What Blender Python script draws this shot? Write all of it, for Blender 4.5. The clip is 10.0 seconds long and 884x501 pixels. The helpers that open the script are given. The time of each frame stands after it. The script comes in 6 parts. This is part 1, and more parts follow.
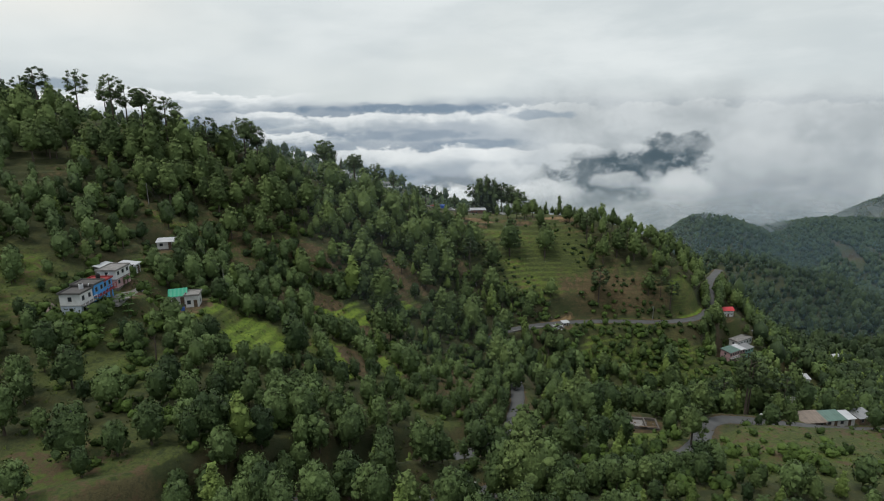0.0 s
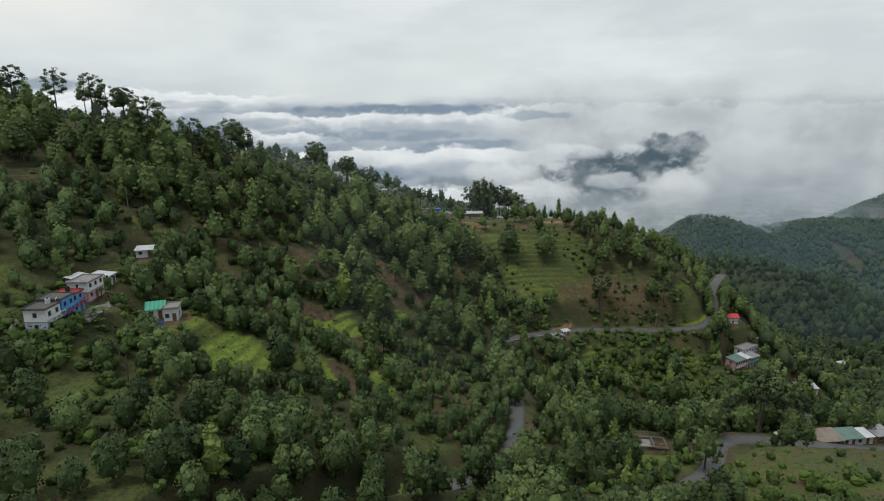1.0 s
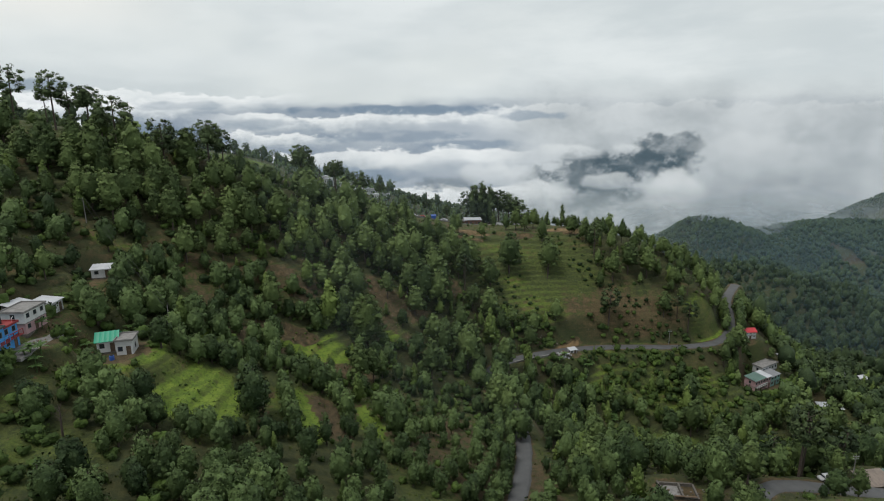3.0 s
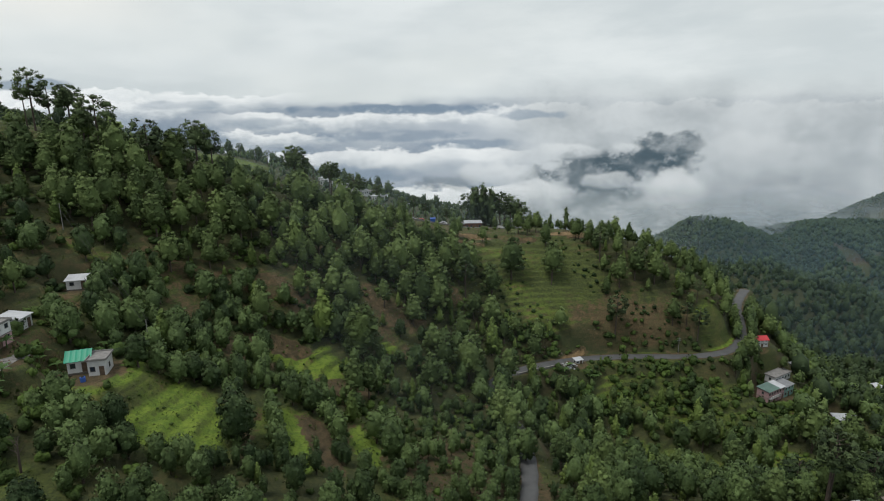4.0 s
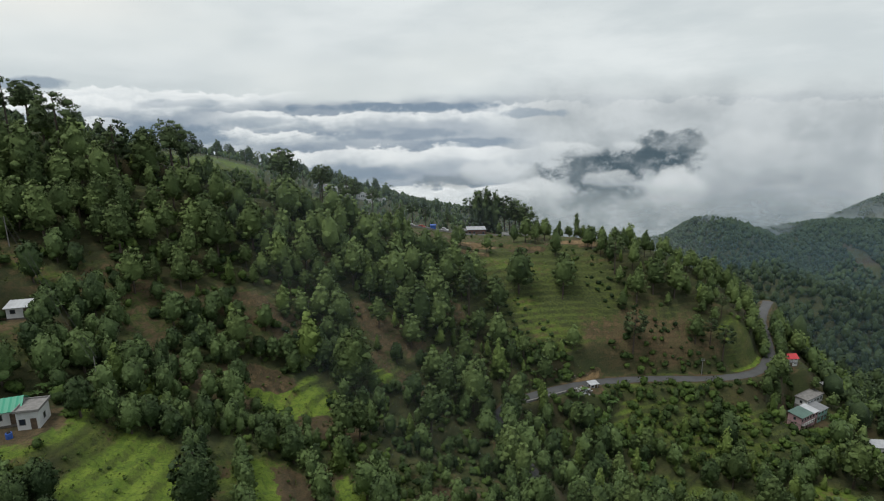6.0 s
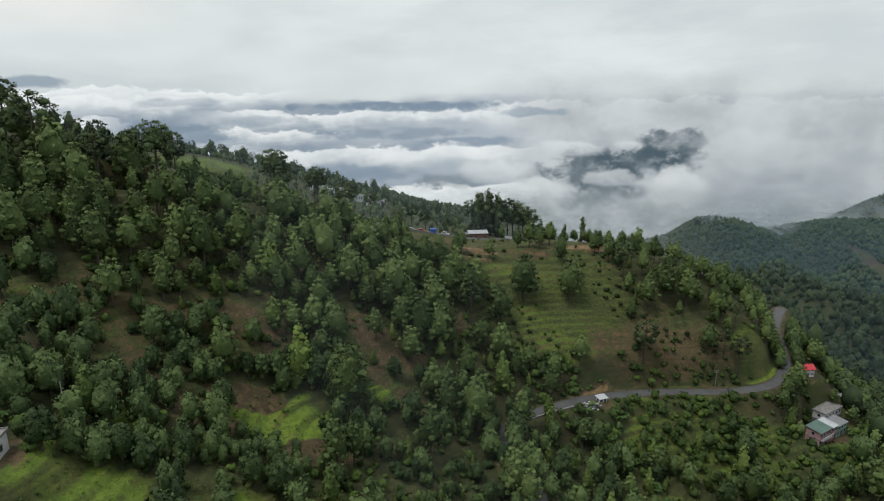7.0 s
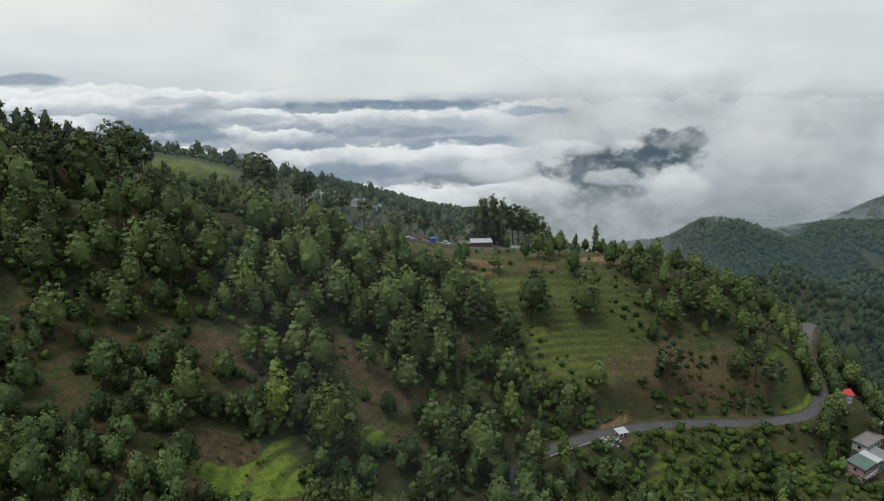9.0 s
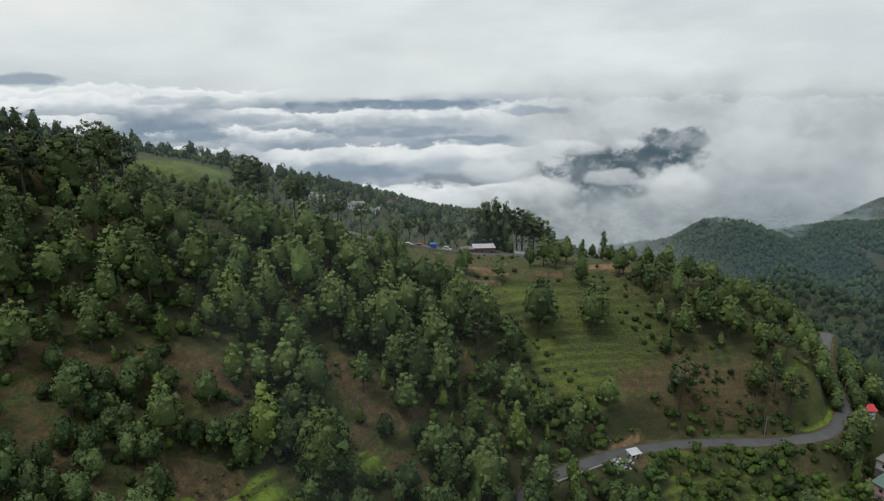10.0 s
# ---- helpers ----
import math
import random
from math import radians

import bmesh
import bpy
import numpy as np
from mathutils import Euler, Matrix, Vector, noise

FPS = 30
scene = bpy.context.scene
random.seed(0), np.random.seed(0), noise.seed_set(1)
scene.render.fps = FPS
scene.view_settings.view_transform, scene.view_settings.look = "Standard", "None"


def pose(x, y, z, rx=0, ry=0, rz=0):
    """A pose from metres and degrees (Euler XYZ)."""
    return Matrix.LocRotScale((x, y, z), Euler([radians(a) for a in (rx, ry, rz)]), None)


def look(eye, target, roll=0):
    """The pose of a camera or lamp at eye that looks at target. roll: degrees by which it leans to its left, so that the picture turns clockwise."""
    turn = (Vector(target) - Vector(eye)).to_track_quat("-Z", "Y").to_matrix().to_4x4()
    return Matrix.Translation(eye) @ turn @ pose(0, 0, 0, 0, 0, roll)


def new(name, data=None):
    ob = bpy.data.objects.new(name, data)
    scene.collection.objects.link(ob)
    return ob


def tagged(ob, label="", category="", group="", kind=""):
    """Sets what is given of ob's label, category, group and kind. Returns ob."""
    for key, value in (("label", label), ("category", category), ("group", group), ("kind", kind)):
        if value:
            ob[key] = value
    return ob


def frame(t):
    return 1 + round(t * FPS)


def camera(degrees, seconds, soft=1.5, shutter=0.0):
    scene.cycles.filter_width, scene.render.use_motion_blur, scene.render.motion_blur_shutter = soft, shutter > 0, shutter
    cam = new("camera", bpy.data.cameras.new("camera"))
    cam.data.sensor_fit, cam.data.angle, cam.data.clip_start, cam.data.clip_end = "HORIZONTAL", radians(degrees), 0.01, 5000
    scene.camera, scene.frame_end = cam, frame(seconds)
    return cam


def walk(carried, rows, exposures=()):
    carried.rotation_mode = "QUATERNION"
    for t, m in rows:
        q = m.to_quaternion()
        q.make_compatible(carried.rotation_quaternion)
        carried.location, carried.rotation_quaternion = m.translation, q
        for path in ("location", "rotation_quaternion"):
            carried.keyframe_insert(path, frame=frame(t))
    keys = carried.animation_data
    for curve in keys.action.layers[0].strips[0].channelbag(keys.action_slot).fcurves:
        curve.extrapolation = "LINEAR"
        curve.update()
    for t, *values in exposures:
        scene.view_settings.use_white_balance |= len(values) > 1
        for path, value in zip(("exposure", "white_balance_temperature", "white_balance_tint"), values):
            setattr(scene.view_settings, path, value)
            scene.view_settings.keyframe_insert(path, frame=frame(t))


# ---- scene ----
cam = camera(73.9, 10.0, 1.05)
METRES, EYE, TILT, LEAN, TURN = 100.0, 100.0, -11.5, 0.0, 0.0
ROWS = [
    (0.0, 0.0, 0.0, 0.0, -0.02, -2.31, 0.5),
    (0.5, 0.001, 0.0475, 0.0099, -0.23, -2.3, 0.51),
    (1.0, 0.0018, 0.0937, 0.0193, -0.4, -2.28, 0.53),
    (1.5, 0.002, 0.1407, 0.0283, -0.54, -2.26, 0.57),
    (2.0, 0.0015, 0.1907, 0.0374, -0.67, -2.24, 0.62),
    (2.5, 0.001, 0.239, 0.046, -0.78, -2.22, 0.67),
    (4.0, 0.0029, 0.3848, 0.0761, -0.89, -2.31, 0.77),
    (4.5, 0.003, 0.434, 0.0857, -0.89, -2.35, 0.77),
    (5.0, 0.0035, 0.4823, 0.0956, -0.89, -2.39, 0.78),
    (5.5, 0.004, 0.533, 0.106, -0.87, -2.43, 0.8),
    (7.0, 0.0045, 0.6817, 0.1365, -0.84, -2.56, 0.82),
    (7.5, 0.0045, 0.7334, 0.1466, -0.86, -2.59, 0.81),
    (8.0, 0.0054, 0.7795, 0.1561, -0.85, -2.63, 0.81),
    (8.5, 0.0051, 0.8311, 0.1664, -0.85, -2.67, 0.78),
    (9.0, 0.0051, 0.8802, 0.1764, -0.85, -2.69, 0.76),
    (9.5, 0.0051, 0.9293, 0.1862, -0.84, -2.71, 0.75),
    (10.0, 0.005, 0.9804, 0.1965, -0.82, -2.72, 0.73),
]
walk(cam, [(t, pose(0, 0, EYE, TILT, LEAN, TURN) @ pose(METRES * x, METRES * y, METRES * z, 90 + pitch, roll, yaw)) for t, x, y, z, yaw, pitch, roll in ROWS])

# ---- world, sun, exposure ----
SKY_GREY = (6.2, 6.6, 6.9)
world = bpy.data.worlds.new("overcast_sky")
world.use_nodes = True
scene.world = world
wt = world.node_tree
sky = wt.nodes.new("ShaderNodeTexSky")
sky.sky_type = "NISHITA"
sky.sun_disc = False
sky.sun_elevation, sky.sun_rotation = radians(52), radians(-60)
mix = wt.nodes.new("ShaderNodeMix")
mix.data_type = "RGBA"
mix.inputs[0].default_value = 0.8
wt.links.new(sky.outputs[0], mix.inputs[6])
mix.inputs[7].default_value = (*SKY_GREY, 1)
wt.links.new(mix.outputs[2], wt.nodes["Background"].inputs[0])
wt.nodes["Background"].inputs[1].default_value = 0.092
sun_data = bpy.data.lights.new("sun", "SUN")
sun_data.energy, sun_data.angle, sun_data.color = 1.6, radians(24), (1.0, 0.96, 0.9)
sun = new("sun", sun_data)
sun.matrix_world = look((-190, 130, 500), (0, 240, 0))

# ---- helpers ----
def nodes_of(name):
    mat = bpy.data.materials.new(name)
    mat.use_nodes = True
    nt = mat.node_tree
    bsdf = nt.nodes["Principled BSDF"]
    return mat, nt, bsdf


def node(nt, kind, *links, **props):
    n = nt.nodes.new(kind)
    for key, value in props.items():
        if key == "op":
            n.operation = value
        elif key == "dims":
            n.noise_dimensions = value
        elif key == "dtype":
            n.data_type = value
        elif key == "blend":
            n.blend_type = value
        elif key == "attr":
            n.attribute_name = value
        elif key == "clamp":
            n.use_clamp = value
    for slot, value in links:
        if hasattr(value, "is_output"):
            nt.links.new(value, n.inputs[slot])
        else:
            n.inputs[slot].default_value = value
    return n


def math_node(nt, op, a, b=0.0, c=0.0):
    return node(nt, "ShaderNodeMath", (0, a), (1, b), (2, c), op=op).outputs[0]


def mix_colour(nt, fac, a, b):
    a = (*a, 1) if isinstance(a, tuple) else a
    b = (*b, 1) if isinstance(b, tuple) else b
    return node(nt, "ShaderNodeMix", (0, fac), (6, a), (7, b), dtype="RGBA").outputs[2]


def smooth(nt, value, lo, hi):
    n = node(nt, "ShaderNodeMapRange", (0, value), (1, lo), (2, hi))
    n.interpolation_type = "SMOOTHSTEP"
    return n.outputs[0]


def noise_node(nt, vector, scale, detail=4.0, rough=0.55, distortion=0.0):
    n = node(nt, "ShaderNodeTexNoise", ("Scale", scale), ("Detail", detail), ("Roughness", rough), ("Distortion", distortion))
    if vector is not None:
        nt.links.new(vector, n.inputs["Vector"])
    return n.outputs[0]


def world_place(nt):
    return node(nt, "ShaderNodeNewGeometry").outputs["Position"]


def bumpy(nt, bsdf, height, strength, distance):
    b = node(nt, "ShaderNodeBump", ("Strength", strength), ("Distance", distance), ("Height", height))
    nt.links.new(b.outputs[0], bsdf.inputs["Normal"])


def surface(name, colour, second=None, rough=0.8, scale=0.6, fine=6.0, bump=0.02, metal=0.0, spread=0.35):
    """A worn surface: two tones mixed by stains and grain, with fine relief."""
    mat, nt, bsdf = nodes_of(name)
    where = node(nt, "ShaderNodeTexCoord").outputs["Object"]
    second = second or tuple(c * (1 - spread) for c in colour)
    stain = smooth(nt, noise_node(nt, where, scale, 5, 0.6), 0.35, 0.7)
    grain = noise_node(nt, where, fine, 4, 0.6)
    tone = mix_colour(nt, stain, colour, second)
    tone = mix_colour(nt, math_node(nt, "MULTIPLY", grain, 0.35), tone, tuple(c * 0.6 for c in colour))
    nt.links.new(tone, bsdf.inputs["Base Color"])
    bsdf.inputs["Roughness"].default_value, bsdf.inputs["Metallic"].default_value = rough, metal
    bumpy(nt, bsdf, grain, 0.5, bump)
    return mat


def foliage(name, dark, light, rough=0.6):
    """Leaves: tones vary from tree to tree, over the slope and from clump to clump."""
    mat, nt, bsdf = nodes_of(name)
    place = world_place(nt)
    own = node(nt, "ShaderNodeObjectInfo").outputs["Random"]
    tree = math_node(nt, "FRACT", math_node(nt, "ADD", own, node(nt, "ShaderNodeAttribute", attr="tone").outputs["Fac"]))
    island = node(nt, "ShaderNodeNewGeometry").outputs["Random Per Island"]
    broad = noise_node(nt, place, 0.09, 3, 0.6)
    small = noise_node(nt, place, 1.1, 4, 0.6)
    v = math_node(nt, "MULTIPLY_ADD", tree, 0.62, math_node(nt, "MULTIPLY_ADD", island, 0.14, math_node(nt, "MULTIPLY", smooth(nt, broad, 0.38, 0.64), 0.34)))
    leaf = noise_node(nt, place, 3.2, 4, 0.7)
    v = math_node(nt, "MULTIPLY_ADD", math_node(nt, "SUBTRACT", small, 0.5), 0.55, v)
    v = math_node(nt, "MULTIPLY_ADD", math_node(nt, "SUBTRACT", leaf, 0.5), 0.7, v)
    tone = mix_colour(nt, smooth(nt, v, 0.0, 1.12), dark, light)
    bumpy(nt, bsdf, leaf, 0.8, 0.4)
    nt.links.new(tone, bsdf.inputs["Base Color"])
    bsdf.inputs["Roughness"].default_value = rough
    bsdf.inputs["Specular IOR Level"].default_value = 0.2
    return mat


def part(name, bm, material, parent, label=""):
    """Links a bmesh as one mesh object under a thing or a part."""
    me = bpy.data.meshes.new(name)
    bm.to_mesh(me)
    bm.free()
    me.materials.append(material)
    ob = new(name, me)
    ob.parent = parent
    if label:
        ob["label"] = label
    return ob


def thing(name, label, category, m, group=""):
    ob = new(name)
    ob.empty_display_size = 0.5
    ob.matrix_basis = m
    return tagged(ob, label, category, group)


def soup(name, verts, tris, material, rounded=True):
    """A mesh from arrays of corners and triangles."""
    me = bpy.data.meshes.new(name)
    verts, tris = np.asarray(verts, "f"), np.asarray(tris, "i")
    me.vertices.add(len(verts))
    me.vertices.foreach_set("co", verts.ravel())
    me.loops.add(tris.size)
    me.loops.foreach_set("vertex_index", tris.ravel())
    me.polygons.add(len(tris))
    me.polygons.foreach_set("loop_start", np.arange(0, tris.size, 3, dtype="i"))
    me.polygons.foreach_set("use_smooth", np.full(len(tris), rounded))
    me.update(calc_edges=True)
    me.materials.append(material)
    return me


def box(bm, x0, y0, z0, x1, y1, z1, bevel=0.0):
    m = Matrix.Translation(((x0 + x1) / 2, (y0 + y1) / 2, (z0 + z1) / 2)) @ Matrix.Diagonal((x1 - x0, y1 - y0, z1 - z0, 1))
    made = bmesh.ops.create_cube(bm, size=1, matrix=m)["verts"]
    if bevel:
        edges = list({e for v in made for e in v.link_edges})
        bmesh.ops.bevel(bm, geom=edges, offset=bevel, segments=2, affect="EDGES")
    return bm


def one_box(*a, bevel=0.0):
    return box(bmesh.new(), *a, bevel=bevel)


def tube(bm, a, b, r0, r1, sides=7):
    a, b = Vector(a), Vector(b)
    turn = (b - a).to_track_quat("Z", "Y").to_matrix().to_4x4()
    m = Matrix.Translation((a + b) / 2) @ turn
    bmesh.ops.create_cone(bm, cap_ends=True, segments=sides, radius1=r0, radius2=r1, depth=(b - a).length, matrix=m)
    return bm


def smoothstep(lo, hi, v):
    t = np.clip((v - lo) / (hi - lo), 0, 1)
    return t * t * (3 - 2 * t)


# ---- the lie of the land ----
LAND = [10.6, 80.9, 154.0, 94.0, 82.3, 75.8, 50.2, 30.4, 58.9, 40.0, -22.5, 81.7, -87.9, 37.4, 33.5, -1.2, 23.9, 50.9, 227.1, 32.2, 140.3, 80.0, 61.4, 7.9, 33.1, 38.0, 24.2, 109.3, -65.3, -1.4, 76.0, -48.1, 28.0, -0.6, -8.6, 22.6, 54.4, 19.6, 104.0, 70.4, -59.5, 24.0, -1.1, 29.2, 65.1, 105.2, 4.3, -4.4, 39.5, 4.1, 39.6, 53.2, -37.4, 24.1, 67.1, 27.3, 2.3, -38.0, -84.2, -28.9, 19.9, -32.9, 7.5]
HILL = [-2.4, -2.6, 2.0, 12.2, 7.7, 8.6, 5.3, 1.3, 0.5, -2.3, -4.4, -4.8, 0.8, -4.4, 5.1, 2.5, 0.3, -0.4, -0.2, 2.8, 4.8, 0.9, -8.1, 5.9, 5.3, 2.9, -1.4, -0.7, 3.2, -1.1, -1.6, 3.0, 0.3, 2.8, 6.9, 0.5, 1.1, 2.8, -8.3, -10.5, -1.3, -17.8, -11.4, 0.5, 0.5, 4.4, 7.3, 9.7, 5.4, -9.9, -6.4, -6.4, -9.9, -4.6, 2.4, 0.6, 3.2, 8.0, -4.4, 16.4, 13.4, -1.5, -5.0, -1.4, -0.9, -4.8, 1.0, 2.7, 6.7, 9.4, 7.5, -4.6, -6.0, 1.2, -3.6, -6.6, 1.3, -0.6, -2.5, -2.0, -10.4]
wide_x, wide_y = np.meshgrid(np.arange(-800, 1201, 250), np.arange(-300, 1501, 300))
near_x, near_y = np.meshgrid(np.arange(-160, 201, 45), np.arange(60, 341, 35))

# The road along the foot of the hill and the one over the near shoulder: x, y, z.
ROAD_LOW = [(-120, -60, 50), (-80, 10, 45), (-34, 80, 36), (-14, 102, 29), (3, 116, 24), (14, 129, 19.4), (19, 144, 16.4), (23, 163, 13.6), (24, 184, 13), (16, 203, 13), (20, 217, 12.8), (36, 229, 11.2), (54, 239, 9), (74, 244, 7.4), (98, 245, 6.2), (115, 249, 6), (124.5, 258, 7), (131, 274, 9), (137, 290, 11), (152, 310, 12)]
ROAD_BEND = [(-30, 76, 35.5), (-8, 86, 32.5), (18, 101, 29), (34, 104, 27.8), (47, 109, 26.6), (57, 118, 24.8), (63, 127.5, 22.6), (68, 137, 20.2), (76, 141.5, 18.6), (92, 141.5, 16.3), (106, 143, 13.8), (124, 147, 10.6), (150, 154, 6), (190, 166, -1)]
ROAD_RIDGE = [(-40, 318, 54), (-20, 316, 49.5), (0, 317, 46), (15, 323, 41.5), (32, 327, 40), (50, 325, 39.5), (80, 326, 36)]
ROAD_UPPER = [(-128, 214, 78), (-104, 226, 76), (-86, 236, 75), (-72, 245, 72.5), (-58, 258, 69), (-46, 280, 63), (-40, 318, 54)]


def eased(points, step=2.0):
    p = np.array(points, float)
    d = np.r_[0, np.cumsum(np.hypot(*np.diff(p[:, :2], axis=0).T))]
    t = np.arange(0, d[-1], step)
    line = np.stack([np.interp(t, d, p[:, k]) for k in range(3)], 1)
    for _ in range(12):
        line[1:-1] = (line[:-2] + line[2:] + 2 * line[1:-1]) / 4
    return line


ROADS = [eased(r) for r in (ROAD_LOW, ROAD_BEND, ROAD_RIDGE, ROAD_UPPER)]
ROAD_HALF = (2.0, 2.0, 2.2, 1.5)

# Clearings: centre, half lengths, turn in degrees, soil 0..1 and crop 0..1, trees left in them.
VALLEY_TERRACES = [(76, 206, 20, 6, 0, 0.2, 0.55, 0.08), (58, 190, 10, 5, 0, 0.25, 0.5, 0.12), (94, 192, 13, 5, 0, 0.15, 0.55, 0.1), (116, 208, 12, 7, 0, 0.2, 0.7, 0.12), (84, 174, 12, 4, 0, 0.3, 0.6, 0.15)]
FIELD_STRIPS = [(-29.5, 148, 2.9, 13, 26, 0.1, 0.95, 0.0), (-23, 149, 3.0, 12, 26, 1.2, 0.0, 0.0), (-15, 154, 2.9, 10, 16, 0.1, 0.95, 0.0), (-36.5, 141, 1.8, 9, 24, 1.1, 0.0, 0.0), (0, 166, 3, 8, -36, 0.9, 0.1, 0.1), (196, 281, 7, 12, 0, 0.3, 0.6, 0.0), (215, 287, 7, 12, 0, 0.2, 0.7, 0.0), (-4, 299, 18, 17, 0, 0.5, 0.3, 0.03), (-33, 189, 3.5, 9, -19, 0.12, 0.85, 0.0), (-39.5, 184, 2.5, 9, -19, 0.95, 0.1, 0.0), (-57, 169, 6, 4, 30, 0.2, 0.7, 0.0)]
FIELDS_LEFT = [
    (-48, 142, 10, 15, 28, 0.05, 1.0, 0.0),
    (-31, 150, 9, 15, 20, 0.45, 0.6, 0.02),
    (-17, 157, 6, 12, 16, 0.6, 0.5, 0.04),
    (-36, 185, 15, 8, 25, 0.55, 0.6, 0.28),
    (-21, 178, 6, 6, 0, 0.8, 0.2, 0.05),
    (-54, 77, 16, 13, 5, 0.5, 0.45, 0.03),
    (-66, 110, 13, 9, 30, 0.15, 0.45, 0.06),
    (-102, 132, 14, 14, 0, 0.3, 0.4, 0.5),
    (-14, 224, 11, 7, 10, 0.8, 0.1, 0.4),
    (-45, 208, 14, 6, 15, 0.8, 0.1, 0.55),
    (-70, 192, 14, 9, 0, 0.6, 0.3, 0.75),
]
SLOPES_RIGHT = [
    (42, 267, 27, 24, 0, 0.14, 0.42, 0.06),
    (42, 298, 38, 12, 0, 0.5, 0.1, 0.03),
    (84, 254, 20, 8, 5, 0.52, 0.15, 0.2),
    (112.5, 257, 9, 6, 0, 0.05, 0.95, 0.0),
    (80, 230, 38, 12, 3, 0.1, 0.5, 0.14),
    (94, 126, 22, 9, 6, 0.6, 0.4, 0.0),
    (47, 105, 6, 5, 0, 0.95, 0.0, 0.0),
    (28, 102.5, 5, 4, 0, 0.95, 0.0, 0.0),
    (52, 138, 8, 6, 0, 0.5, 0.3, 0.0),
    (-116, 372, 26, 26, 0, 0.15, 0.5, 0.0),
]
ROADSIDES = [
    (3, 140, 6, 14, 0, 0.9, 0.1, 0.55),
    (-84, 140, 9, 15, -15, 0.5, 0.3, 0.0),
    (26, 328, 24, 8, 0, 0.9, 0.0, 0.0),
    (-52, 287, 22, 15, -20, 0.3, 0.35, 0.12),
    (-140, 234, 42, 11, -4, 0.2, 0.3, 0.1),
    (16, 310, 34, 16, 0, 0.5, 0.15, 0.02),
    (78, 114, 34, 17, 6, 0.4, 0.4, 0.0),
    (47, 129, 8, 10, 0, 0.2, 0.6, 0.0),
    (8, 148, 20, 30, 0, 0.7, 0.1, 0.8),
]
GARDENS = [
    (-77, 126, 6, 9, 0, 0.3, 0.4, 0.0),
    (-76, 139, 6, 9, 0, 0.4, 0.4, 0.0),
    (-66, 138, 7, 7, 0, 0.2, 0.6, 0.05),
    (126, 233, 9, 9, 0, 0.2, 0.4, 0.3),
    (154, 230, 10, 13, 0, 0.3, 0.5, 0.04),
    (133, 257, 6, 7, 0, 0.2, 0.3, 0.2),
    (-82, 165, 5, 9, 0, 0.4, 0.3, 0.0),
    (105, 141, 16, 6, 6, 0.5, 0.2, 0.0),
    (49, 228, 7, 5, 0, 0.3, 0.5, 0.0),
    (640, 905, 11, 95, -20, 1.0, 0.0, 0.0),
    (676, 905, 9, 80, -16, 0.9, 0.1, 0.05),
    (720, 935, 26, 45, 0, 0.62, 0.2, 0.1),
]
# Bare and grassy patches between the groves of the wooded slope.
OPENINGS = [
    (-71, 195, 7.5, 4, 0, 0.45, 0.35, 0.0), (-47, 209, 6.5, 4, 10, 0.75, 0.05, 0.0), (-36, 189, 10, 5, 20, 1.0, 0.0, 0.0), (-31, 191, 5, 4, 20, 0.15, 0.8, 0.0),
    (-13, 221, 12, 5, 10, 0.75, 0.05, 0.0), (-15, 211, 5, 5, 0, 0.72, 0.1, 0.05), (-6, 209, 5, 4.5, 0, 0.95, 0.05, 0.0), (-13, 206, 3.7, 2.5, 0, 0.1, 0.95, 0.0),
    (-63, 183, 4.5, 4, 0, 0.7, 0.1, 0.05), (-56, 180, 6.5, 3.5, 0, 0.75, 0.05, 0.05), (7, 246, 3.5, 6, 0, 0.85, 0.1, 0.0),
]
OPENINGS += [
    (-34, 186, 10, 7, 20, 0.1, 0.9, 0.0), (-42, 190, 9, 3.4, 25, 1.0, 0.0, 0.0), (-25, 178, 7, 4, 10, 0.9, 0.1, 0.0),
    (-50, 177, 12, 3, 15, 0.85, 0.2, 0.0), (-64, 171, 4.5, 3, 0, 0.9, 0.1, 0.0), (-23, 181, 8, 4, 10, 0.95, 0.05, 0.05), (-82, 188, 14, 3, 0, 0.3, 0.4, 0.1), (-66, 200, 10, 2.5, 10, 0.6, 0.2, 0.1),
    (-2, 300, 10, 7, 0, 0.6, 0.3, 0.0), (70, 253, 20, 5, 5, 0.62, 0.1, 0.03), (94, 256, 9, 4.5, 0, 0.58, 0.1, 0.03), (39, 253, 13, 9, 0, 0.1, 0.45, 0.02), (32, 275, 22, 10, 0, 0.2, 0.4, 0.02),
    (51, 240.2, 8, 1.3, 34, 1.6, 0.0, 0.0), (18, 291, 9, 3.2, 4, 1.6, 0.0, 0.0), (61, 292, 12, 3.4, -10, 1.6, 0.0, 0.0), (16, 283, 6, 1.6, 4, 1.4, 0.1, 0.0), (38, 288, 8, 3, 0, 0.9, 0.0, 0.0),
]
CLEARINGS = FIELDS_LEFT + SLOPES_RIGHT + ROADSIDES + GARDENS + FIELD_STRIPS + VALLEY_TERRACES + OPENINGS
# Knolls on the far hills: centre, radius, height.
FAR_HILLS = [(515, 1165, 48, 26), (450, 1190, 45, -14), (655, 1175, 42, -24), (770, 1130, 60, 10), (850, 1130, 50, -12), (1770, 2050, 420, 600), (440, 1000, 70, -20), (250, 505, 60, 40), (330, 470, 60, 25), (112, 263, 6, 4.5), (135, 900, 80, 58), (-37, 188, 8, -3)]
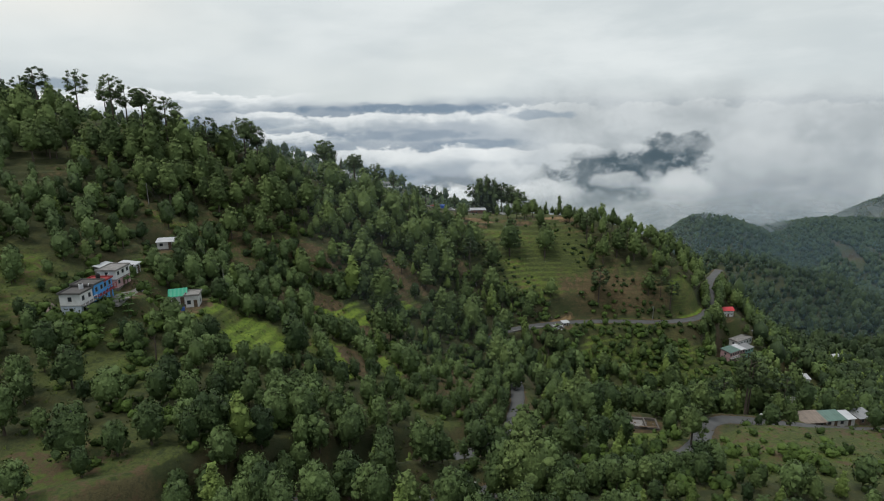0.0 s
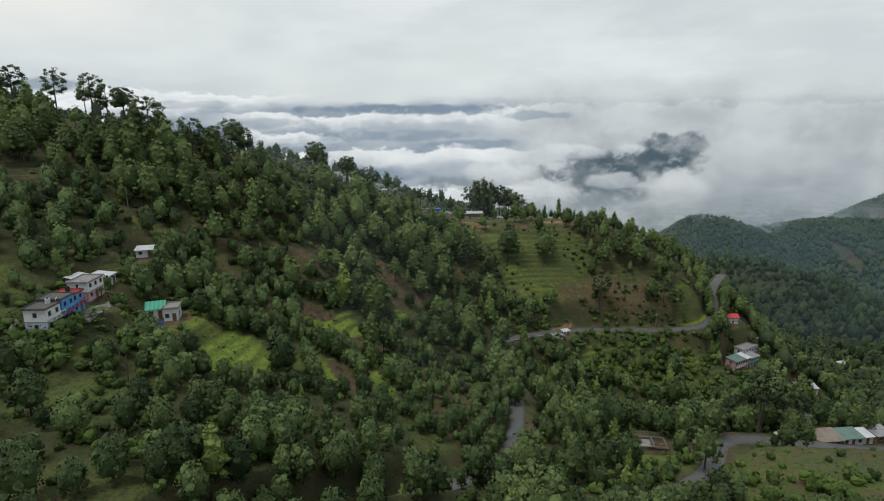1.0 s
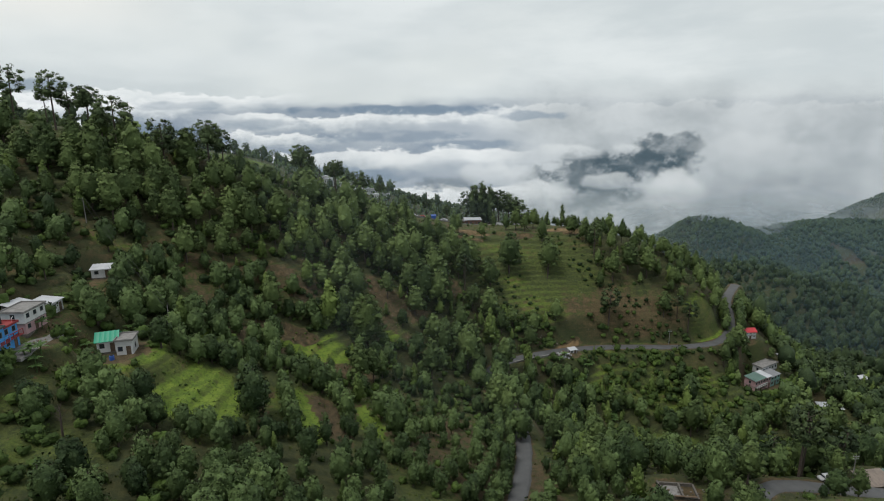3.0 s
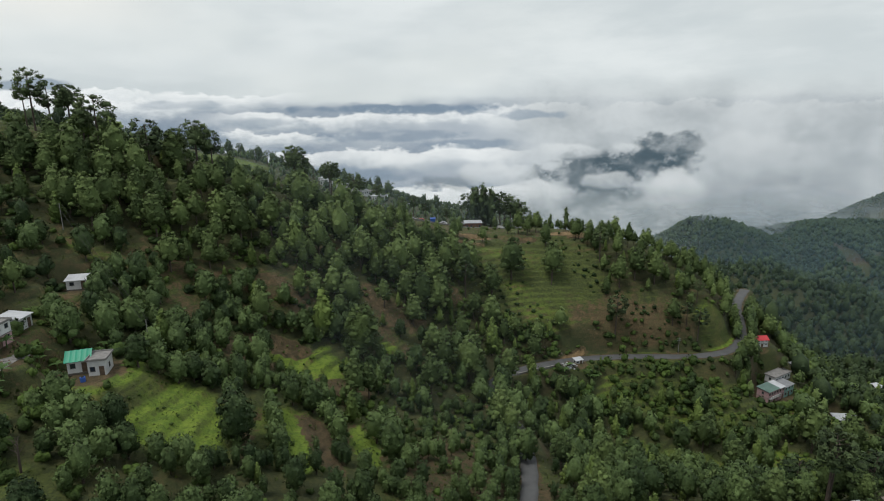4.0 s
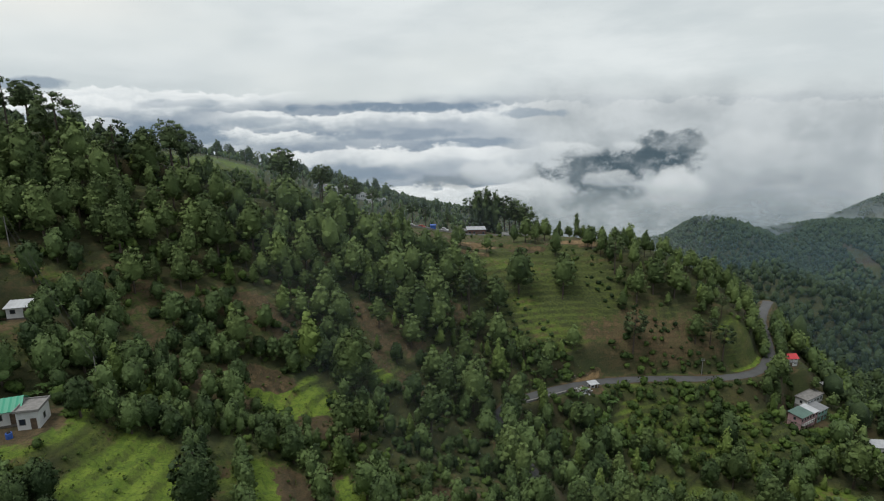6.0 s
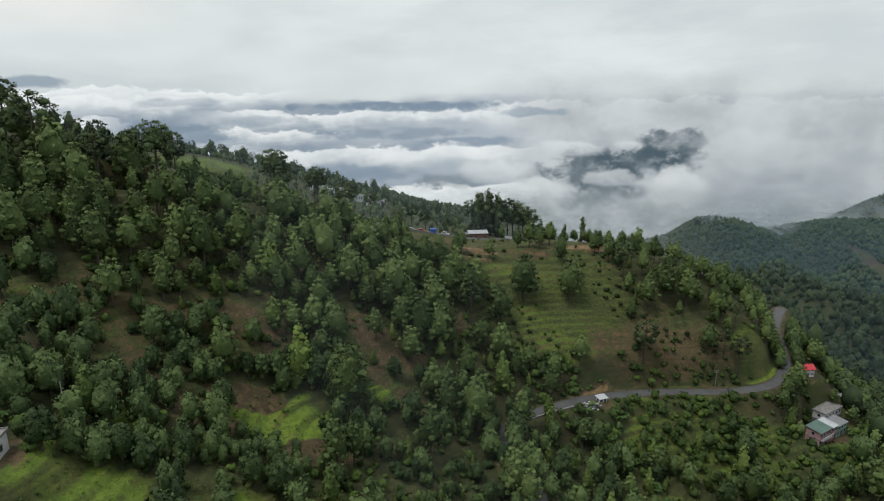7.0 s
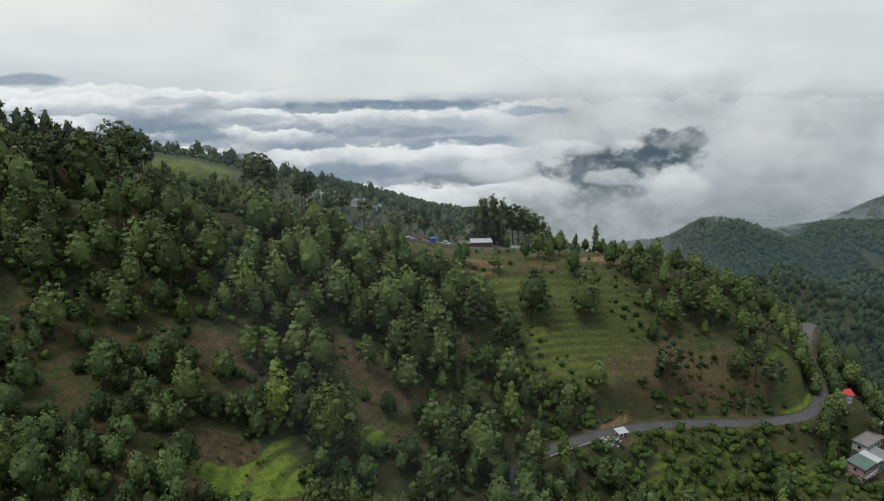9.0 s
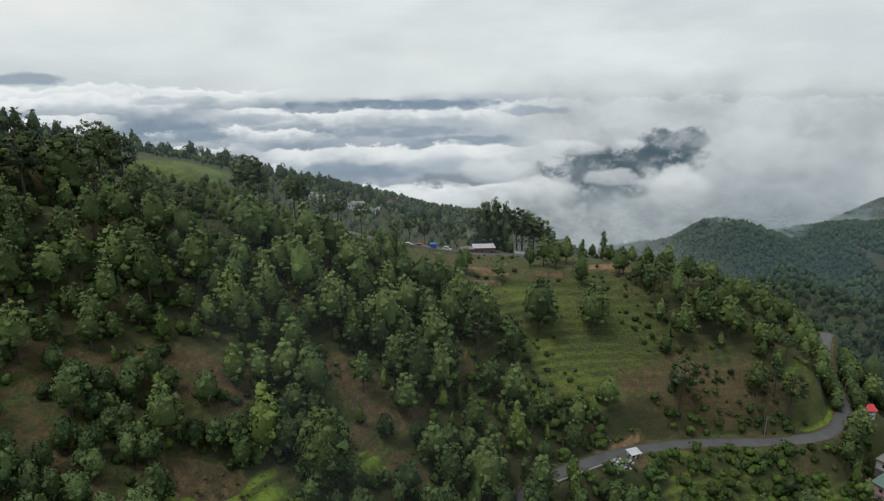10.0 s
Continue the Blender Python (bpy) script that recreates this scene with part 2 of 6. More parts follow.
# Levelled yards under the buildings: centre, radius, height.
YARDS = [(-83, 127, 5, 55), (-82, 134, 5, 55.5), (-83, 144, 6, 56.6), (-86, 152, 5, 57), (-84, 175, 5, 58.3), (-67, 147, 8, 49.6), (136, 266, 6, 1.5), (131, 246, 11, -11.2), (160, 243, 7, -23), (52, 234, 5, 8.4), (53, 141, 7, 17), (20, 331, 10, 39.6), (106, 148.5, 8, 12.6), (-77, 138, 4, 55.4)]


def inside(x, y, c):
    a = np.radians(c[4])
    u, v = x - c[0], y - c[1]
    p, q = u * np.cos(a) + v * np.sin(a), -u * np.sin(a) + v * np.cos(a)
    return np.hypot(p / c[2], q / c[3])


def wave(x, y, size, seed):
    a = x / size + seed * 1.7
    b = y / size - seed * 2.3
    return (np.sin(a + 1.3 * np.sin(b * 0.7 + seed)) + np.sin(b * 1.1 + 1.1 * np.sin(a * 0.8)) + np.sin((a + b) * 0.63 + seed)) / 3


def near_road(x, y):
    """Distance from the nearest road beyond its edge, and that road's height."""
    best, height = np.full(x.shape, 1e3), np.zeros(x.shape)
    for line, half in zip(ROADS, ROAD_HALF):
        close = (x > line[:, 0].min() - 14) & (x < line[:, 0].max() + 14) & (y > line[:, 1].min() - 14) & (y < line[:, 1].max() + 14)
        where = np.nonzero(close)[0]
        for part_of in np.array_split(where, max(1, len(where) // 4000)):
            d = np.hypot(x[part_of, None] - line[None, :, 0], y[part_of, None] - line[None, :, 1])
            k = d.argmin(1)
            d = d[np.arange(len(k)), k] - half
            better = d < best[part_of]
            idx = part_of[better]
            best[idx], height[idx] = d[better], line[k[better], 2]
    return best, height


def terrace_lie(x, y):
    """How the edges of the old terraces wander up and down the slope."""
    return 0.6 * wave(x, y, 9, 5) + 1.3 * wave(x, y, 15, 7)


def terraced(x, y):
    """Where the terraces are still sharp: the fields, the lower slope, the valley and the spur."""
    return ((x < 20) & (y > 158) & (y < 240)) | ((x > -64) & (x < -34) & (y > 124) & (y <= 158)) | ((x > 40) & (x < 125) & (y > 176) & (y < 240)) | ((x > 4) & (x < 112) & (y > 243) & (y < 320))


def ground(x, y):
    x, y = np.atleast_1d(np.asarray(x, float)).ravel(), np.atleast_1d(np.asarray(y, float)).ravel()
    z = np.full(x.shape, -200.0)
    for cx, cy, w in zip(wide_x.ravel(), wide_y.ravel(), LAND):
        z += w * np.exp(-((x - cx) ** 2 + (y - cy) ** 2) / (2 * 260.0 ** 2))
    for cx, cy, w in zip(near_x.ravel(), near_y.ravel(), HILL):
        z += w * np.exp(-((x - cx) ** 2 + (y - cy) ** 2) / (2 * 38.0 ** 2))
    far = np.hypot(x, y)
    z -= 1000 * smoothstep(1500, 3900, far) + 130 * smoothstep(1205, 1400, y) * (x > 0)
    for cx, cy, r, h in FAR_HILLS:
        z += h * np.exp(-((x - cx) ** 2 + (y - cy) ** 2) / (2 * r * r))
    z += smoothstep(380, 900, far) * (8 * wave(x, y, 70, 1) + 6 * wave(x, y, 31, 4) + 3 * wave(x, y, 15, 6)) + 0.9 * wave(x, y, 13, 2) + 0.35 * wave(x, y, 5, 3)
    # gullies in the far hill
    for gx, gy, hx, hy, deep in ((655, 1160, 560, 850, 26), (500, 1120, 455, 930, 14), (800, 1120, 720, 830, 20), (575, 1120, 500, 900, -10)):
        along = np.clip(((x - gx) * (hx - gx) + (y - gy) * (hy - gy)) / ((hx - gx) ** 2 + (hy - gy) ** 2), 0, 1)
        z -= deep * np.sin(np.pi * (0.15 + 0.7 * along)) * np.exp(-((x - gx - along * (hx - gx)) ** 2 + (y - gy - along * (hy - gy)) ** 2) / (2 * 26.0 ** 2))
    # old field terraces, sharp in the clearings and worn under the trees
    open_land = np.zeros(x.shape)
    for c in CLEARINGS[:21]:
        open_land = np.maximum(open_land, 1 - smoothstep(0.85, 1.25, inside(x, y, c)))
    step = 1.7
    lift = z + terrace_lie(x, y)
    k = np.floor(lift / step)
    terrace = (k + smoothstep(0.66, 0.95, lift / step - k)) * step - (lift - z)
    z += (terrace - z) * np.where(terraced(x, y), 0.78, 0.3 + 0.35 * open_land * (1 + 0.9 * wave(x, y, 8, 3)) + 0.3 * open_land * ((x < 0) | ((x > 5) & (x < 85) & (y > 286) & (y < 318)) | ((x > 40) & (y > 150) & (y < 238)))) * (1 - smoothstep(350, 420, far))
    for cx, cy, r, h in YARDS:
        z += (h - z) * (1 - smoothstep(r * 0.8, r * 1.7, np.hypot(x - cx, y - cy)))
    d, h = near_road(x, y)
    z += (h - 0.12 - z) * (1 - smoothstep(0.8, 6.5, d))
    return z


def height(x, y):
    return float(ground([x], [y])[0])

# ---- materials ----
def ground_material():
    mat, nt, bsdf = nodes_of("hillside_ground")
    place = world_place(nt)
    soil = node(nt, "ShaderNodeAttribute", attr="soil").outputs["Fac"]
    crop = node(nt, "ShaderNodeAttribute", attr="crop").outputs["Fac"]
    big, mid, fine = noise_node(nt, place, 0.07, 5, 0.6), noise_node(nt, place, 0.45, 5, 0.65), noise_node(nt, place, 3.0, 5, 0.7)
    open_land = node(nt, "ShaderNodeAttribute", attr="open_land").outputs["Fac"]
    floor = mix_colour(nt, smooth(nt, mid, 0.35, 0.65), (0.038, 0.05, 0.015), (0.082, 0.085, 0.026))
    grass = mix_colour(nt, smooth(nt, mid, 0.35, 0.65), (0.04, 0.06, 0.013), (0.09, 0.115, 0.024))
    blade = noise_node(nt, place, 1.3, 6, 0.72)
    grass = mix_colour(nt, smooth(nt, blade, 0.44, 0.6), grass, (0.1, 0.124, 0.028))
    grass = mix_colour(nt, open_land, floor, grass)
    lush = mix_colour(nt, smooth(nt, mid, 0.3, 0.7), (0.105, 0.18, 0.018), (0.22, 0.31, 0.036))
    earth = mix_colour(nt, smooth(nt, mid, 0.3, 0.7), (0.058, 0.043, 0.021), (0.132, 0.092, 0.045))
    tone = mix_colour(nt, smooth(nt, math_node(nt, "MULTIPLY_ADD", math_node(nt, "SUBTRACT", big, 0.5), 1.2, crop), 0.3, 0.8), grass, lush)
    s = math_node(nt, "MULTIPLY_ADD", math_node(nt, "SUBTRACT", mid, 0.5), 2.2, soil)
    s = math_node(nt, "MULTIPLY_ADD", math_node(nt, "SUBTRACT", blade, 0.5), 1.2, s)
    s = math_node(nt, "MULTIPLY_ADD", math_node(nt, "SUBTRACT", big, 0.5), 1.0, s)
    tilt = node(nt, "ShaderNodeSeparateXYZ", (0, node(nt, "ShaderNodeNewGeometry").outputs["Normal"])).outputs[2]
    riser = mix_colour(nt, smooth(nt, big, 0.4, 0.6), (0.036, 0.048, 0.015), (0.1, 0.075, 0.036))
    riser = mix_colour(nt, smooth(nt, soil, 0.35, 0.6), riser, (0.175, 0.125, 0.066))
    steep = math_node(nt, "MULTIPLY_ADD", math_node(nt, "SUBTRACT", mid, 0.5), 0.3, tilt)
    tone = mix_colour(nt, math_node(nt, "MULTIPLY", smooth(nt, steep, 0.86, 0.7), math_node(nt, "MULTIPLY_ADD", smooth(nt, crop, 0.95, 1.05), -0.55, 0.75)), tone, riser)
    earth = mix_colour(nt, smooth(nt, soil, 1.2, 1.5), earth, mix_colour(nt, smooth(nt, mid, 0.35, 0.65), (0.17, 0.11, 0.05), (0.32, 0.215, 0.105)))
    tone = mix_colour(nt, smooth(nt, s, 0.4, 0.72), tone, earth)
    # the banks between the sharp terraces: bare earth above, shade painted into dark grass below
    up = node(nt, "ShaderNodeSeparateXYZ", (0, place)).outputs[2]
    lie = node(nt, "ShaderNodeAttribute", attr="lie").outputs["Fac"]
    step = math_node(nt, "FRACT", math_node(nt, "DIVIDE", math_node(nt, "ADD", up, lie), 1.7))
    bank = math_node(nt, "MULTIPLY", smooth(nt, step, 0.15, 0.35), smooth(nt, step, 0.99, 0.8))
    bank = math_node(nt, "MULTIPLY", bank, math_node(nt, "MULTIPLY", node(nt, "ShaderNodeAttribute", attr="terraced").outputs["Fac"], smooth(nt, mid, 0.42, 0.6)))
    scarp = mix_colour(nt, smooth(nt, math_node(nt, "MULTIPLY_ADD", math_node(nt, "SUBTRACT", big, 0.5), 2.5, soil), 0.15, 0.5), (0.034, 0.045, 0.015), (0.19, 0.132, 0.066))
    tone = mix_colour(nt, math_node(nt, "MULTIPLY", bank, 0.62), tone, scarp)
    tone = mix_colour(nt, math_node(nt, "MULTIPLY", smooth(nt, fine, 0.45, 0.7), math_node(nt, "MULTIPLY_ADD", crop, -0.3, 0.6)), tone, (0.03, 0.04, 0.015))
    tone = mix_colour(nt, math_node(nt, "MULTIPLY", smooth(nt, blade, 0.5, 0.36), 0.5), tone, (0.032, 0.042, 0.014))
    nt.links.new(tone, bsdf.inputs["Base Color"])
    bsdf.inputs["Roughness"].default_value = 0.95
    bumpy(nt, bsdf, math_node(nt, "ADD", fine, blade), 0.9, 0.35)
    return mat


def backdrop_material():
    """A glowing painted distance: overcast sky over a sea of cloud, with far blue hills showing through gaps; haze and
    light are put into the colour.
    """
    mat, nt, bsdf = nodes_of("cloudy_distance")
    nt.nodes.remove(bsdf)
    uv = node(nt, "ShaderNodeUVMap").outputs[0]
    split = node(nt, "ShaderNodeSeparateXYZ", (0, uv))
    az = math_node(nt, "MULTIPLY", split.outputs[0], 100.0)
    el = math_node(nt, "MULTIPLY", split.outputs[1], 100.0)

    def field(sx, sy, scale, detail, rough, distortion=0.0, shift=0.0):
        v = node(nt, "ShaderNodeCombineXYZ", (0, math_node(nt, "MULTIPLY", az, sx)), (1, math_node(nt, "MULTIPLY", el, sy)), (2, shift)).outputs[0]
        return noise_node(nt, v, scale, detail, rough, distortion)

    streak = field(0.05, 0.17, 1.0, 7, 0.56, 0.15, 3.0)
    haze = field(0.03, 0.08, 1.0, 4, 0.5, 0.1, 7.0)
    puff = field(0.36, 0.66, 1.0, 9, 0.64, 0.0, 1.0)
    swell = field(0.11, 0.24, 1.0, 6, 0.55, 0.0, 5.0)
    ragged = field(0.26, 0.5, 1.0, 8, 0.6, 0.0, 11.0)

    def both(x, y):
        return math_node(nt, "MULTIPLY", x, y)

    # the high overcast
    high = mix_colour(nt, smooth(nt, streak, 0.34, 0.68), (0.595, 0.655, 0.675), (0.75, 0.80, 0.81))
    high = mix_colour(nt, both(smooth(nt, haze, 0.44, 0.66), 0.55), high, (0.81, 0.85, 0.835))
    warm = both(smooth(nt, az, -18.0, -32.0), smooth(nt, el, 5.0, 9.0))
    high = mix_colour(nt, both(warm, 0.6), high, (0.87, 0.86, 0.81))
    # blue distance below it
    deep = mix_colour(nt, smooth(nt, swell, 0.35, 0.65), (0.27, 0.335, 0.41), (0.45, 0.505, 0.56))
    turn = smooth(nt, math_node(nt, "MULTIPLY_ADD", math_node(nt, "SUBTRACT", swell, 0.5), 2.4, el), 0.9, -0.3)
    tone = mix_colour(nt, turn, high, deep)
    # banks of cloud, far ones first: height of the top, from, to, depth
    banks = [(1.5, -44.0, -13.0, 1.7), (0.75, -50.0, -21.0, 1.4), (0.15, 5.0, 44.0, 3.5), (-0.55, -19.0, 12.0, 1.5), (-0.9, -44.0, -28.0, 1.2), (-2.2, -28.0, -8.0, 1.2), (-3.9, -16.0, 9.5, 2.2), (-3.4, -40.0, -18.0, 1.2), (-5.0, -44.0, -14.0, 2.0), (-7.6, -44.0, 13.0, 3.5)]
    for top, a0, a1, thick in banks:
        edge = math_node(nt, "MULTIPLY_ADD", math_node(nt, "SUBTRACT", puff, 0.5), 2.6, math_node(nt, "MULTIPLY_ADD", math_node(nt, "SUBTRACT", swell, 0.5), 2.2, top))
        under = math_node(nt, "SUBTRACT", edge, el)
        m = both(smooth(nt, under, -0.04, 0.22), smooth(nt, under, thick * 1.3, thick * 0.35))
        span = both(smooth(nt, az, a0 - 3.0, a0 + 3.0), smooth(nt, az, a1 + 3.0, a1 - 3.0))
        white = mix_colour(nt, smooth(nt, under, thick, 0.0), (0.6, 0.655, 0.685), (0.88, 0.915, 0.92))
        thin = math_node(nt, "MULTIPLY_ADD", smooth(nt, ragged, 0.36, 0.56), 0.3, 0.68)
        tone = mix_colour(nt, both(both(m, span), thin), tone, white)
    # grey cloud filling the right side
    billow = field(0.15, 0.2, 1.0, 9, 0.58, 0.0, 21.0)
    loose = field(0.36, 0.46, 1.0, 9, 0.64, 0.0, 31.0)
    grey = both(smooth(nt, az, 3.0, 13.0), smooth(nt, math_node(nt, "MULTIPLY_ADD", math_node(nt, "SUBTRACT", swell, 0.5), 5.0, el), 3.5, -1.0))
    dull = mix_colour(nt, smooth(nt, billow, 0.34, 0.66), (0.41, 0.455, 0.48), (0.585, 0.63, 0.65))
    tone = mix_colour(nt, both(grey, 0.94), tone, dull)

    def blot(a, e, ra, re, much, noise):
        u = math_node(nt, "DIVIDE", math_node(nt, "SUBTRACT", az, a), ra)
        v = math_node(nt, "DIVIDE", math_node(nt, "SUBTRACT", el, e), re)
        r = math_node(nt, "SQRT", math_node(nt, "ADD", both(u, u), both(v, v)))
        return v, math_node(nt, "MULTIPLY_ADD", math_node(nt, "SUBTRACT", noise, 0.5), much, r)

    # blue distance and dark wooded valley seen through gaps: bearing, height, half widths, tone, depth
    # blue: the haze over far hills, put straight into their colour
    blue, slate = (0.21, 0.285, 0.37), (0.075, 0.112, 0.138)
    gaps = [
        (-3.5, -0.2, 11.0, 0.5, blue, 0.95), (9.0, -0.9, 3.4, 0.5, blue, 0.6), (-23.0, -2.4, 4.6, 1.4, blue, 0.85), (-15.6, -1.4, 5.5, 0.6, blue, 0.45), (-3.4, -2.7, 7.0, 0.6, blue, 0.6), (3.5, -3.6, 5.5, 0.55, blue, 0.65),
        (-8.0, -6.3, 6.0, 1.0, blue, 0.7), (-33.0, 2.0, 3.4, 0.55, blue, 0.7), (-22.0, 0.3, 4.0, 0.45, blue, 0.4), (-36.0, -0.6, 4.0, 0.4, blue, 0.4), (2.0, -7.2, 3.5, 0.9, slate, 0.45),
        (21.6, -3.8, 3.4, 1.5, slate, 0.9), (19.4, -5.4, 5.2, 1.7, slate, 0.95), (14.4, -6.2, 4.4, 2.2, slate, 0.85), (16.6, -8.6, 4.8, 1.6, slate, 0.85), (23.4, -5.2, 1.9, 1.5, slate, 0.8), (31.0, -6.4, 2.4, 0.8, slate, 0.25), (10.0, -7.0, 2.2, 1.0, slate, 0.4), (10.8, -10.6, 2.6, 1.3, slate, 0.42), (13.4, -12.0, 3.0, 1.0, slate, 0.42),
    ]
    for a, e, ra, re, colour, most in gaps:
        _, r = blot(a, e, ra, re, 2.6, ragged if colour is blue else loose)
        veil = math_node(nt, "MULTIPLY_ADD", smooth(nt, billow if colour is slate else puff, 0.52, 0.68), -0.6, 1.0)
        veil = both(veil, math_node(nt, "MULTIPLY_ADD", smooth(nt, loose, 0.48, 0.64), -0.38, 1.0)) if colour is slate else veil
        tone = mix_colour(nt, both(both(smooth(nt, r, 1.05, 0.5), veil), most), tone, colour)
    # white billows before the gap, their tops painted lighter as if lit from above
    for a, e, ra, re, most in ((22.6, -7.6, 3.0, 2.0, 0.9), (21.6, -9.6, 4.0, 1.6, 0.85), (16.6, -6.9, 2.6, 0.9, 0.6), (10.6, -8.4, 3.6, 1.5, 0.85), (13.2, -4.2, 3.2, 0.9, 0.6), (18.3, -3.9, 1.6, 0.5, 0.5), (6.0, -6.4, 4.0, 1.2, 0.7), (29.0, -4.4, 5.0, 2.6, 0.4), (17.5, -10.6, 3.0, 1.0, 0.5)):
        v, r = blot(a, e, ra, re, 2.0, loose)
        white = mix_colour(nt, smooth(nt, math_node(nt, "MULTIPLY_ADD", math_node(nt, "SUBTRACT", loose, 0.5), 2.0, v), -1.2, 0.8), (0.5, 0.55, 0.58), (0.735, 0.775, 0.785))
        tone = mix_colour(nt, both(smooth(nt, r, 1.05, 0.55), most), tone, white)
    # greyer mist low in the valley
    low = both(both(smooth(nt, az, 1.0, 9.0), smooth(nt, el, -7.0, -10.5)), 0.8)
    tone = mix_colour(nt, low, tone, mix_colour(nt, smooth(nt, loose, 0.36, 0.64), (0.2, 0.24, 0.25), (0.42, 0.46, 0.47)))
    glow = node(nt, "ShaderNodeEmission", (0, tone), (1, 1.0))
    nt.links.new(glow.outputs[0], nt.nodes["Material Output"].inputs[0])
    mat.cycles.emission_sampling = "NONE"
    return mat


GROUND = ground_material()
ASPHALT = surface("worn_asphalt", (0.115, 0.118, 0.118), (0.085, 0.086, 0.085), 0.75, 0.25, 5.0, 0.01)
OAK_LEAF = foliage("oak_leaves", (0.028, 0.053, 0.019), (0.15, 0.222, 0.074), 0.5)
PINE_LEAF = foliage("pine_needles", (0.052, 0.084, 0.028), (0.178, 0.248, 0.08), 0.65)
DARK_PINE_LEAF = foliage("dark_pine_needles", (0.042, 0.068, 0.03), (0.135, 0.188, 0.078), 0.65)
YOUNG_LEAF = foliage("young_pine_needles", (0.076, 0.12, 0.03), (0.225, 0.31, 0.08), 0.65)
SHRUB_LEAF = foliage("dark_shrub_leaves", (0.016, 0.034, 0.01), (0.06, 0.1, 0.028), 0.6)
BUSH_LEAF = foliage("bush_leaves", (0.03, 0.056, 0.014), (0.108, 0.172, 0.036), 0.6)
BANANA_LEAF = foliage("banana_leaves", (0.05, 0.10, 0.025), (0.12, 0.2, 0.06), 0.4)
GRASS_BLADE = foliage("grass_blades", (0.05, 0.075, 0.018), (0.14, 0.19, 0.04), 0.7)
# Far woods: the crowns' own shade is put into a darker leaf colour.
SHADED_CANOPY_LEAF = foliage("far_leaves_with_shade", (0.026, 0.046, 0.02), (0.085, 0.125, 0.05), 0.65)
BARK = surface("grey_brown_bark", (0.11, 0.085, 0.065), (0.06, 0.048, 0.04), 0.9, 1.2, 9.0, 0.03)

# ---- ground ----
def spaced(lo, hi, step, far_lo, far_hi):
    mid = np.arange(lo, hi + step / 2, step)
    up, down, s = [], [], step
    v = hi
    while v < far_hi:
        s *= 1.085
        v += s
        up.append(v)
    v, s = lo, step
    while v > far_lo:
        s *= 1.085
        v -= s
        down.append(v)
    return np.r_[down[::-1], mid, up]


def build_ground():
    xs, ys = spaced(-125, 150, 1.25, -4700, 4700), spaced(78, 346, 1.0, -2500, 4700)
    gx, gy = np.meshgrid(xs, ys)
    x, y = gx.ravel(), gy.ravel()
    z = ground(x, y)
    n, m = len(xs), len(ys)
    i = (np.arange(m - 1)[:, None] * n + np.arange(n - 1)[None, :]).ravel()
    tris = np.r_[np.c_[i, i + 1, i + n + 1], np.c_[i, i + n + 1, i + n]]
    me = soup("ground", np.c_[x, y, z], tris, GROUND)
    soil, crop = np.full(x.shape, 0.04), np.full(x.shape, 0.15)
    soil += 0.1 * smoothstep(160, 190, y) * (1 - smoothstep(330, 420, y)) * (1 - smoothstep(0, 30, x))
    for c in CLEARINGS:
        rag = 1.0 if min(c[2], c[3]) > 4 else 0.3
        k = 1 - smoothstep(1 - 0.4 * rag, 1 + 0.25 * rag, inside(x, y, c) + rag * (0.3 * wave(x, y, 3, 8) + 0.25 * wave(x, y, 7, 5)))
        soil += (c[5] - soil) * k
        crop += (c[6] - crop) * k
    d, _ = near_road(x, y)
    soil = np.maximum(soil, 0.9 * (1 - smoothstep(0.2, 1.4, d + 0.8 * wave(x, y, 3, 4))))
    for cx, cy, r, h in YARDS:
        soil = np.maximum(soil, 0.9 * (1 - smoothstep(r * 0.6, r * 0.95, np.hypot(x - cx, y - cy))))
    bare = np.zeros(x.shape)
    for c in CLEARINGS:
        bare = np.maximum(bare, 1 - smoothstep(0.8, 1.3, inside(x, y, c)))
    for name, values in (("soil", soil), ("crop", crop), ("open_land", bare), ("lie", terrace_lie(x, y)), ("terraced", terraced(x, y))):
        me.attributes.new(name, "FLOAT", "POINT").data.foreach_set("value", values.astype("f"))
    tagged(new("ground", me), "green and brown terraced hillside falling to a misty valley", "hillside", kind="structure")


build_ground()


def build_road(name, line, half, label):
    """A cambered asphalt ribbon with a worn, uneven edge."""
    side = np.gradient(line[:, :2], axis=0)
    side = np.c_[side[:, 1], -side[:, 0]] / np.hypot(*side.T)[:, None]
    across = np.array([-1.06, -1.0, -0.5, 0, 0.5, 1.0, 1.06])
    drop = np.array([-0.3, 0.0, 0.05, 0.07, 0.05, 0.0, -0.3])
    wobble = 1 + 0.05 * np.sin(np.arange(len(line)) * 1.7) + 0.04 * np.sin(np.arange(len(line)) * 0.61)
    xy = line[:, None, :2] + side[:, None] * (across * half)[None, :, None] * wobble[:, None, None]
    v = np.concatenate([xy, (line[:, None, 2] + drop[None])[..., None]], 2).reshape(-1, 3)
    w = len(across)
    i = (np.arange(len(line) - 1)[:, None] * w + np.arange(w - 1)[None]).ravel()
    tris = np.r_[np.c_[i, i + 1, i + w + 1], np.c_[i, i + w + 1, i + w]]
    tagged(new(name, soup(name, v, tris, ASPHALT)), label, "road", kind="structure")


build_road("road", ROADS[0], ROAD_HALF[0], "narrow grey asphalt hill road curving round the spur")
build_road("road", ROADS[1], ROAD_HALF[1], "grey asphalt road bending past a row of sheds")
build_road("road", ROADS[2], ROAD_HALF[2], "pale road along the crest beside the hut")
build_road("road", ROADS[3], ROAD_HALF[3], "narrow road climbing through the pine forest")


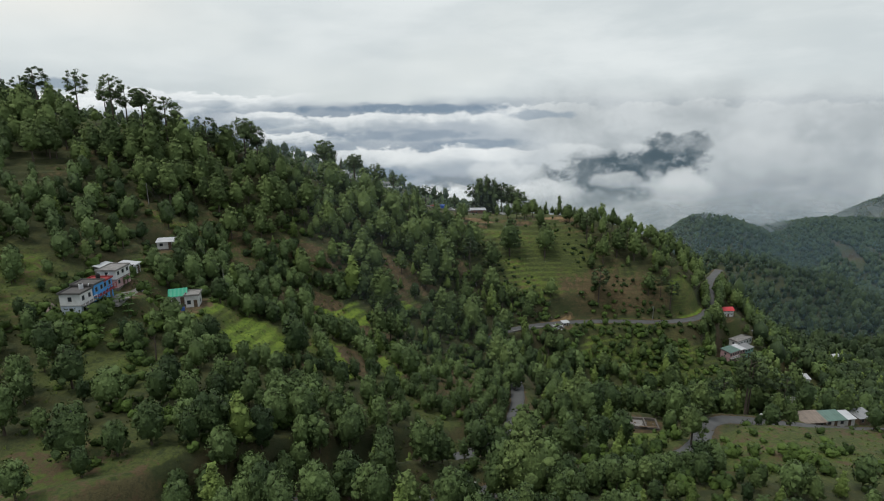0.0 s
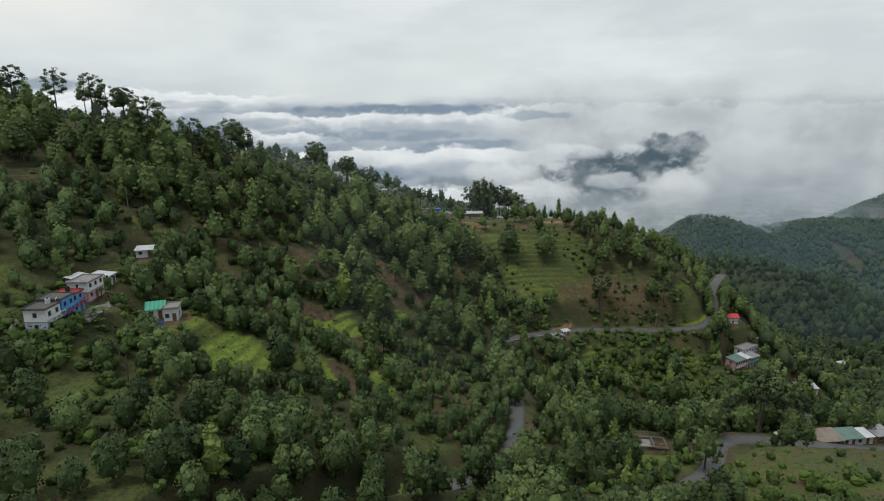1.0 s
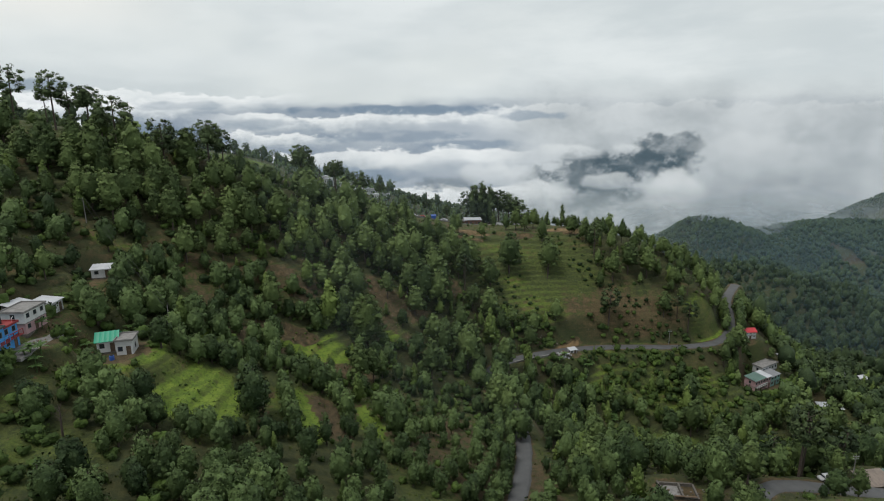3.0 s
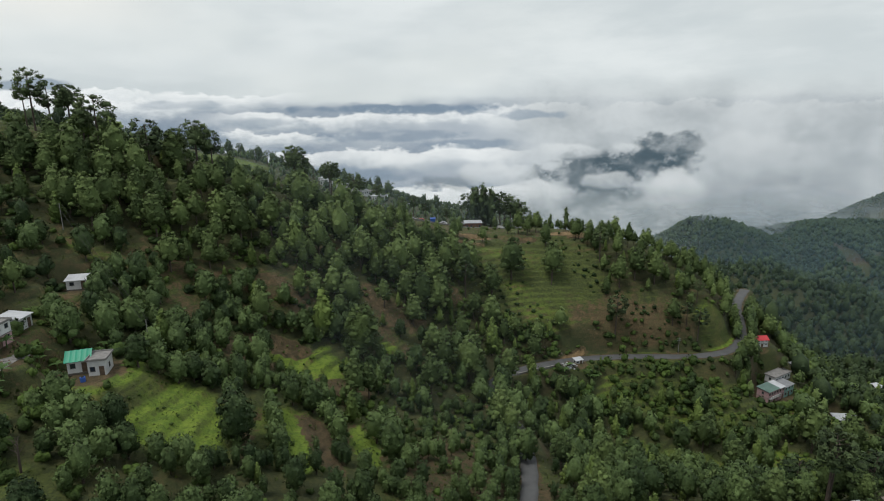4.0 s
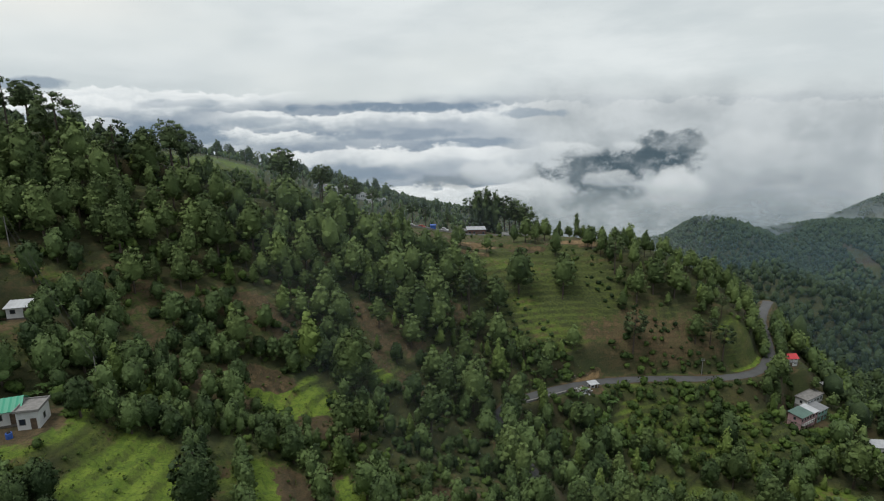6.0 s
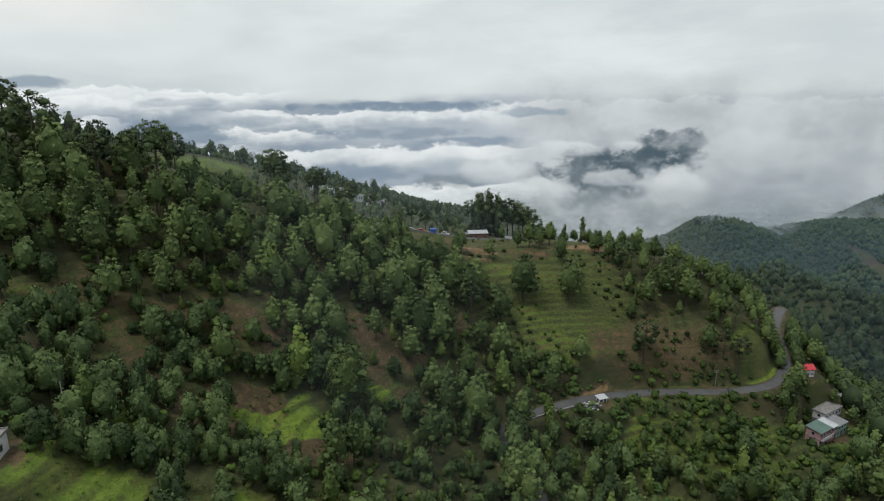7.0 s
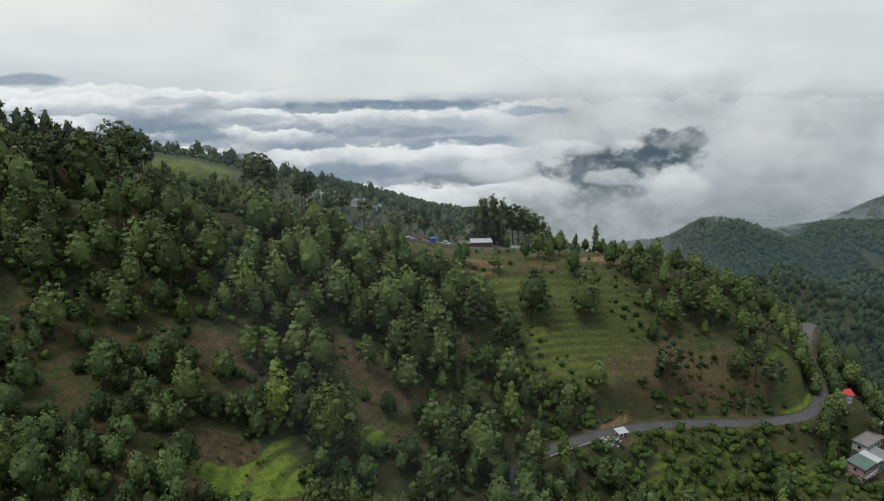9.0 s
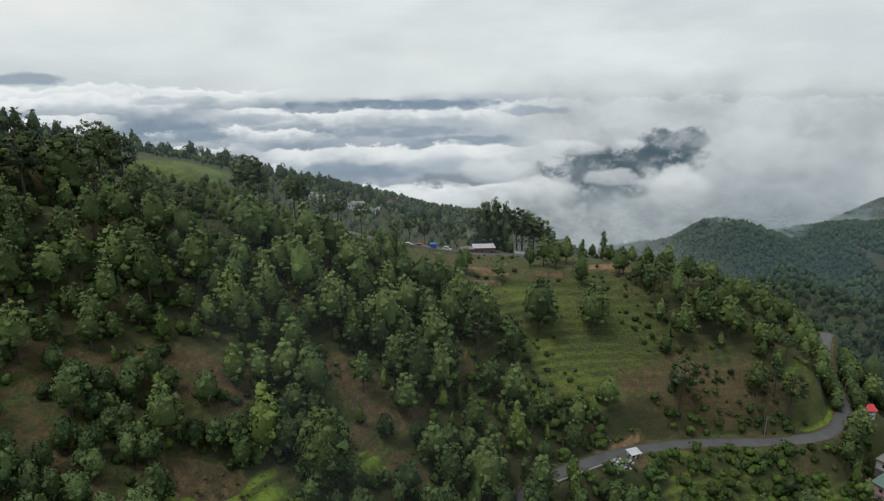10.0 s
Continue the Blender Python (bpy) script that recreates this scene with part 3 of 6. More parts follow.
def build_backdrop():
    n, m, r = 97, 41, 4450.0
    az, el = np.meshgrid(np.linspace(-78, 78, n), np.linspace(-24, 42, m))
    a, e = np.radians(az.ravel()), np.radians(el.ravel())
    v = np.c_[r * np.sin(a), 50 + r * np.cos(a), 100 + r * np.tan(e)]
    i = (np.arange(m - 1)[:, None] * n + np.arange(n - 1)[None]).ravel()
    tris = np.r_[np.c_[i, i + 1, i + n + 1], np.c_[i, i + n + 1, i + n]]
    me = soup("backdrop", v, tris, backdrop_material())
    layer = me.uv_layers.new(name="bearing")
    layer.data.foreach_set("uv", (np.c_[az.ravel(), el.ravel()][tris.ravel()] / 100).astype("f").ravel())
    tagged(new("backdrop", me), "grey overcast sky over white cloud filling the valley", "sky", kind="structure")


build_backdrop()

# ---- trees ----
def ball(level):
    bm = bmesh.new()
    bmesh.ops.create_icosphere(bm, subdivisions=level, radius=1)
    v = np.array([p.co for p in bm.verts])
    f = np.array([[q.index for q in p.verts] for p in bm.faces])
    bm.free()
    return v, f


LUMP = ball(1)


def unit(v):
    return v / (np.linalg.norm(v, axis=-1, keepdims=True) + 1e-9)


def crown_arrays(rng, puffs, core, leaves, size, every=1):
    """A crown: lumpy puffs of leaves round a dark core, with loose sprays about them. puffs: rows of x, y, z, radius, flatness; core: x, y, z, radius, half height, taper, or None; every: take one puff in so many, or none.
    Gives corners, triangles and the way each corner's leaf faces."""
    puffs = np.asarray(puffs, float)
    mid = np.average(puffs[:, :3], axis=0, weights=puffs[:, 3])
    verts, tris, ways, count = [], [], [], 0
    bv, bf = LUMP
    if core is not None:
        x, y, z, r, h, taper = np.asarray(core) * (1, 1, 1, 1 if every else 1.4, 1 if every else 1.2, 1)
        p = bv * rng.uniform(0.85, 1.1, (len(bv), 1))
        p[:, :2] *= 1 - taper * np.clip(bv[:, 2:], -0.6, 1.0)
        verts.append(p * (r, r, h) + (x, y, z))
        tris.append(bf)
        ways.append(unit(bv / (r, r, h)))
        count = len(bv)
    for x, y, z, r, flat in puffs[::every] if every else ():
        q, _ = np.linalg.qr(rng.normal(size=(3, 3)))
        d = bv @ q
        p = d * r * rng.uniform(0.5, 1.2, (len(bv), 1)) * (1.0 + 0.06 * every) * (1, 1, flat)
        verts.append(p + (x, y, z))
        tris.append((bf if np.linalg.det(q) > 0 else bf[:, ::-1]) + count)
        ways.append(unit(0.32 * d + 0.5 * unit(np.array((x, y, z)) + p - mid) + 0.26 * rng.normal(size=d.shape) + (0, 0, 0.22)))
        count += len(bv)
    if leaves:
        share = puffs[:, 3] ** 2
        pick = rng.choice(len(puffs), leaves, p=share / share.sum())
        c, r, flat = puffs[pick, :3], puffs[pick, 3], puffs[pick, 4]
        d = unit(rng.normal(size=(leaves, 3)) + (0, 0, 0.3))
        at = c + d * np.stack([r, r, r * flat], 1) * rng.uniform(0.7, 1.36, (leaves, 1))
        if core is not None:
            # a third of the sprays cover the core
            k = leaves // 3
            wide = 1 - core[5] * np.clip(d[:k, 2:], -0.6, 1.0)
            at[:k] = np.array(core[:3]) + d[:k] * np.concatenate([core[3] * wide, core[3] * wide, np.full((k, 1), core[4])], 1) * rng.uniform(0.9, 1.15, (k, 1))
        n = unit(d + 0.6 * rng.normal(size=(leaves, 3)))
        n = np.where((n * d).sum(1, keepdims=True) < 0, -n, n)
        a = unit(np.cross(n, rng.normal(size=(leaves, 3))))
        b = np.cross(n, a)
        s = size * rng.uniform(0.6, 1.4, (leaves, 1))
        verts.append(np.stack([at - a * s * 0.75 - b * s * 0.5, at + a * s * 0.75 - b * s * 0.5, at + b * s * 0.95 + n * s * 0.2], 1).reshape(-1, 3))
        tris.append(np.arange(leaves * 3).reshape(-1, 3) + count)
        ways.append(np.repeat(unit(0.36 * d + 0.55 * unit(at - mid) + 0.22 * rng.normal(size=d.shape) + (0, 0, 0.22)), 3, axis=0))
    return np.concatenate(verts), np.concatenate(tris), np.concatenate(ways)


def leafy_mesh(name, verts, tris, ways, material, tones=None):
    """A crown's mesh, with leaves that shade as the puff they belong to and, in a forest, a tone for each tree."""
    me = soup(name, verts, tris, material)
    me.attributes.new("custom_normal", "FLOAT_VECTOR", "POINT").data.foreach_set("vector", np.asarray(ways, "f").ravel())
    if tones is not None:
        me.attributes.new("tone", "FLOAT", "POINT").data.foreach_set("value", np.asarray(tones, "f"))
    return me


def trunk_arrays(rng, path, radii, sides=6):
    """A tapered trunk or limb along a path."""
    verts, tris = [], []
    for k, (p, r) in enumerate(zip(path, radii)):
        a = np.arange(sides) / sides * 2 * np.pi
        verts.append(np.c_[p[0] + r * np.cos(a), p[1] + r * np.sin(a), np.full(sides, p[2])])
        if k:
            i = np.arange(sides) + (k - 1) * sides
            j = (np.arange(sides) + 1) % sides + (k - 1) * sides
            tris += [np.c_[i, j, j + sides], np.c_[i, j + sides, i + sides]]
    return np.concatenate(verts), np.concatenate(tris)


def joined(pieces):
    """Arrays of corners, triangles and whatever belongs to the corners, put together."""
    tris, n = [], 0
    for p in pieces:
        tris.append(p[1] + n)
        n += len(p[0])
    more = [np.concatenate([p[k] for p in pieces]) for k in range(2, len(pieces[0]))]
    return (np.concatenate([p[0] for p in pieces]), np.concatenate(tris), *more)


def limbs(rng, top, puffs, lean, r):
    """Trunk with limbs out to the puffs."""
    bits = [trunk_arrays(rng, [(0, 0, -1.5), (lean[0] * 0.3, lean[1] * 0.3, top * 0.35), (lean[0], lean[1], top)], (r * 1.25, r, r * 0.4), 7)]
    for x, y, z, w, _ in puffs[::max(1, len(puffs) // 7)][:8]:
        at = max(0.3 * top, min(z - 0.25 * math.hypot(x, y) - 0.4, top * 0.92))
        k = at / top
        bits.append(trunk_arrays(rng, [(lean[0] * k, lean[1] * k, at), ((lean[0] * k + x) / 2, (lean[1] * k + y) / 2, (at + z) / 2 + 0.1), (x, y, z)], (r * 0.4, r * 0.28, r * 0.12), 5))
    return joined(bits)


def spiral(rng, n, tall, low, high, radius, profile, swell, flat):
    """Puffs wound round a stem; profile gives the crown's width at each height from 0 to 1."""
    puffs, start = [], rng.uniform(0, 6.3)
    side = rng.uniform(0, 6.3)
    for k in range(n):
        f = (k + rng.uniform(0.1, 0.9)) / n
        a = start + k * 2.4 + rng.uniform(-0.45, 0.45)
        wide = radius * profile(f) * (1 + 0.16 * math.cos(a - side)) * rng.uniform(0.82, 1.15)
        r = min(radius * (swell - 0.45 * swell * f * (high > 0.93)) * rng.uniform(0.8, 1.2), max(wide, 0.3 * radius))
        off = max(0.0, wide - 0.7 * r)
        puffs.append((off * math.cos(a), off * math.sin(a), tall * (low + (high - low) * f), r, flat))
    return puffs


def form(kind, seed):
    """Puffs, core, height and stem radius of one of the tree shapes."""
    rng = np.random.default_rng(seed)
    if kind == "oak":
        tall, r = rng.uniform(6.2, 7.6), rng.uniform(2.0, 2.7)
        return spiral(rng, 36, tall, 0.2, 0.93, r, lambda f: math.sqrt(max(0.05, 1 - ((f - 0.42) / 0.62) ** 2)), 0.29, 0.85), (0, 0, tall * 0.55, r * 0.9, tall * 0.4, 0.1), tall, 0.2
    if kind == "column":
        tall, r = rng.uniform(6.5, 8.0), rng.uniform(1.55, 1.95)
        return spiral(rng, 28, tall, 0.2, 0.94, r, lambda f: 0.98 - 0.5 * max(0, f - 0.7) - 0.25 * max(0, 0.2 - f), 0.36, 0.9), (0, 0, tall * 0.54, r * 0.9, tall * 0.41, 0.06), tall, 0.17
    if kind == "pine":
        tall, r, low = rng.uniform(10.0, 11.8), rng.uniform(2.8, 3.6), rng.uniform(0.2, 0.34)
        blunt = rng.uniform(0.36, 0.68)
        return spiral(rng, 40, tall, low, 0.97, r, lambda f: (1 - f) ** blunt * min(1.0, 0.62 + 1.7 * f) + 0.1, 0.28, 0.7), (0, 0, tall * (0.5 + 0.3 * low), r * 0.7, tall * (0.43 - 0.34 * low), 0.45), tall, 0.19
    if kind == "cone":
        tall, r = rng.uniform(8.0, 9.4), rng.uniform(2.0, 2.5)
        return spiral(rng, 30, tall, 0.1, 0.97, r, lambda f: (1 - f) ** 0.8 * min(1.0, 0.75 + 1.4 * f) + 0.07, 0.35, 0.8), (0, 0, tall * 0.46, r * 0.62, tall * 0.42, 0.5), tall, 0.15
    if kind == "broad":
        tall, r = rng.uniform(14.5, 16.0), rng.uniform(5.0, 5.8)
        return spiral(rng, 70, tall, 0.14, 0.95, r, lambda f: math.sqrt(max(0.06, 1 - ((f - 0.35) / 0.68) ** 2)) * (1 - 0.25 * f), 0.24, 0.7), (0, 0, tall * 0.48, r * 0.7, tall * 0.38, 0.2), tall, 0.3
    if kind == "old_pine":
        tall, r = rng.uniform(14.5, 16.5), rng.uniform(3.2, 4.0)
        low = rng.uniform(0.5, 0.64)
        return spiral(rng, 26, tall, low, 0.96, r, lambda f: math.sqrt(max(0.1, 1 - ((f - 0.45) / 0.62) ** 2)), 0.3, 0.6), None, tall, 0.22
    if kind == "dome":
        tall, r, low = rng.uniform(14.5, 16.0), rng.uniform(3.4, 4.3), rng.uniform(0.48, 0.58)
        return spiral(rng, 44, tall, low, 0.95, r, lambda f: math.sqrt(max(0.08, 1 - ((f - 0.36) / 0.68) ** 2)), 0.26, 0.62), (0, 0, tall * 0.72, r * 0.5, tall * 0.15, 0.1), tall, 0.26
    if kind == "cypress":
        tall = rng.uniform(12, 13.5)
        return spiral(rng, 22, tall, 0.1, 0.96, 1.7, lambda f: math.sin(math.pi * (0.22 + 0.74 * f)) + 0.1, 0.5, 1.2), (0, 0, tall * 0.5, 1.0, tall * 0.4, 0.2), tall, 0.2
    tall = rng.uniform(1.3, 1.8)
    return [(0.5 * math.cos(k * 2.1), 0.5 * math.sin(k * 2.1), tall * (0.35 + 0.1 * k), 0.62, 0.75) for k in range(5)], (0, 0, tall * 0.42, 0.72, tall * 0.4, 0.1), tall, 0.06


LEAF = {"oak": OAK_LEAF, "column": OAK_LEAF, "pine": PINE_LEAF, "broad": PINE_LEAF, "dome": DARK_PINE_LEAF, "old_pine": DARK_PINE_LEAF, "cone": YOUNG_LEAF, "cypress": DARK_PINE_LEAF, "bush": BUSH_LEAF, "shrub": SHRUB_LEAF}
# Leaf sprays on a tree that stands alone, and their size.
SPRAYS = {"oak": (720, 0.25), "column": (540, 0.22), "dome": (1400, 0.28), "pine": (680, 0.26), "broad": (1900, 0.31), "old_pine": (800, 0.31), "cone": (560, 0.25), "cypress": (480, 0.28), "bush": (70, 0.19), "shrub": (60, 0.18)}
NAMES = {"oak": "oak_tree", "column": "lopped_oak_tree", "pine": "pine_tree", "broad": "spreading_tree", "dome": "round_topped_pine_tree", "old_pine": "tall_pine_tree", "cone": "young_pine_tree", "cypress": "cypress_shaped_tree", "bush": "bush", "shrub": "shrub"}
LABELS = {
    "oak": "dark green broadleaved tree with a rounded lumpy crown on the slope",
    "column": "dark broadleaved tree lopped into a narrow column of leafy clumps",
    "pine": "green long-needled pine with a loose tiered crown on the hillside",
    "broad": "large green tree with a wide dense crown on the slope",
    "dome": "old pine with a broad rounded crown above its trunk",
    "old_pine": "tall pine with a bare trunk and a flat spreading crown",
    "cone": "light green young pine with a dense pointed crown",
    "cypress": "slender dark cypress-shaped tree standing near the ridge",
    "bush": "low green bush among the trees and fields",
    "shrub": "dark green rounded shrub on the grassy slope",
}
SHAPES = 8
MODELS = {}


def model(kind, k):
    """The meshes of stem and crown of a shape, made once."""
    if (kind, k) not in MODELS:
        puffs, core, tall, r = form(kind, 100 * len(kind) + k)
        rng = np.random.default_rng(7 + k)
        many, size = SPRAYS[kind]
        crown = crown_arrays(rng, puffs, core, int(many * 1.35), size * 0.88, 2 if tall > 3 else 1)
        lean = (rng.uniform(-0.5, 0.5), rng.uniform(-0.5, 0.5)) if tall > 3 else (0, 0)
        stem = limbs(rng, tall * 0.9, puffs, lean, r)
        MODELS[kind, k] = soup("trunk", *stem, BARK), leafy_mesh("crown", *crown, LEAF[kind])
    return MODELS[kind, k]


def plant_thing(kind, k, x, y, z, s, turn, stretch=1.0, label="", group=""):
    stem, crown = model(kind, k)
    ob = thing(NAMES[kind], label or LABELS[kind], kind if kind in ("bush", "shrub") else "tree", pose(x, y, z - 0.15, 0, 0, turn) @ Matrix.Diagonal((s, s, s * stretch, 1)), group or "trees and bushes of the hillside")
    for name, me in (("trunk", stem), ("crown", crown)):
        p = new(name, me)
        p.parent = ob
    return ob


def forest_mesh(name, rows, share, label, kinds, leaf=None):
    """Many trees past counting, joined; share: how many of the leaf sprays they keep. rows: kind, shape, x, y, z, scale, turn, stretch."""
    rng = np.random.default_rng(len(rows))
    for kind in kinds:
        mine = [r for r in rows if r[0] == kind]
        if not mine:
            continue
        pieces, stems, made = [], [], []
        for k in range(SHAPES):
            puffs, core, tall, r = form(kind, 100 * len(kind) + k)
            own = np.random.default_rng(50 + k)
            many, size = SPRAYS[kind]
            c = crown_arrays(own, puffs, core, int(many * share), size * min(3.0, 0.88 * share ** -0.35), 3 if share > 0.25 else 4 if share > 0.1 else 6 if share > 0.05 else 0)
            t = trunk_arrays(own, [(0, 0, -1.5), (0, 0, tall * 0.8)], (r, r * 0.4), 5 if share > 0.2 else 3)
            made.append((c, t))
        for _, k, x, y, z, s, turn, stretch in mine:
            a = math.radians(turn)
            rot = np.array([[math.cos(a), -math.sin(a), 0], [math.sin(a), math.cos(a), 0], [0, 0, 1]])
            grow = np.array([s, s, s * stretch])
            (cv, ct, cn), (tv, tt) = made[k]
            pieces.append(((cv @ rot.T) * grow + (x, y, z), ct, cn @ rot.T, np.full(len(cv), rng.uniform())))
            stems.append(((tv @ rot.T) * grow + (x, y, z), tt))
        top = new(name)
        tagged(top, label, "forest", kind="stuff")
        v, t, n, tone = joined(pieces)
        for p in (new("crowns", leafy_mesh("crowns", v, t, n, leaf or LEAF[kind], tone)), new("trunks", soup("trunks", *joined(stems), BARK))):
            p.parent = top


def scatter(rng, x0, x1, y0, y1, step):
    xs, ys = np.meshgrid(np.arange(x0, x1, step), np.arange(y0, y1, step))
    x = xs.ravel() + rng.uniform(-0.5, 0.5, xs.size) * step * 0.95
    y = ys.ravel() + rng.uniform(-0.5, 0.5, xs.size) * step * 0.95
    return x, y


def keep_clear(x, y, rng, base):
    """Which places bear a tree, by the clearings, yards and roads."""
    chance = np.full(x.shape, base)
    for c in CLEARINGS:
        chance = np.where(inside(x, y, c) < 1.0, np.minimum(chance, c[7]), chance)
    for cx, cy, r, h in YARDS:
        chance = np.where(np.hypot(x - cx, y - cy) < r * 1.15, 0, chance)
    d, _ = near_road(x, y)
    chance = np.where(d < np.where((x < 34) & (y > 90) & (y < 226), 0.7, np.where((x > 30) & (x < 118) & (y > 215) & (y < 252), 5.0, 1.8)), 0, chance)
    return rng.uniform(size=x.shape) < chance


FIELD_ROWS = [
    [(-43.5, 154), (-36.8, 137)], [(-42.2, 154.5), (-39, 147)], [(-36, 158), (-29, 138)], [(-26.2, 165), (-18.4, 147)], [(-25, 161), (-21.5, 154)], [(-13, 172), (-6.8, 150)], [(-11.5, 170), (-8.5, 158)],
    [(-57, 157), (-50, 158.5), (-42, 163.5), (-34, 169.5), (-27, 171.5), (-18, 169.5)], [(-56, 159.5), (-46, 162), (-36, 170.5), (-26, 174)], [(-4, 182), (4, 178)], [(-1.5, 172), (-2.5, 150)], [(-24, 146), (-12, 140), (0, 132)], [(-44, 128), (-33, 133), (-26, 137)],
    [(8.5, 126), (15.3, 144), (19.4, 163), (20.6, 183)], [(5, 128), (12, 146), (16.5, 164), (18, 180)], [(1.5, 134), (8, 148), (12, 166)],
]


# Trees that stand out, by place: x, y, height; the kind follows from the group.
PINES_OF_THE_SLOPE_BROAD = [(-20.4, 197.5, 16.5)]
PINES_OF_THE_SLOPE_CONE = [(-54.5, 212.3, 8.0), (-31.9, 200.4, 15.0), (-50.2, 199.1, 7.9), (-1.3, 201.9, 5.9), (-15.8, 213.9, 5.1)]
PINES_OF_THE_SLOPE_OLD_PINE = [(-40.0, 270.3, 14.2), (-52.5, 279.7, 14.5)]
PINES_OF_THE_SLOPE_PINE = [(-71.4, 195.3, 11.9), (-69.2, 201.9, 7.0), (-65.1, 207.2, 8.7), (-74.0, 210.7, 10.0), (-78.8, 207.5, 10.6), (-72.8, 225.2, 13.4), (-65.3, 218.6, 13.1), (-61.4, 206.9, 7.0), (-58.5, 211.4, 7.7), (-49.2, 215.3, 6.7), (-52.3, 219.7, 6.9), (-47.7, 219.5, 7.6), (-45.1, 234.1, 11.8), (-40.6, 236.7, 9.5), (-39.4, 224.0, 7.9), (-30.5, 221.0, 11.3), (-36.5, 221.2, 7.1), (-34.7, 230.2, 7.8), (-29.1, 230.9, 9.0), (-30.0, 244.5, 9.8), (-20.0, 257.3, 11.8), (-24.9, 248.8, 8.8), (-12.2, 255.4, 10.6), (-21.0, 239.5, 9.6), (-15.5, 239.6, 10.4), (-40.3, 209.8, 9.8), (-36.1, 212.8, 8.3), (-30.8, 214.4, 11.5), (-21.6, 205.3, 9.1), (-16.0, 222.3, 10.3)]
PINES_OF_THE_SLOPE_PINE_MORE = [(-19.4, 231.3, 9.2), (-9.4, 229.4, 12.7), (-7.6, 239.8, 11.3), (-3.8, 229.7, 17.8), (-6.5, 221.9, 11.5), (-0.1, 212.4, 11.5), (-47.6, 194.0, 12.3), (-0.8, 190.7, 15.6)]
PINES_OF_THE_SPUR_CONE = [(20.0, 227.0, 14.4)]
PINES_OF_THE_SPUR_OLD_PINE = [(12.1, 247.6, 15.2), (68.8, 272.1, 15.2), (69.4, 248.9, 17.4), (102.9, 251.9, 15.0), (99.0, 254.0, 10.3)]
PINES_OF_THE_SPUR_PINE = [(38.5, 296.0, 11.5), (42.0, 293.0, 9.0), (46.5, 297.0, 10.0), (44.0, 299.5, 8.0), (0.4, 240.8, 16.0), (7.7, 262.7, 15.5), (14.8, 261.6, 14.1), (31.3, 263.0, 18.2), (47.6, 264.3, 16.2), (74.2, 261.8, 14.3), (81.6, 265.7, 14.6), (89.8, 266.1, 14.3), (93.0, 253.0, 11.0), (68.1, 258.9, 7.8), (22.5, 253.3, 13.0), (20.9, 238.3, 13.8), (35.7, 233.9, 10.2), (12.8, 215.6, 15.9), (3.6, 206.7, 13.5), (23.8, 213.7, 12.4), (14.4, 238.9, 9.9), (9.5, 226.6, 11.3), (21.7, 260.1, 9.0), (11.0, 210.4, 15.9), (93.1, 199.0, 13.9), (88.5, 210.6, 15.0), (134.4, 207.0, 18.2), (126.8, 213.2, 18.7)]
OAKS_OF_THE_SLOPE = [(-3.8, 215.8, 5.9), (-10.4, 213.4, 6.4), (-17.5, 208.5, 4.9), (-58.2, 196.2, 6.3), (-57.4, 191.5, 6.0), (-55.2, 200.2, 6.5), (-53.2, 203.4, 6.1), (-50.2, 203.2, 5.6), (-48.4, 206.7, 5.8), (-54.6, 190.1, 6.0), (-51.6, 189.7, 5.5), (-55.6, 184.9, 5.7), (-48.3, 188.4, 5.9), (-44.1, 181.9, 8.0), (-43.0, 195.5, 5.9), (-40.1, 196.7, 6.5), (-39.4, 191.4, 6.2), (-37.1, 198.9, 7.7), (-35.1, 196.0, 6.5), (-25.7, 203.8, 8.1), (-24.6, 210.0, 6.7), (-49.8, 178.3, 5.4), (-54.3, 177.8, 4.9), (-59.2, 183.9, 4.7), (-30.4, 205.8, 7.0), (-51.5, 175.1, 8.8), (-47.6, 175.8, 8.2), (-42.1, 186.0, 8.8), (-28.6, 200.7, 9.7), (-43.1, 175.0, 8.9)]
OAKS_OF_THE_SLOPE_MORE = [(-8.2, 210.5, 8.7), (95.2, 228.4, 14.0), (57.4, 186.0, 11.1), (80.7, 209.7, 11.0)]
OAKS_BELOW = [(-32.3, 161.6, 7.5), (-27.8, 162.4, 8.8), (22.8, 169.0, 13.7), (-57.0, 80.1, 10.8), (-74.3, 95.0, 6.3), (-50.8, 81.4, 6.4), (-44.0, 90.2, 7.0), (-47.1, 84.8, 8.1), (-39.3, 89.0, 9.9), (-32.4, 106.4, 10.6), (-27.0, 102.4, 10.2), (-69.8, 101.6, 8.9), (-56.8, 68.0, 6.2), (-40.9, 79.2, 5.5), (-36.4, 86.5, 7.8), (-32.2, 92.6, 8.3), (-32.4, 87.0, 10.0), (-21.4, 85.1, 7.8), (-16.2, 87.4, 9.0), (-18.9, 105.0, 9.4), (-12.5, 107.8, 8.5), (11.0, 98.0, 11.2), (21.1, 103.4, 8.2), (28.1, 116.4, 9.2), (35.4, 120.4, 9.5), (41.5, 123.1, 9.7), (58.3, 145.0, 8.0), (60.9, 90.2, 7.2), (76.7, 93.9, 7.5), (40.1, 98.3, 6.7)]
TREES_BELOW_BROAD = [(13.7, 87.1, 15.0)]
TREES_BELOW_COLUMN = [(-36.7, 138.1, 12.6), (-36.4, 142.7, 8.9), (-34.2, 151.9, 6.3), (-29.3, 139.7, 7.2), (-20.2, 152.0, 8.7), (-13.1, 158.3, 8.6), (-9.0, 150.4, 11.0), (-53.2, 100.5, 8.8), (-47.0, 99.5, 8.8), (-7.7, 90.1, 6.2)]
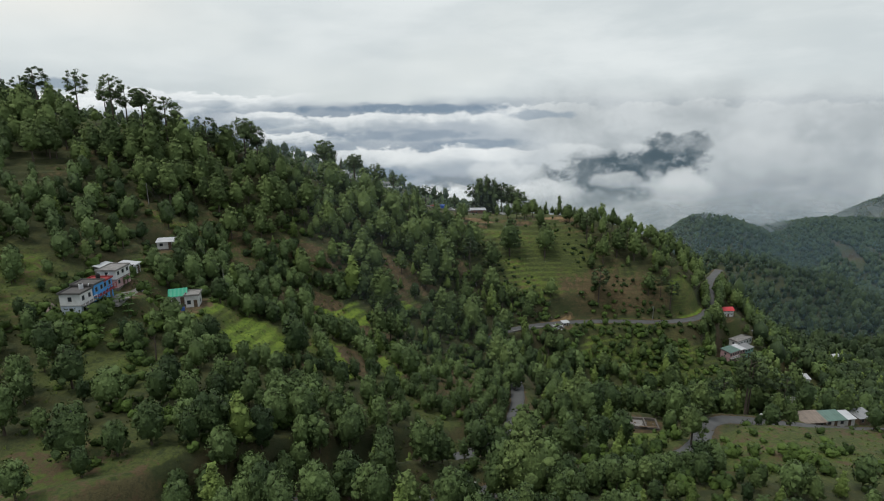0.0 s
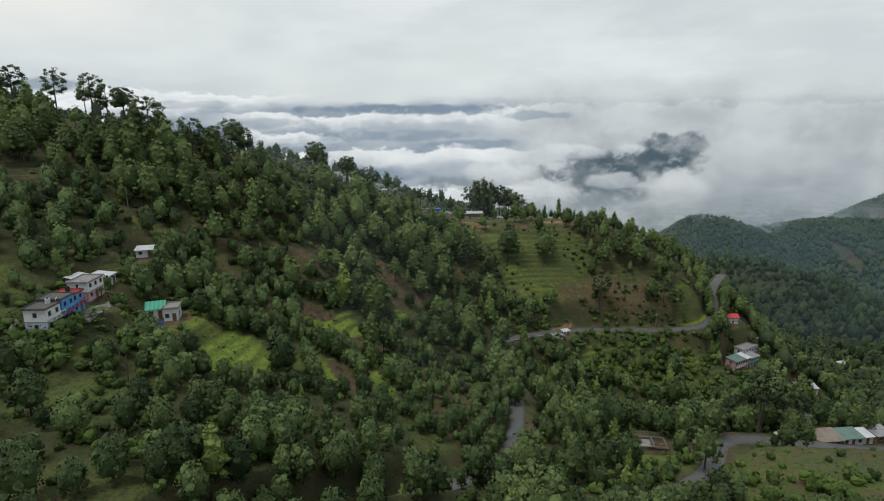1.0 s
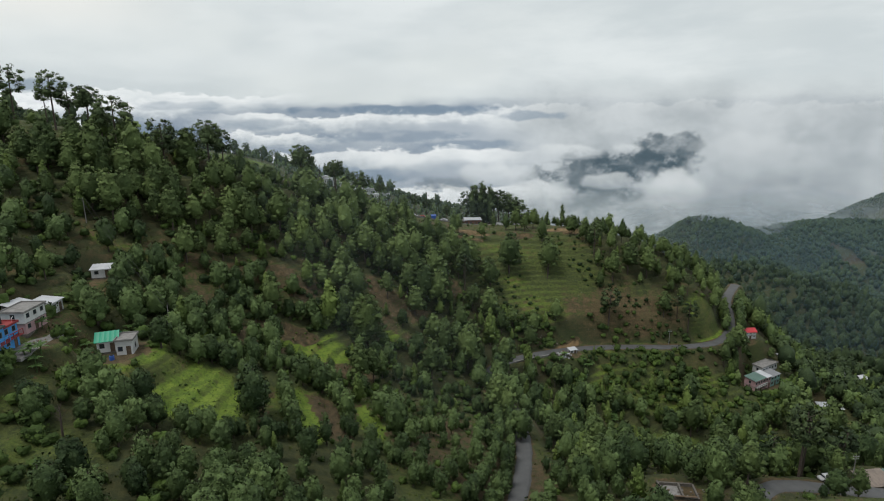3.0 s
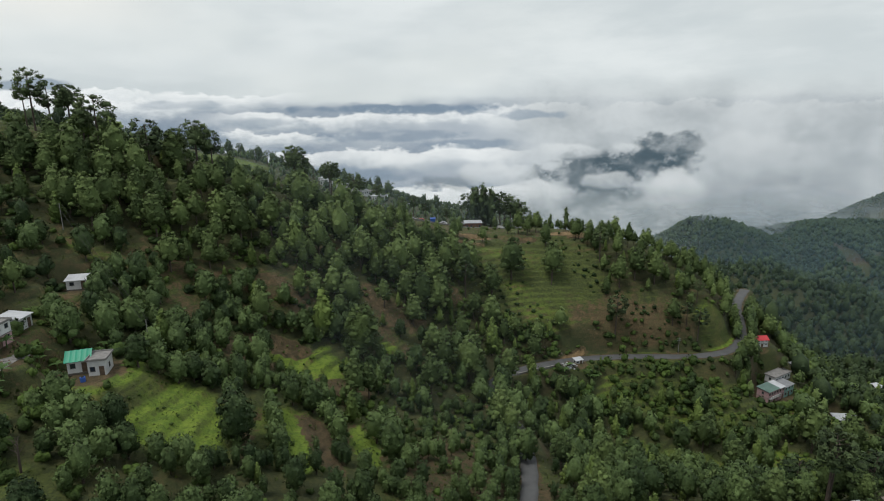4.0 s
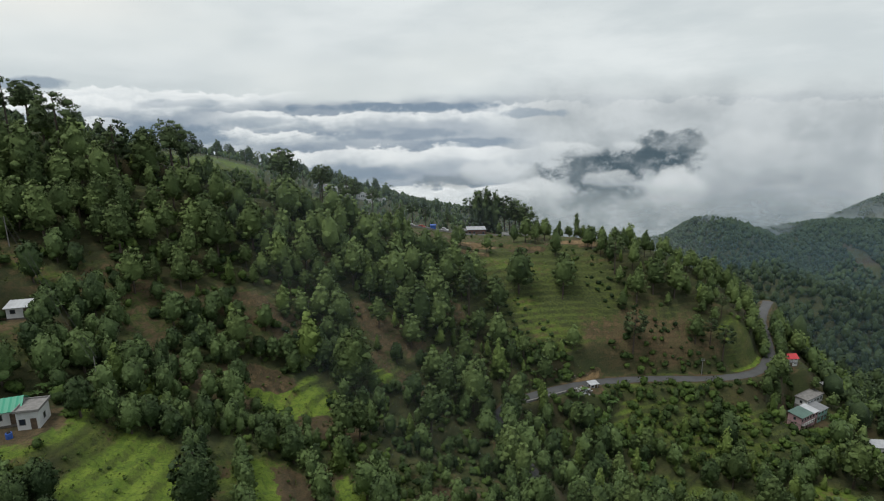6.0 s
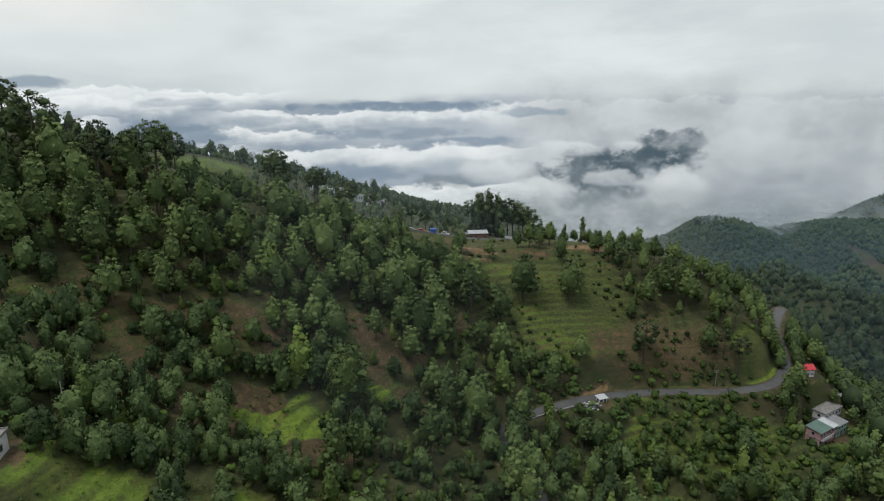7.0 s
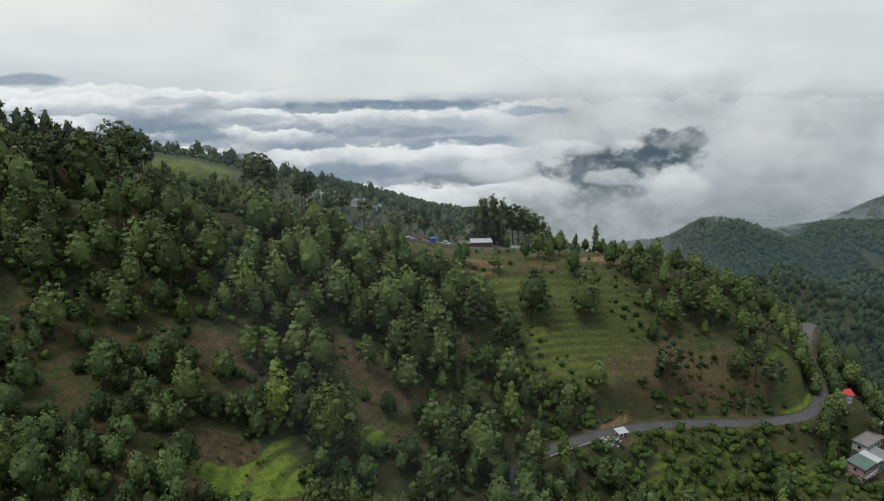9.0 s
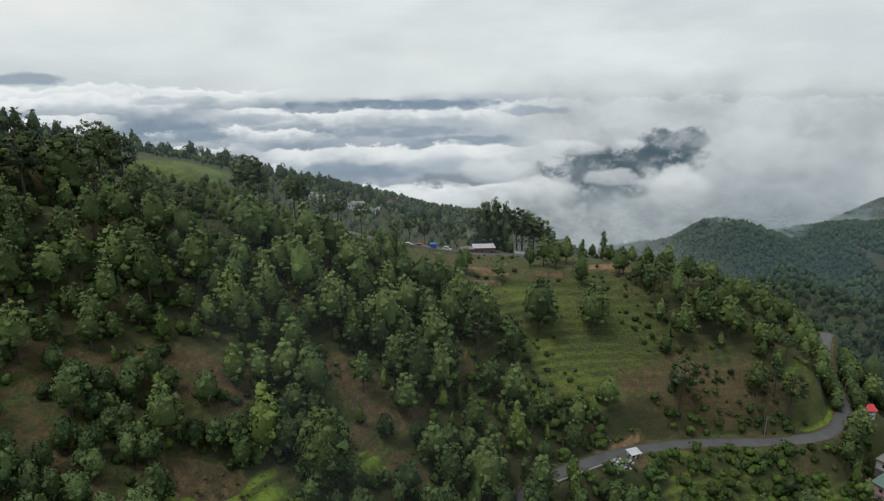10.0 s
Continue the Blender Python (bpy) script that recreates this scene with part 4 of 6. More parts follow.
TREES_BELOW_CONE = [(-19.2, 164.5, 8.4), (-34.8, 90.7, 10.1), (67.2, 95.4, 6.5), (32.4, 90.9, 5.2)]
TREES_BELOW_OLD_PINE = [(82.6, 145.8, 18.5)]
TREES_BELOW_PINE = [(67.1, 139.2, 10.8), (56.3, 119.3, 10.7), (31.6, 146.3, 9.7)]
OAKS_OF_THE_SHOULDER = [(-61.5, 195.3, 6.2), (-63.5, 184.5, 5.6), (-62.9, 181.0, 5.0), (-60.4, 175.2, 5.1), (-75.6, 155.1, 9.0), (-79.7, 157.1, 7.4), (-70.3, 160.2, 9.5), (-75.4, 164.0, 7.9), (-67.4, 165.4, 9.9), (-69.2, 182.1, 7.0), (-63.4, 167.3, 5.7), (-60.1, 169.0, 9.0), (-56.7, 172.3, 6.6), (-61.0, 190.7, 8.9), (-53.6, 153.8, 6.8), (-51.7, 156.7, 7.0), (-47.8, 156.4, 7.0), (-59.7, 150.2, 7.6), (-57.3, 153.3, 6.8), (-65.4, 133.7, 8.4), (-60.9, 131.7, 7.8), (-56.3, 133.9, 7.6), (-57.7, 123.9, 6.8), (-53.5, 124.5, 6.8), (-51.1, 127.4, 7.1), (-46.5, 127.8, 6.3), (-63.1, 128.7, 6.2)]
STANDING_OUT = [(kind, *row) for kind, rows in (("broad", PINES_OF_THE_SLOPE_BROAD), ("cone", PINES_OF_THE_SLOPE_CONE), ("old_pine", PINES_OF_THE_SLOPE_OLD_PINE), ("pine", PINES_OF_THE_SLOPE_PINE), ("pine", PINES_OF_THE_SLOPE_PINE_MORE), ("cone", PINES_OF_THE_SPUR_CONE), ("old_pine", PINES_OF_THE_SPUR_OLD_PINE), ("pine", PINES_OF_THE_SPUR_PINE), ("oak", OAKS_OF_THE_SLOPE), ("oak", OAKS_OF_THE_SLOPE_MORE), ("oak", OAKS_BELOW), ("broad", TREES_BELOW_BROAD), ("column", TREES_BELOW_COLUMN), ("cone", TREES_BELOW_CONE), ("old_pine", TREES_BELOW_OLD_PINE), ("pine", TREES_BELOW_PINE), ("oak", OAKS_OF_THE_SHOULDER)) for row in rows]


def plant_all():
    rng = np.random.default_rng(5)
    rows = []

    def add(kind, px, py, s, stretch=1.0, pz=None):
        rows.append((kind, int(rng.integers(SHAPES)), px, py, height(px, py) if pz is None else pz, s, rng.uniform(0, 360), stretch))

    taken = []
    for kind, px, py, tall in STANDING_OUT:
        if kind == "oak" and any(inside(px, py, c) < 0.75 for c in OPENINGS):
            continue
        shape = len(taken) % SHAPES
        s = min(tall, 9.5 if kind == "oak" else 99) / form(kind, 100 * len(kind) + shape)[2]
        slim = 0.86 if kind == "oak" else 1.0
        rows.append((kind, shape, px, py, height(px, py), s * slim, rng.uniform(0, 360), 1 / slim))
        taken.append((px, py, 2.1 + 0.13 * tall))
    taken = np.array(taken)

    def free(x, y, more=0.0):
        return (np.hypot(x[:, None] - taken[None, :, 0], y[:, None] - taken[None, :, 1]) > taken[None, :, 2] + more).all(1)

    # the near hill and valley
    x, y = scatter(rng, -190, 230, 66, 420, 4.9)
    ok = keep_clear(x, y, rng, 0.92) & (np.abs(x) < 0.80 * (y + 22)) & free(x, y)
    x, y = x[ok], y[ok]
    z = ground(x, y)
    patch = wave(x, y, 16, 6)
    groves = wave(x, y, 9, 12) + 0.5 * wave(x, y, 4, 2)
    foot = np.interp(x, (-140, -75, -54, -32, -9, 4, 33), (188, 196, 208, 206, 222, 226, 234))
    for px, py, pz, pw, pg, pf in zip(x, y, z, patch, groves, foot):
        r = rng.uniform()
        woods = py > pf and px < 150 and py > 190
        if py > 345:
            kind = "oak" if r < 0.75 else "column"
        elif woods:
            young = px > 2 and py < 252
            kind = "pine" if r < (0.4 if young else 0.84) else "cone" if r < 0.92 else "oak"
        elif -14 < px < 30 and 116 < py < 180:
            kind = "column" if r < 0.84 else "oak"
        elif px < 30:
            kind = "oak" if r < 0.58 else "column" if r < 0.92 else "cone" if r < 0.97 else "pine"
        else:
            kind = "oak" if r < 0.46 else "pine" if r < 0.68 else "column" if r < 0.82 else "cone"
        if -42 < px < -10 and 130 < py < 142 and rng.uniform() < 0.65:
            continue
        if -78 < px < -46 and 82 < py < 107 and rng.uniform() < 0.6:
            continue
        # open ground between the groves low on the slope
        if px < 16 and 166 < py < pf + 14 and rng.uniform() < (0.5 if pg < -0.05 else 0.1) * (1 - smoothstep(pf - 2, pf + 14, py)):
            continue
        if woods and rng.uniform() < 0.03 + 0.08 * (pg < -0.2):
            continue
        line = float(np.interp(px, (-140, -117, -72, -47, -23, 5, 14), (248, 252, 263, 268, 291, 318, 330)))
        crest = float(smoothstep(line - 20, line - 7, py)) if px < 14 else 0.0
        if rng.uniform() < 0.62 * crest * (0.2 if py > line + 55 else 1.0):
            continue
        if px < -72 and 222 < py < 262 and rng.uniform() < 0.3:
            continue
        back = px >= 14 and py > 297
        if back and rng.uniform() < 0.4:
            continue
        s = (0.6 + 0.62 * rng.uniform() ** 1.2) * (1 + 0.12 * pw) * (1 - 0.5 * crest) * (0.62 if back else 1.0) * (0.72 if -52 < px < 30 and 116 < py < 180 else 0.92 if px < 30 and py < 205 else 0.62 if px > 24 and py < 134 else 1.0)
        s *= 0.72 if woods and px < -72 and 222 < py < 262 else 0.78 if woods and -30 < px < 16 and 262 < py < 300 else 0.85 if woods and px > 14 else 1.22 if kind == "pine" and woods and not crest else 0.82 if kind == "pine" else 1.0
        add(kind, px, py, s * (0.96 if kind == "oak" else 1.06 if kind == "column" else 1.0), rng.uniform(1.12, 1.5) if kind == "oak" else rng.uniform(0.92, 1.2), pz)
    # trees crowding the lower road on its downhill side
    line = ROADS[0]
    for k in range(0, len(line), 1):
        lx, ly, lz = line[k]
        if 172 < ly < 221 and lx < 31 and rng.uniform() < 0.6:
            px, py = lx - rng.uniform(-1.5, 3.0) * (ly < 212) + rng.uniform(0, 3) * (ly >= 212), ly - rng.uniform(2.8, 6.5)
            if near_road(np.array([px]), np.array([py]))[0][0] > 0.5:
                add("pine" if rng.uniform() < 0.4 else "oak", px, py, rng.uniform(0.8, 1.15), rng.uniform(1.0, 1.2))
        if 249 < ly < 253 or 275 < ly < 290:
            add("pine", lx + rng.uniform(2.8, 5), ly - rng.uniform(2, 5), rng.uniform(0.6, 0.85), 1.1)
        if 260 < ly < 282 and lx > 120:
            add("pine" if k % 2 else "oak", lx - rng.uniform(2.8, 3.6), ly - rng.uniform(1.5, 3.0), rng.uniform(0.5, 0.75), 1.1)
            add("oak", lx + rng.uniform(2.6, 3.2), ly - rng.uniform(1.5, 3.0), rng.uniform(0.7, 0.95), 1.2)
        if 60 < lx < 118 and 236 < ly and rng.uniform() < 0.5:
            add("bush", lx + rng.uniform(-1, 1), ly - rng.uniform(3.6, 6.5), rng.uniform(0.7, 1.2), 0.9)
        if 182 < ly < 214 and lx < 28 and k % 2:
            for side in (-1, 1):
                add("oak" if rng.uniform() < 0.6 else "column", lx + side * rng.uniform(2.5, 3.2), ly + rng.uniform(-0.8, 0.8), rng.uniform(0.8, 1.05), rng.uniform(1.0, 1.25))
    for k in range(16):
        add("oak" if k % 3 else "column", 22 + 2.2 * k + rng.uniform(-1, 1), 97.0 + 0.51 * k + rng.uniform(-2, 2.5), rng.uniform(0.7, 0.95), 1.05)
    # thick green growth round the houses and below the road bend
    for x0, x1, y0, y1, n in ((-93, -60, 112, 160, 150), (24, 60, 92, 118, 60), (62, 112, 100, 114, 40), (116, 147, 224, 256, 110), (34, 66, 214, 242, 120), (66, 116, 214, 243, 190), (22, 46, 226, 246, 60), (62, 112, 246.5, 252, 40), (40, 62, 110, 126, 30), (-62, -30, 92, 112, 40), (127, 134, 254, 262, 11), (123, 137, 235, 240, 11), (-87, -78.5, 119.5, 123, 17), (-79, -77, 121, 131, 17)):
        for k in range(n):
            px, py = rng.uniform(x0, x1), rng.uniform(y0, y1)
            d, _ = near_road(np.array([px]), np.array([py]))
            if d[0] > 1.5 and math.hypot(px - 49, py - 233) > 6 and all(math.hypot(px - c[0], py - c[1]) > c[2] * 0.85 for c in YARDS):
                add("bush", px, py, rng.uniform(0.7, 1.9), rng.uniform(0.9, 1.3))
    for k in range(70):
        px, py = rng.uniform(24, 118), rng.uniform(212, 240)
        d, _ = near_road(np.array([px]), np.array([py]))
        if d[0] > 3.0 and math.hypot(px - 50, py - 233) > 6.5:
            add(("oak", "column", "cone")[k % 3], px, py, rng.uniform(0.35, 0.62), rng.uniform(0.9, 1.2))
    # oaks in loose clumps at the foot of the wooded slope
    for k in range(16):
        cx, cy = rng.uniform(-80, -44), rng.uniform(166, 198)
        for _ in range(4):
            px, py = cx + rng.normal(0, 1.9), cy + rng.normal(0, 1.9)
            if near_road(np.array([px]), np.array([py]))[0][0] > 1.5 and all(math.hypot(px - c[0], py - c[1]) > c[2] for c in YARDS):
                add("oak" if k % 3 else "column", px, py, rng.uniform(0.5, 0.8), rng.uniform(1.0, 1.3))
    # weeds along the edges of the terraces
    x, y = scatter(rng, -66, 6, 122, 206, 1.15)
    steep = np.hypot(ground(x + 0.7, y) - ground(x - 0.7, y), ground(x, y + 0.7) - ground(x, y - 0.7)) / 1.4
    edge = np.zeros(x.shape, bool)
    for c in FIELDS_LEFT[:5] + FIELD_STRIPS:
        edge |= inside(x, y, c) < 1.1
    edge &= (steep > 0.9) & (rng.uniform(size=x.shape) < 0.4)
    for px, py in zip(x[edge], y[edge]):
        add("bush", px, py, rng.uniform(0.2, 0.5), rng.uniform(0.7, 1.1))
    # undergrowth and saplings on the wooded slope
    for k in range(900):
        px, py = rng.uniform(-118, 16), rng.uniform(164, 266)
        if all(inside(px, py, c) > 1 for c in FIELD_STRIPS + OPENINGS) and near_road(np.array([px]), np.array([py]))[0][0] > 1.2:
            add("shrub" if k % 3 == 0 else "bush" if k % 3 == 1 or k > 420 else "cone" if k % 2 else "column", px, py, rng.uniform(0.9, 1.7) if k % 3 < 2 or k > 420 else rng.uniform(0.3, 0.6), rng.uniform(0.8, 1.2))
    # lopped oaks in rows along the edges of the fields
    for line in FIELD_ROWS:
        p = np.array(line, float)
        d = np.r_[0, np.cumsum(np.hypot(*np.diff(p, axis=0).T))]
        for f in np.arange(0, d[-1], 1.9):
            if rng.uniform() < 0.88:
                add("column", np.interp(f, d, p[:, 0]) + rng.normal(0, 0.45), np.interp(f, d, p[:, 1]) + rng.normal(0, 0.45), rng.uniform(0.45, 0.8), rng.uniform(0.9, 1.25))
    # bushes between and in the clearings
    x, y = scatter(rng, -130, 160, 80, 320, 5.0)
    low = np.zeros(x.shape)
    for c in CLEARINGS[25:]:
        low = np.maximum(low, inside(x, y, c) < 1.1)
    ok = (rng.uniform(size=x.shape) < 0.36 + 0.3 * low * (x < 40)) & (np.abs(x) < 0.8 * (y + 15))
    d, _ = near_road(x, y)
    ok &= d > 1.2
    for c in FIELD_STRIPS + OPENINGS:
        ok &= inside(x, y, c) > 1
    ok &= (inside(x, y, CLEARINGS[12]) > 1) | (rng.uniform(size=x.shape) < 0.15)
    ok &= (inside(x, y, CLEARINGS[0]) > 1) | (rng.uniform(size=x.shape) < 0.12)
    ok &= (inside(x, y, CLEARINGS[15]) > 1) | (rng.uniform(size=x.shape) < 0.35)
    for cx, cy, r, h in YARDS:
        ok &= np.hypot(x - cx, y - cy) > r
    x, y = x[ok], y[ok]
    for px, py, pz in zip(x, y, ground(x, y)):
        add("bush", px, py, rng.uniform(0.5, 1.3), rng.uniform(0.7, 1.1), pz)
    # dark shrubs in loose groups on the grassy spur and the terraces
    x, y = scatter(rng, 14, 118, 216, 300, 2.6)
    spur = (inside(x, y, CLEARINGS[11]) < 1.25) | (inside(x, y, CLEARINGS[13]) < 1.1)
    field = inside(x, y, CLEARINGS[15]) < 1.1
    d, _ = near_road(x, y)
    ok = (d > 1.0) & (rng.uniform(size=x.shape) < 0.16 * field + spur * (0.03 + 0.5 * (wave(x, y, 7, 3) + 0.4 * wave(x, y, 3, 8) > 0.2) * (y < 288)))
    for px, py in zip(x[ok], y[ok]):
        add("shrub", px, py, rng.uniform(0.45, 1.15), rng.uniform(0.75, 1.1))
    # those picked out and the nearest of each kind stand alone; the rest are the forest
    alone, rest = [], []
    marked = {row[1:3] for row in STANDING_OUT}
    quota = {"oak": 250, "column": 200, "pine": 240, "cone": 110, "broad": 10, "old_pine": 40, "bush": 290, "shrub": 240}
    for kind, most in quota.items():
        mine = sorted((r for r in rows if r[0] == kind), key=lambda r: r[3] + 0.25 * abs(r[2]))
        named = [r for r in mine if r[2:4] in marked]
        mine = [r for r in mine if r[2:4] not in marked]
        alone += named + mine[:max(0, most - len(named))]
        rest += mine[max(0, most - len(named)):]
    for r in alone:
        plant_thing(*r)
    label = "mixed green forest of pines and broadleaved trees covering the hillside"
    kinds = ("oak", "column", "pine", "cone", "bush", "shrub")
    close = lambda r: r[3] < 345 and -170 < r[2] < 130
    forest_mesh("hillside_forest", [r for r in rest if close(r)], 0.62, label, kinds)
    forest_mesh("upper_forest", [r for r in rest if not close(r)], 0.14, label, kinds)
    # far woods on the back ridge, the right valley and the hills beyond
    far = []
    for x0, x1, y0, y1, step in ((-330, 20, 420, 800, 8.8), (170, 500, 420, 620, 6.4), (150, 420, 180, 420, 5.8), (330, 900, 620, 900, 6.4), (330, 1000, 900, 1260, 6.2), (1180, 1640, 1850, 2060, 9.0), (-300, 260, 800, 980, 7.5), (-330, -190, 190, 420, 9.5), (-150, 150, -70, 44, 13.0)):
        x, y = scatter(rng, x0, x1, y0, y1, step)
        ok = keep_clear(x, y, rng, 0.9) & ((np.abs(x) < 0.84 * y) | (y < 70))
        x, y = x[ok], y[ok]
        for px, py, pz in zip(x, y, ground(x, y)):
            far.append(("pine" if rng.uniform() < (0.3 if py < 640 else 0.0) else "oak", int(rng.integers(SHAPES)), px, py, pz, rng.uniform(0.6, 1.15) * (0.9 if px < 300 and py > 420 else min(step / 5.2, 1.3)), rng.uniform(0, 360), rng.uniform(0.9, 1.35)))
    valley = lambda r: 150 < r[2] < 500 and r[3] < 640
    forest_mesh("valley_woods", [r for r in far if valley(r)], 0.08, "dark green woods in the side valley", ("pine", "oak"), SHADED_CANOPY_LEAF)
    ridge = lambda r: (r[2] < 20 and 415 < r[3] < 720) or (r[2] < -180 and r[3] < 421)
    forest_mesh("ridge_woods", [r for r in far if ridge(r)], 0.08, "hazy green woods on the back ridge", ("pine", "oak"), SHADED_CANOPY_LEAF)
    forest_mesh("far_woods", [r for r in far if not valley(r) and not ridge(r)], 0.02, "dark green woods on the far slopes", ("pine", "oak"), SHADED_CANOPY_LEAF)
    return len(alone), len(rest), len(far)


# Pines that stand out, by place: x, y, height, shape.
WEST_CREST = [(-157.1, 237, 19.4, "old_pine"), (-151.8, 236, 14.8, "pine"), (-141.5, 236, 19.7, "old_pine"), (-128.1, 236, 20.1, "old_pine"), (-131.8, 238, 15.2, "old_pine"), (-122.8, 236, 17.1, "old_pine"), (-117.4, 237, 17.9, "dome"), (-105.6, 231, 24.3, "old_pine"), (-103.2, 233, 16.1, "pine"), (-90.6, 232, 22.6, "old_pine"), (-80.6, 245, 20.7, "dome"), (-76.7, 248, 17.8, "old_pine"), (-86.4, 240, 18.8, "pine"), (-163.8, 238, 15.8, "old_pine"), (-112.5, 235, 13.5, "pine")]
MIDDLE_CREST = [
    (-53.6, 272, 21, "dome"), (-41.4, 281, 16, "dome"), (-31, 272, 14, "old_pine"), (-62, 256, 9, "pine"), (-30, 285, 13, "old_pine"), (-24, 296, 12, "old_pine"),
    (-9, 322, 12, "old_pine"), (-3, 324, 11, "old_pine"), (7, 330, 10, "old_pine"), (-14, 312, 11, "old_pine"),
]
# The grove is pines; its dense ones are drawn in the cypress shape.
GROVE = [(18.5, 342, 17.5, "old_pine"), (21, 339, 21.1, "cypress"), (23.5, 343, 22.2, "cypress"), (26, 339.5, 23.4, "cypress"), (28, 344, 24.0, "cypress"), (30.5, 340, 23.4, "cypress"), (33, 344, 22.2, "old_pine"), (35.5, 340, 22.2, "old_pine"), (38, 343, 21.6, "old_pine"), (40.5, 340, 21.1, "old_pine"), (43, 343, 19.9, "old_pine"), (45.5, 340, 18.7, "old_pine"), (48, 342, 16.4, "old_pine"), (50, 339, 11.7, "pine")]
BY_THE_BEND = [(84, 147, 17, "old_pine"), (96, 151, 14, "old_pine"), (78, 149, 13, "old_pine"), (90, 155, 14, "pine"), (17, 111, 14, "pine"), (-20, 176, 12, "pine"), (-17, 179, 11, "pine"), (106, 262, 10, "old_pine"), (101, 266, 9, "pine"), (120.8, 248.6, 11, "pine"), (122.8, 250.4, 12, "pine"), (124.8, 252, 11, "pine"), (126.4, 253.6, 9, "pine")]
EAST_CREST = [(62, 306, 12, "cypress"), (56, 312, 8, "cypress"), (72, 314, 8, "cypress"), (76, 316, 9, "pine"), (80, 310, 8, "pine"), (50, 312, 9, "pine"), (66, 310, 7, "pine")]
BACK_RIDGE = [(-118, 388, 9, "old_pine"), (-112, 390, 10, "old_pine"), (-126, 386, 9, "old_pine"), (-104, 392, 9, "old_pine"), (-98, 395, 10, "old_pine"), (-82, 396, 8, "old_pine")]
CREST_PINES = WEST_CREST + MIDDLE_CREST + GROVE + BY_THE_BEND + EAST_CREST + BACK_RIDGE


def crest_pines():
    for k, (x, y, tall, kind) in enumerate(CREST_PINES):
        shape = k % SHAPES
        s = tall / form(kind, 100 * len(kind) + shape)[2]
        plant_thing(kind, shape, x, y, height(x, y), s, (k * 67) % 360, 1.0, group="trees along the crest")


print(plant_all())
crest_pines()

# ---- mist and haze sheets in the valley ----
def mist_haze_material(name, low, high):
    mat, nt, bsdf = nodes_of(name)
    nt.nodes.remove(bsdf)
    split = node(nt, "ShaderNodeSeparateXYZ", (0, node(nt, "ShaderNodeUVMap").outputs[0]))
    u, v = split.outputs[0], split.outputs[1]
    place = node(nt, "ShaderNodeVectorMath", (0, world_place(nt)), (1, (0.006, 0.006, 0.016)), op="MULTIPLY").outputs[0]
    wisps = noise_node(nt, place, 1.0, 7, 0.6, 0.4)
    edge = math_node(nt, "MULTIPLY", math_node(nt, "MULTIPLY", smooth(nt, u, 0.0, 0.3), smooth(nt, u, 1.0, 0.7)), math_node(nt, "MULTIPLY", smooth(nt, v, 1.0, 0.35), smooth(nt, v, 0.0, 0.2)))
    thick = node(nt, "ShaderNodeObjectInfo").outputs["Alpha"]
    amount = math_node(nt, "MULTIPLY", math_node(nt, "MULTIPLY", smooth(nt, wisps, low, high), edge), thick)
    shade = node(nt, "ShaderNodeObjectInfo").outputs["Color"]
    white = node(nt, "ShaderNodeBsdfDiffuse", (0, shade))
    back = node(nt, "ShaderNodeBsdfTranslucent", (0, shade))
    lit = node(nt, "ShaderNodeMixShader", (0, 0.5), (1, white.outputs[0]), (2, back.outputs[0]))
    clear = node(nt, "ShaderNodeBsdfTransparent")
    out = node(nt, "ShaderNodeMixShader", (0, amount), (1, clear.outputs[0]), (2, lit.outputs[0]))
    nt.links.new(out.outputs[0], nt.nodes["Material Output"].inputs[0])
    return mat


MIST, HAZE = mist_haze_material("drifting_mist", 0.3, 0.68), mist_haze_material("thin_haze", -0.6, 0.75)


def mist_bank(ax, ay, bx, by, z0, z1, alpha, label, shade=(0.74, 0.82, 0.88), matter=MIST):
    """A billowing sheet of mist, or a tinted one standing in for haze, from (ax, ay) to (bx, by)."""
    n, m = 40, 14
    u, v = np.meshgrid(np.linspace(0, 1, n), np.linspace(0, 1, m))
    u, v = u.ravel(), v.ravel()
    x, y = ax + (bx - ax) * u, ay + (by - ay) * u
    swell = 0.06 * math.hypot(bx - ax, by - ay)
    y = y + swell * wave(x, v * 300, 60, 3) + (v - 0.5) * (z1 - z0) * 0.9
    z = z0 + (z1 - z0) * v
    i = (np.arange(m - 1)[:, None] * n + np.arange(n - 1)[None]).ravel()
    tris = np.r_[np.c_[i, i + 1, i + n + 1], np.c_[i, i + n + 1, i + n]]
    me = soup("mist_bank", np.c_[x, y, z], tris, matter)
    me.uv_layers.new(name="spread").data.foreach_set("uv", np.c_[u, v][tris.ravel()].astype("f").ravel())
    ob = new("mist_bank", me)
    ob.color = (*shade, alpha)
    tagged(ob, label, "mist", kind="stuff")


# Tinted see-through sheets hung in the air stand in for distance haze.
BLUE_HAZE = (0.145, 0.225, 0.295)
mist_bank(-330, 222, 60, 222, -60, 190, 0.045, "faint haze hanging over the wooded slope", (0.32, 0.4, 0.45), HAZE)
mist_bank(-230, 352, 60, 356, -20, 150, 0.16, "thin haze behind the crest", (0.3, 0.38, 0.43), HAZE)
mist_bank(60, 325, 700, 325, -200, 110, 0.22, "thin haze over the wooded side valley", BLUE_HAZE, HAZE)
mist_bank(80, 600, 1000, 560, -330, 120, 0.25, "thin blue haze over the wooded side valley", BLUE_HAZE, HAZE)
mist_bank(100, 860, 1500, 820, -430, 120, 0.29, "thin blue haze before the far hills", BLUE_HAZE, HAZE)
mist_bank(290, 1010, 600, 1030, -260, -112, 0.95, "white mist lying at the foot of the far hill")
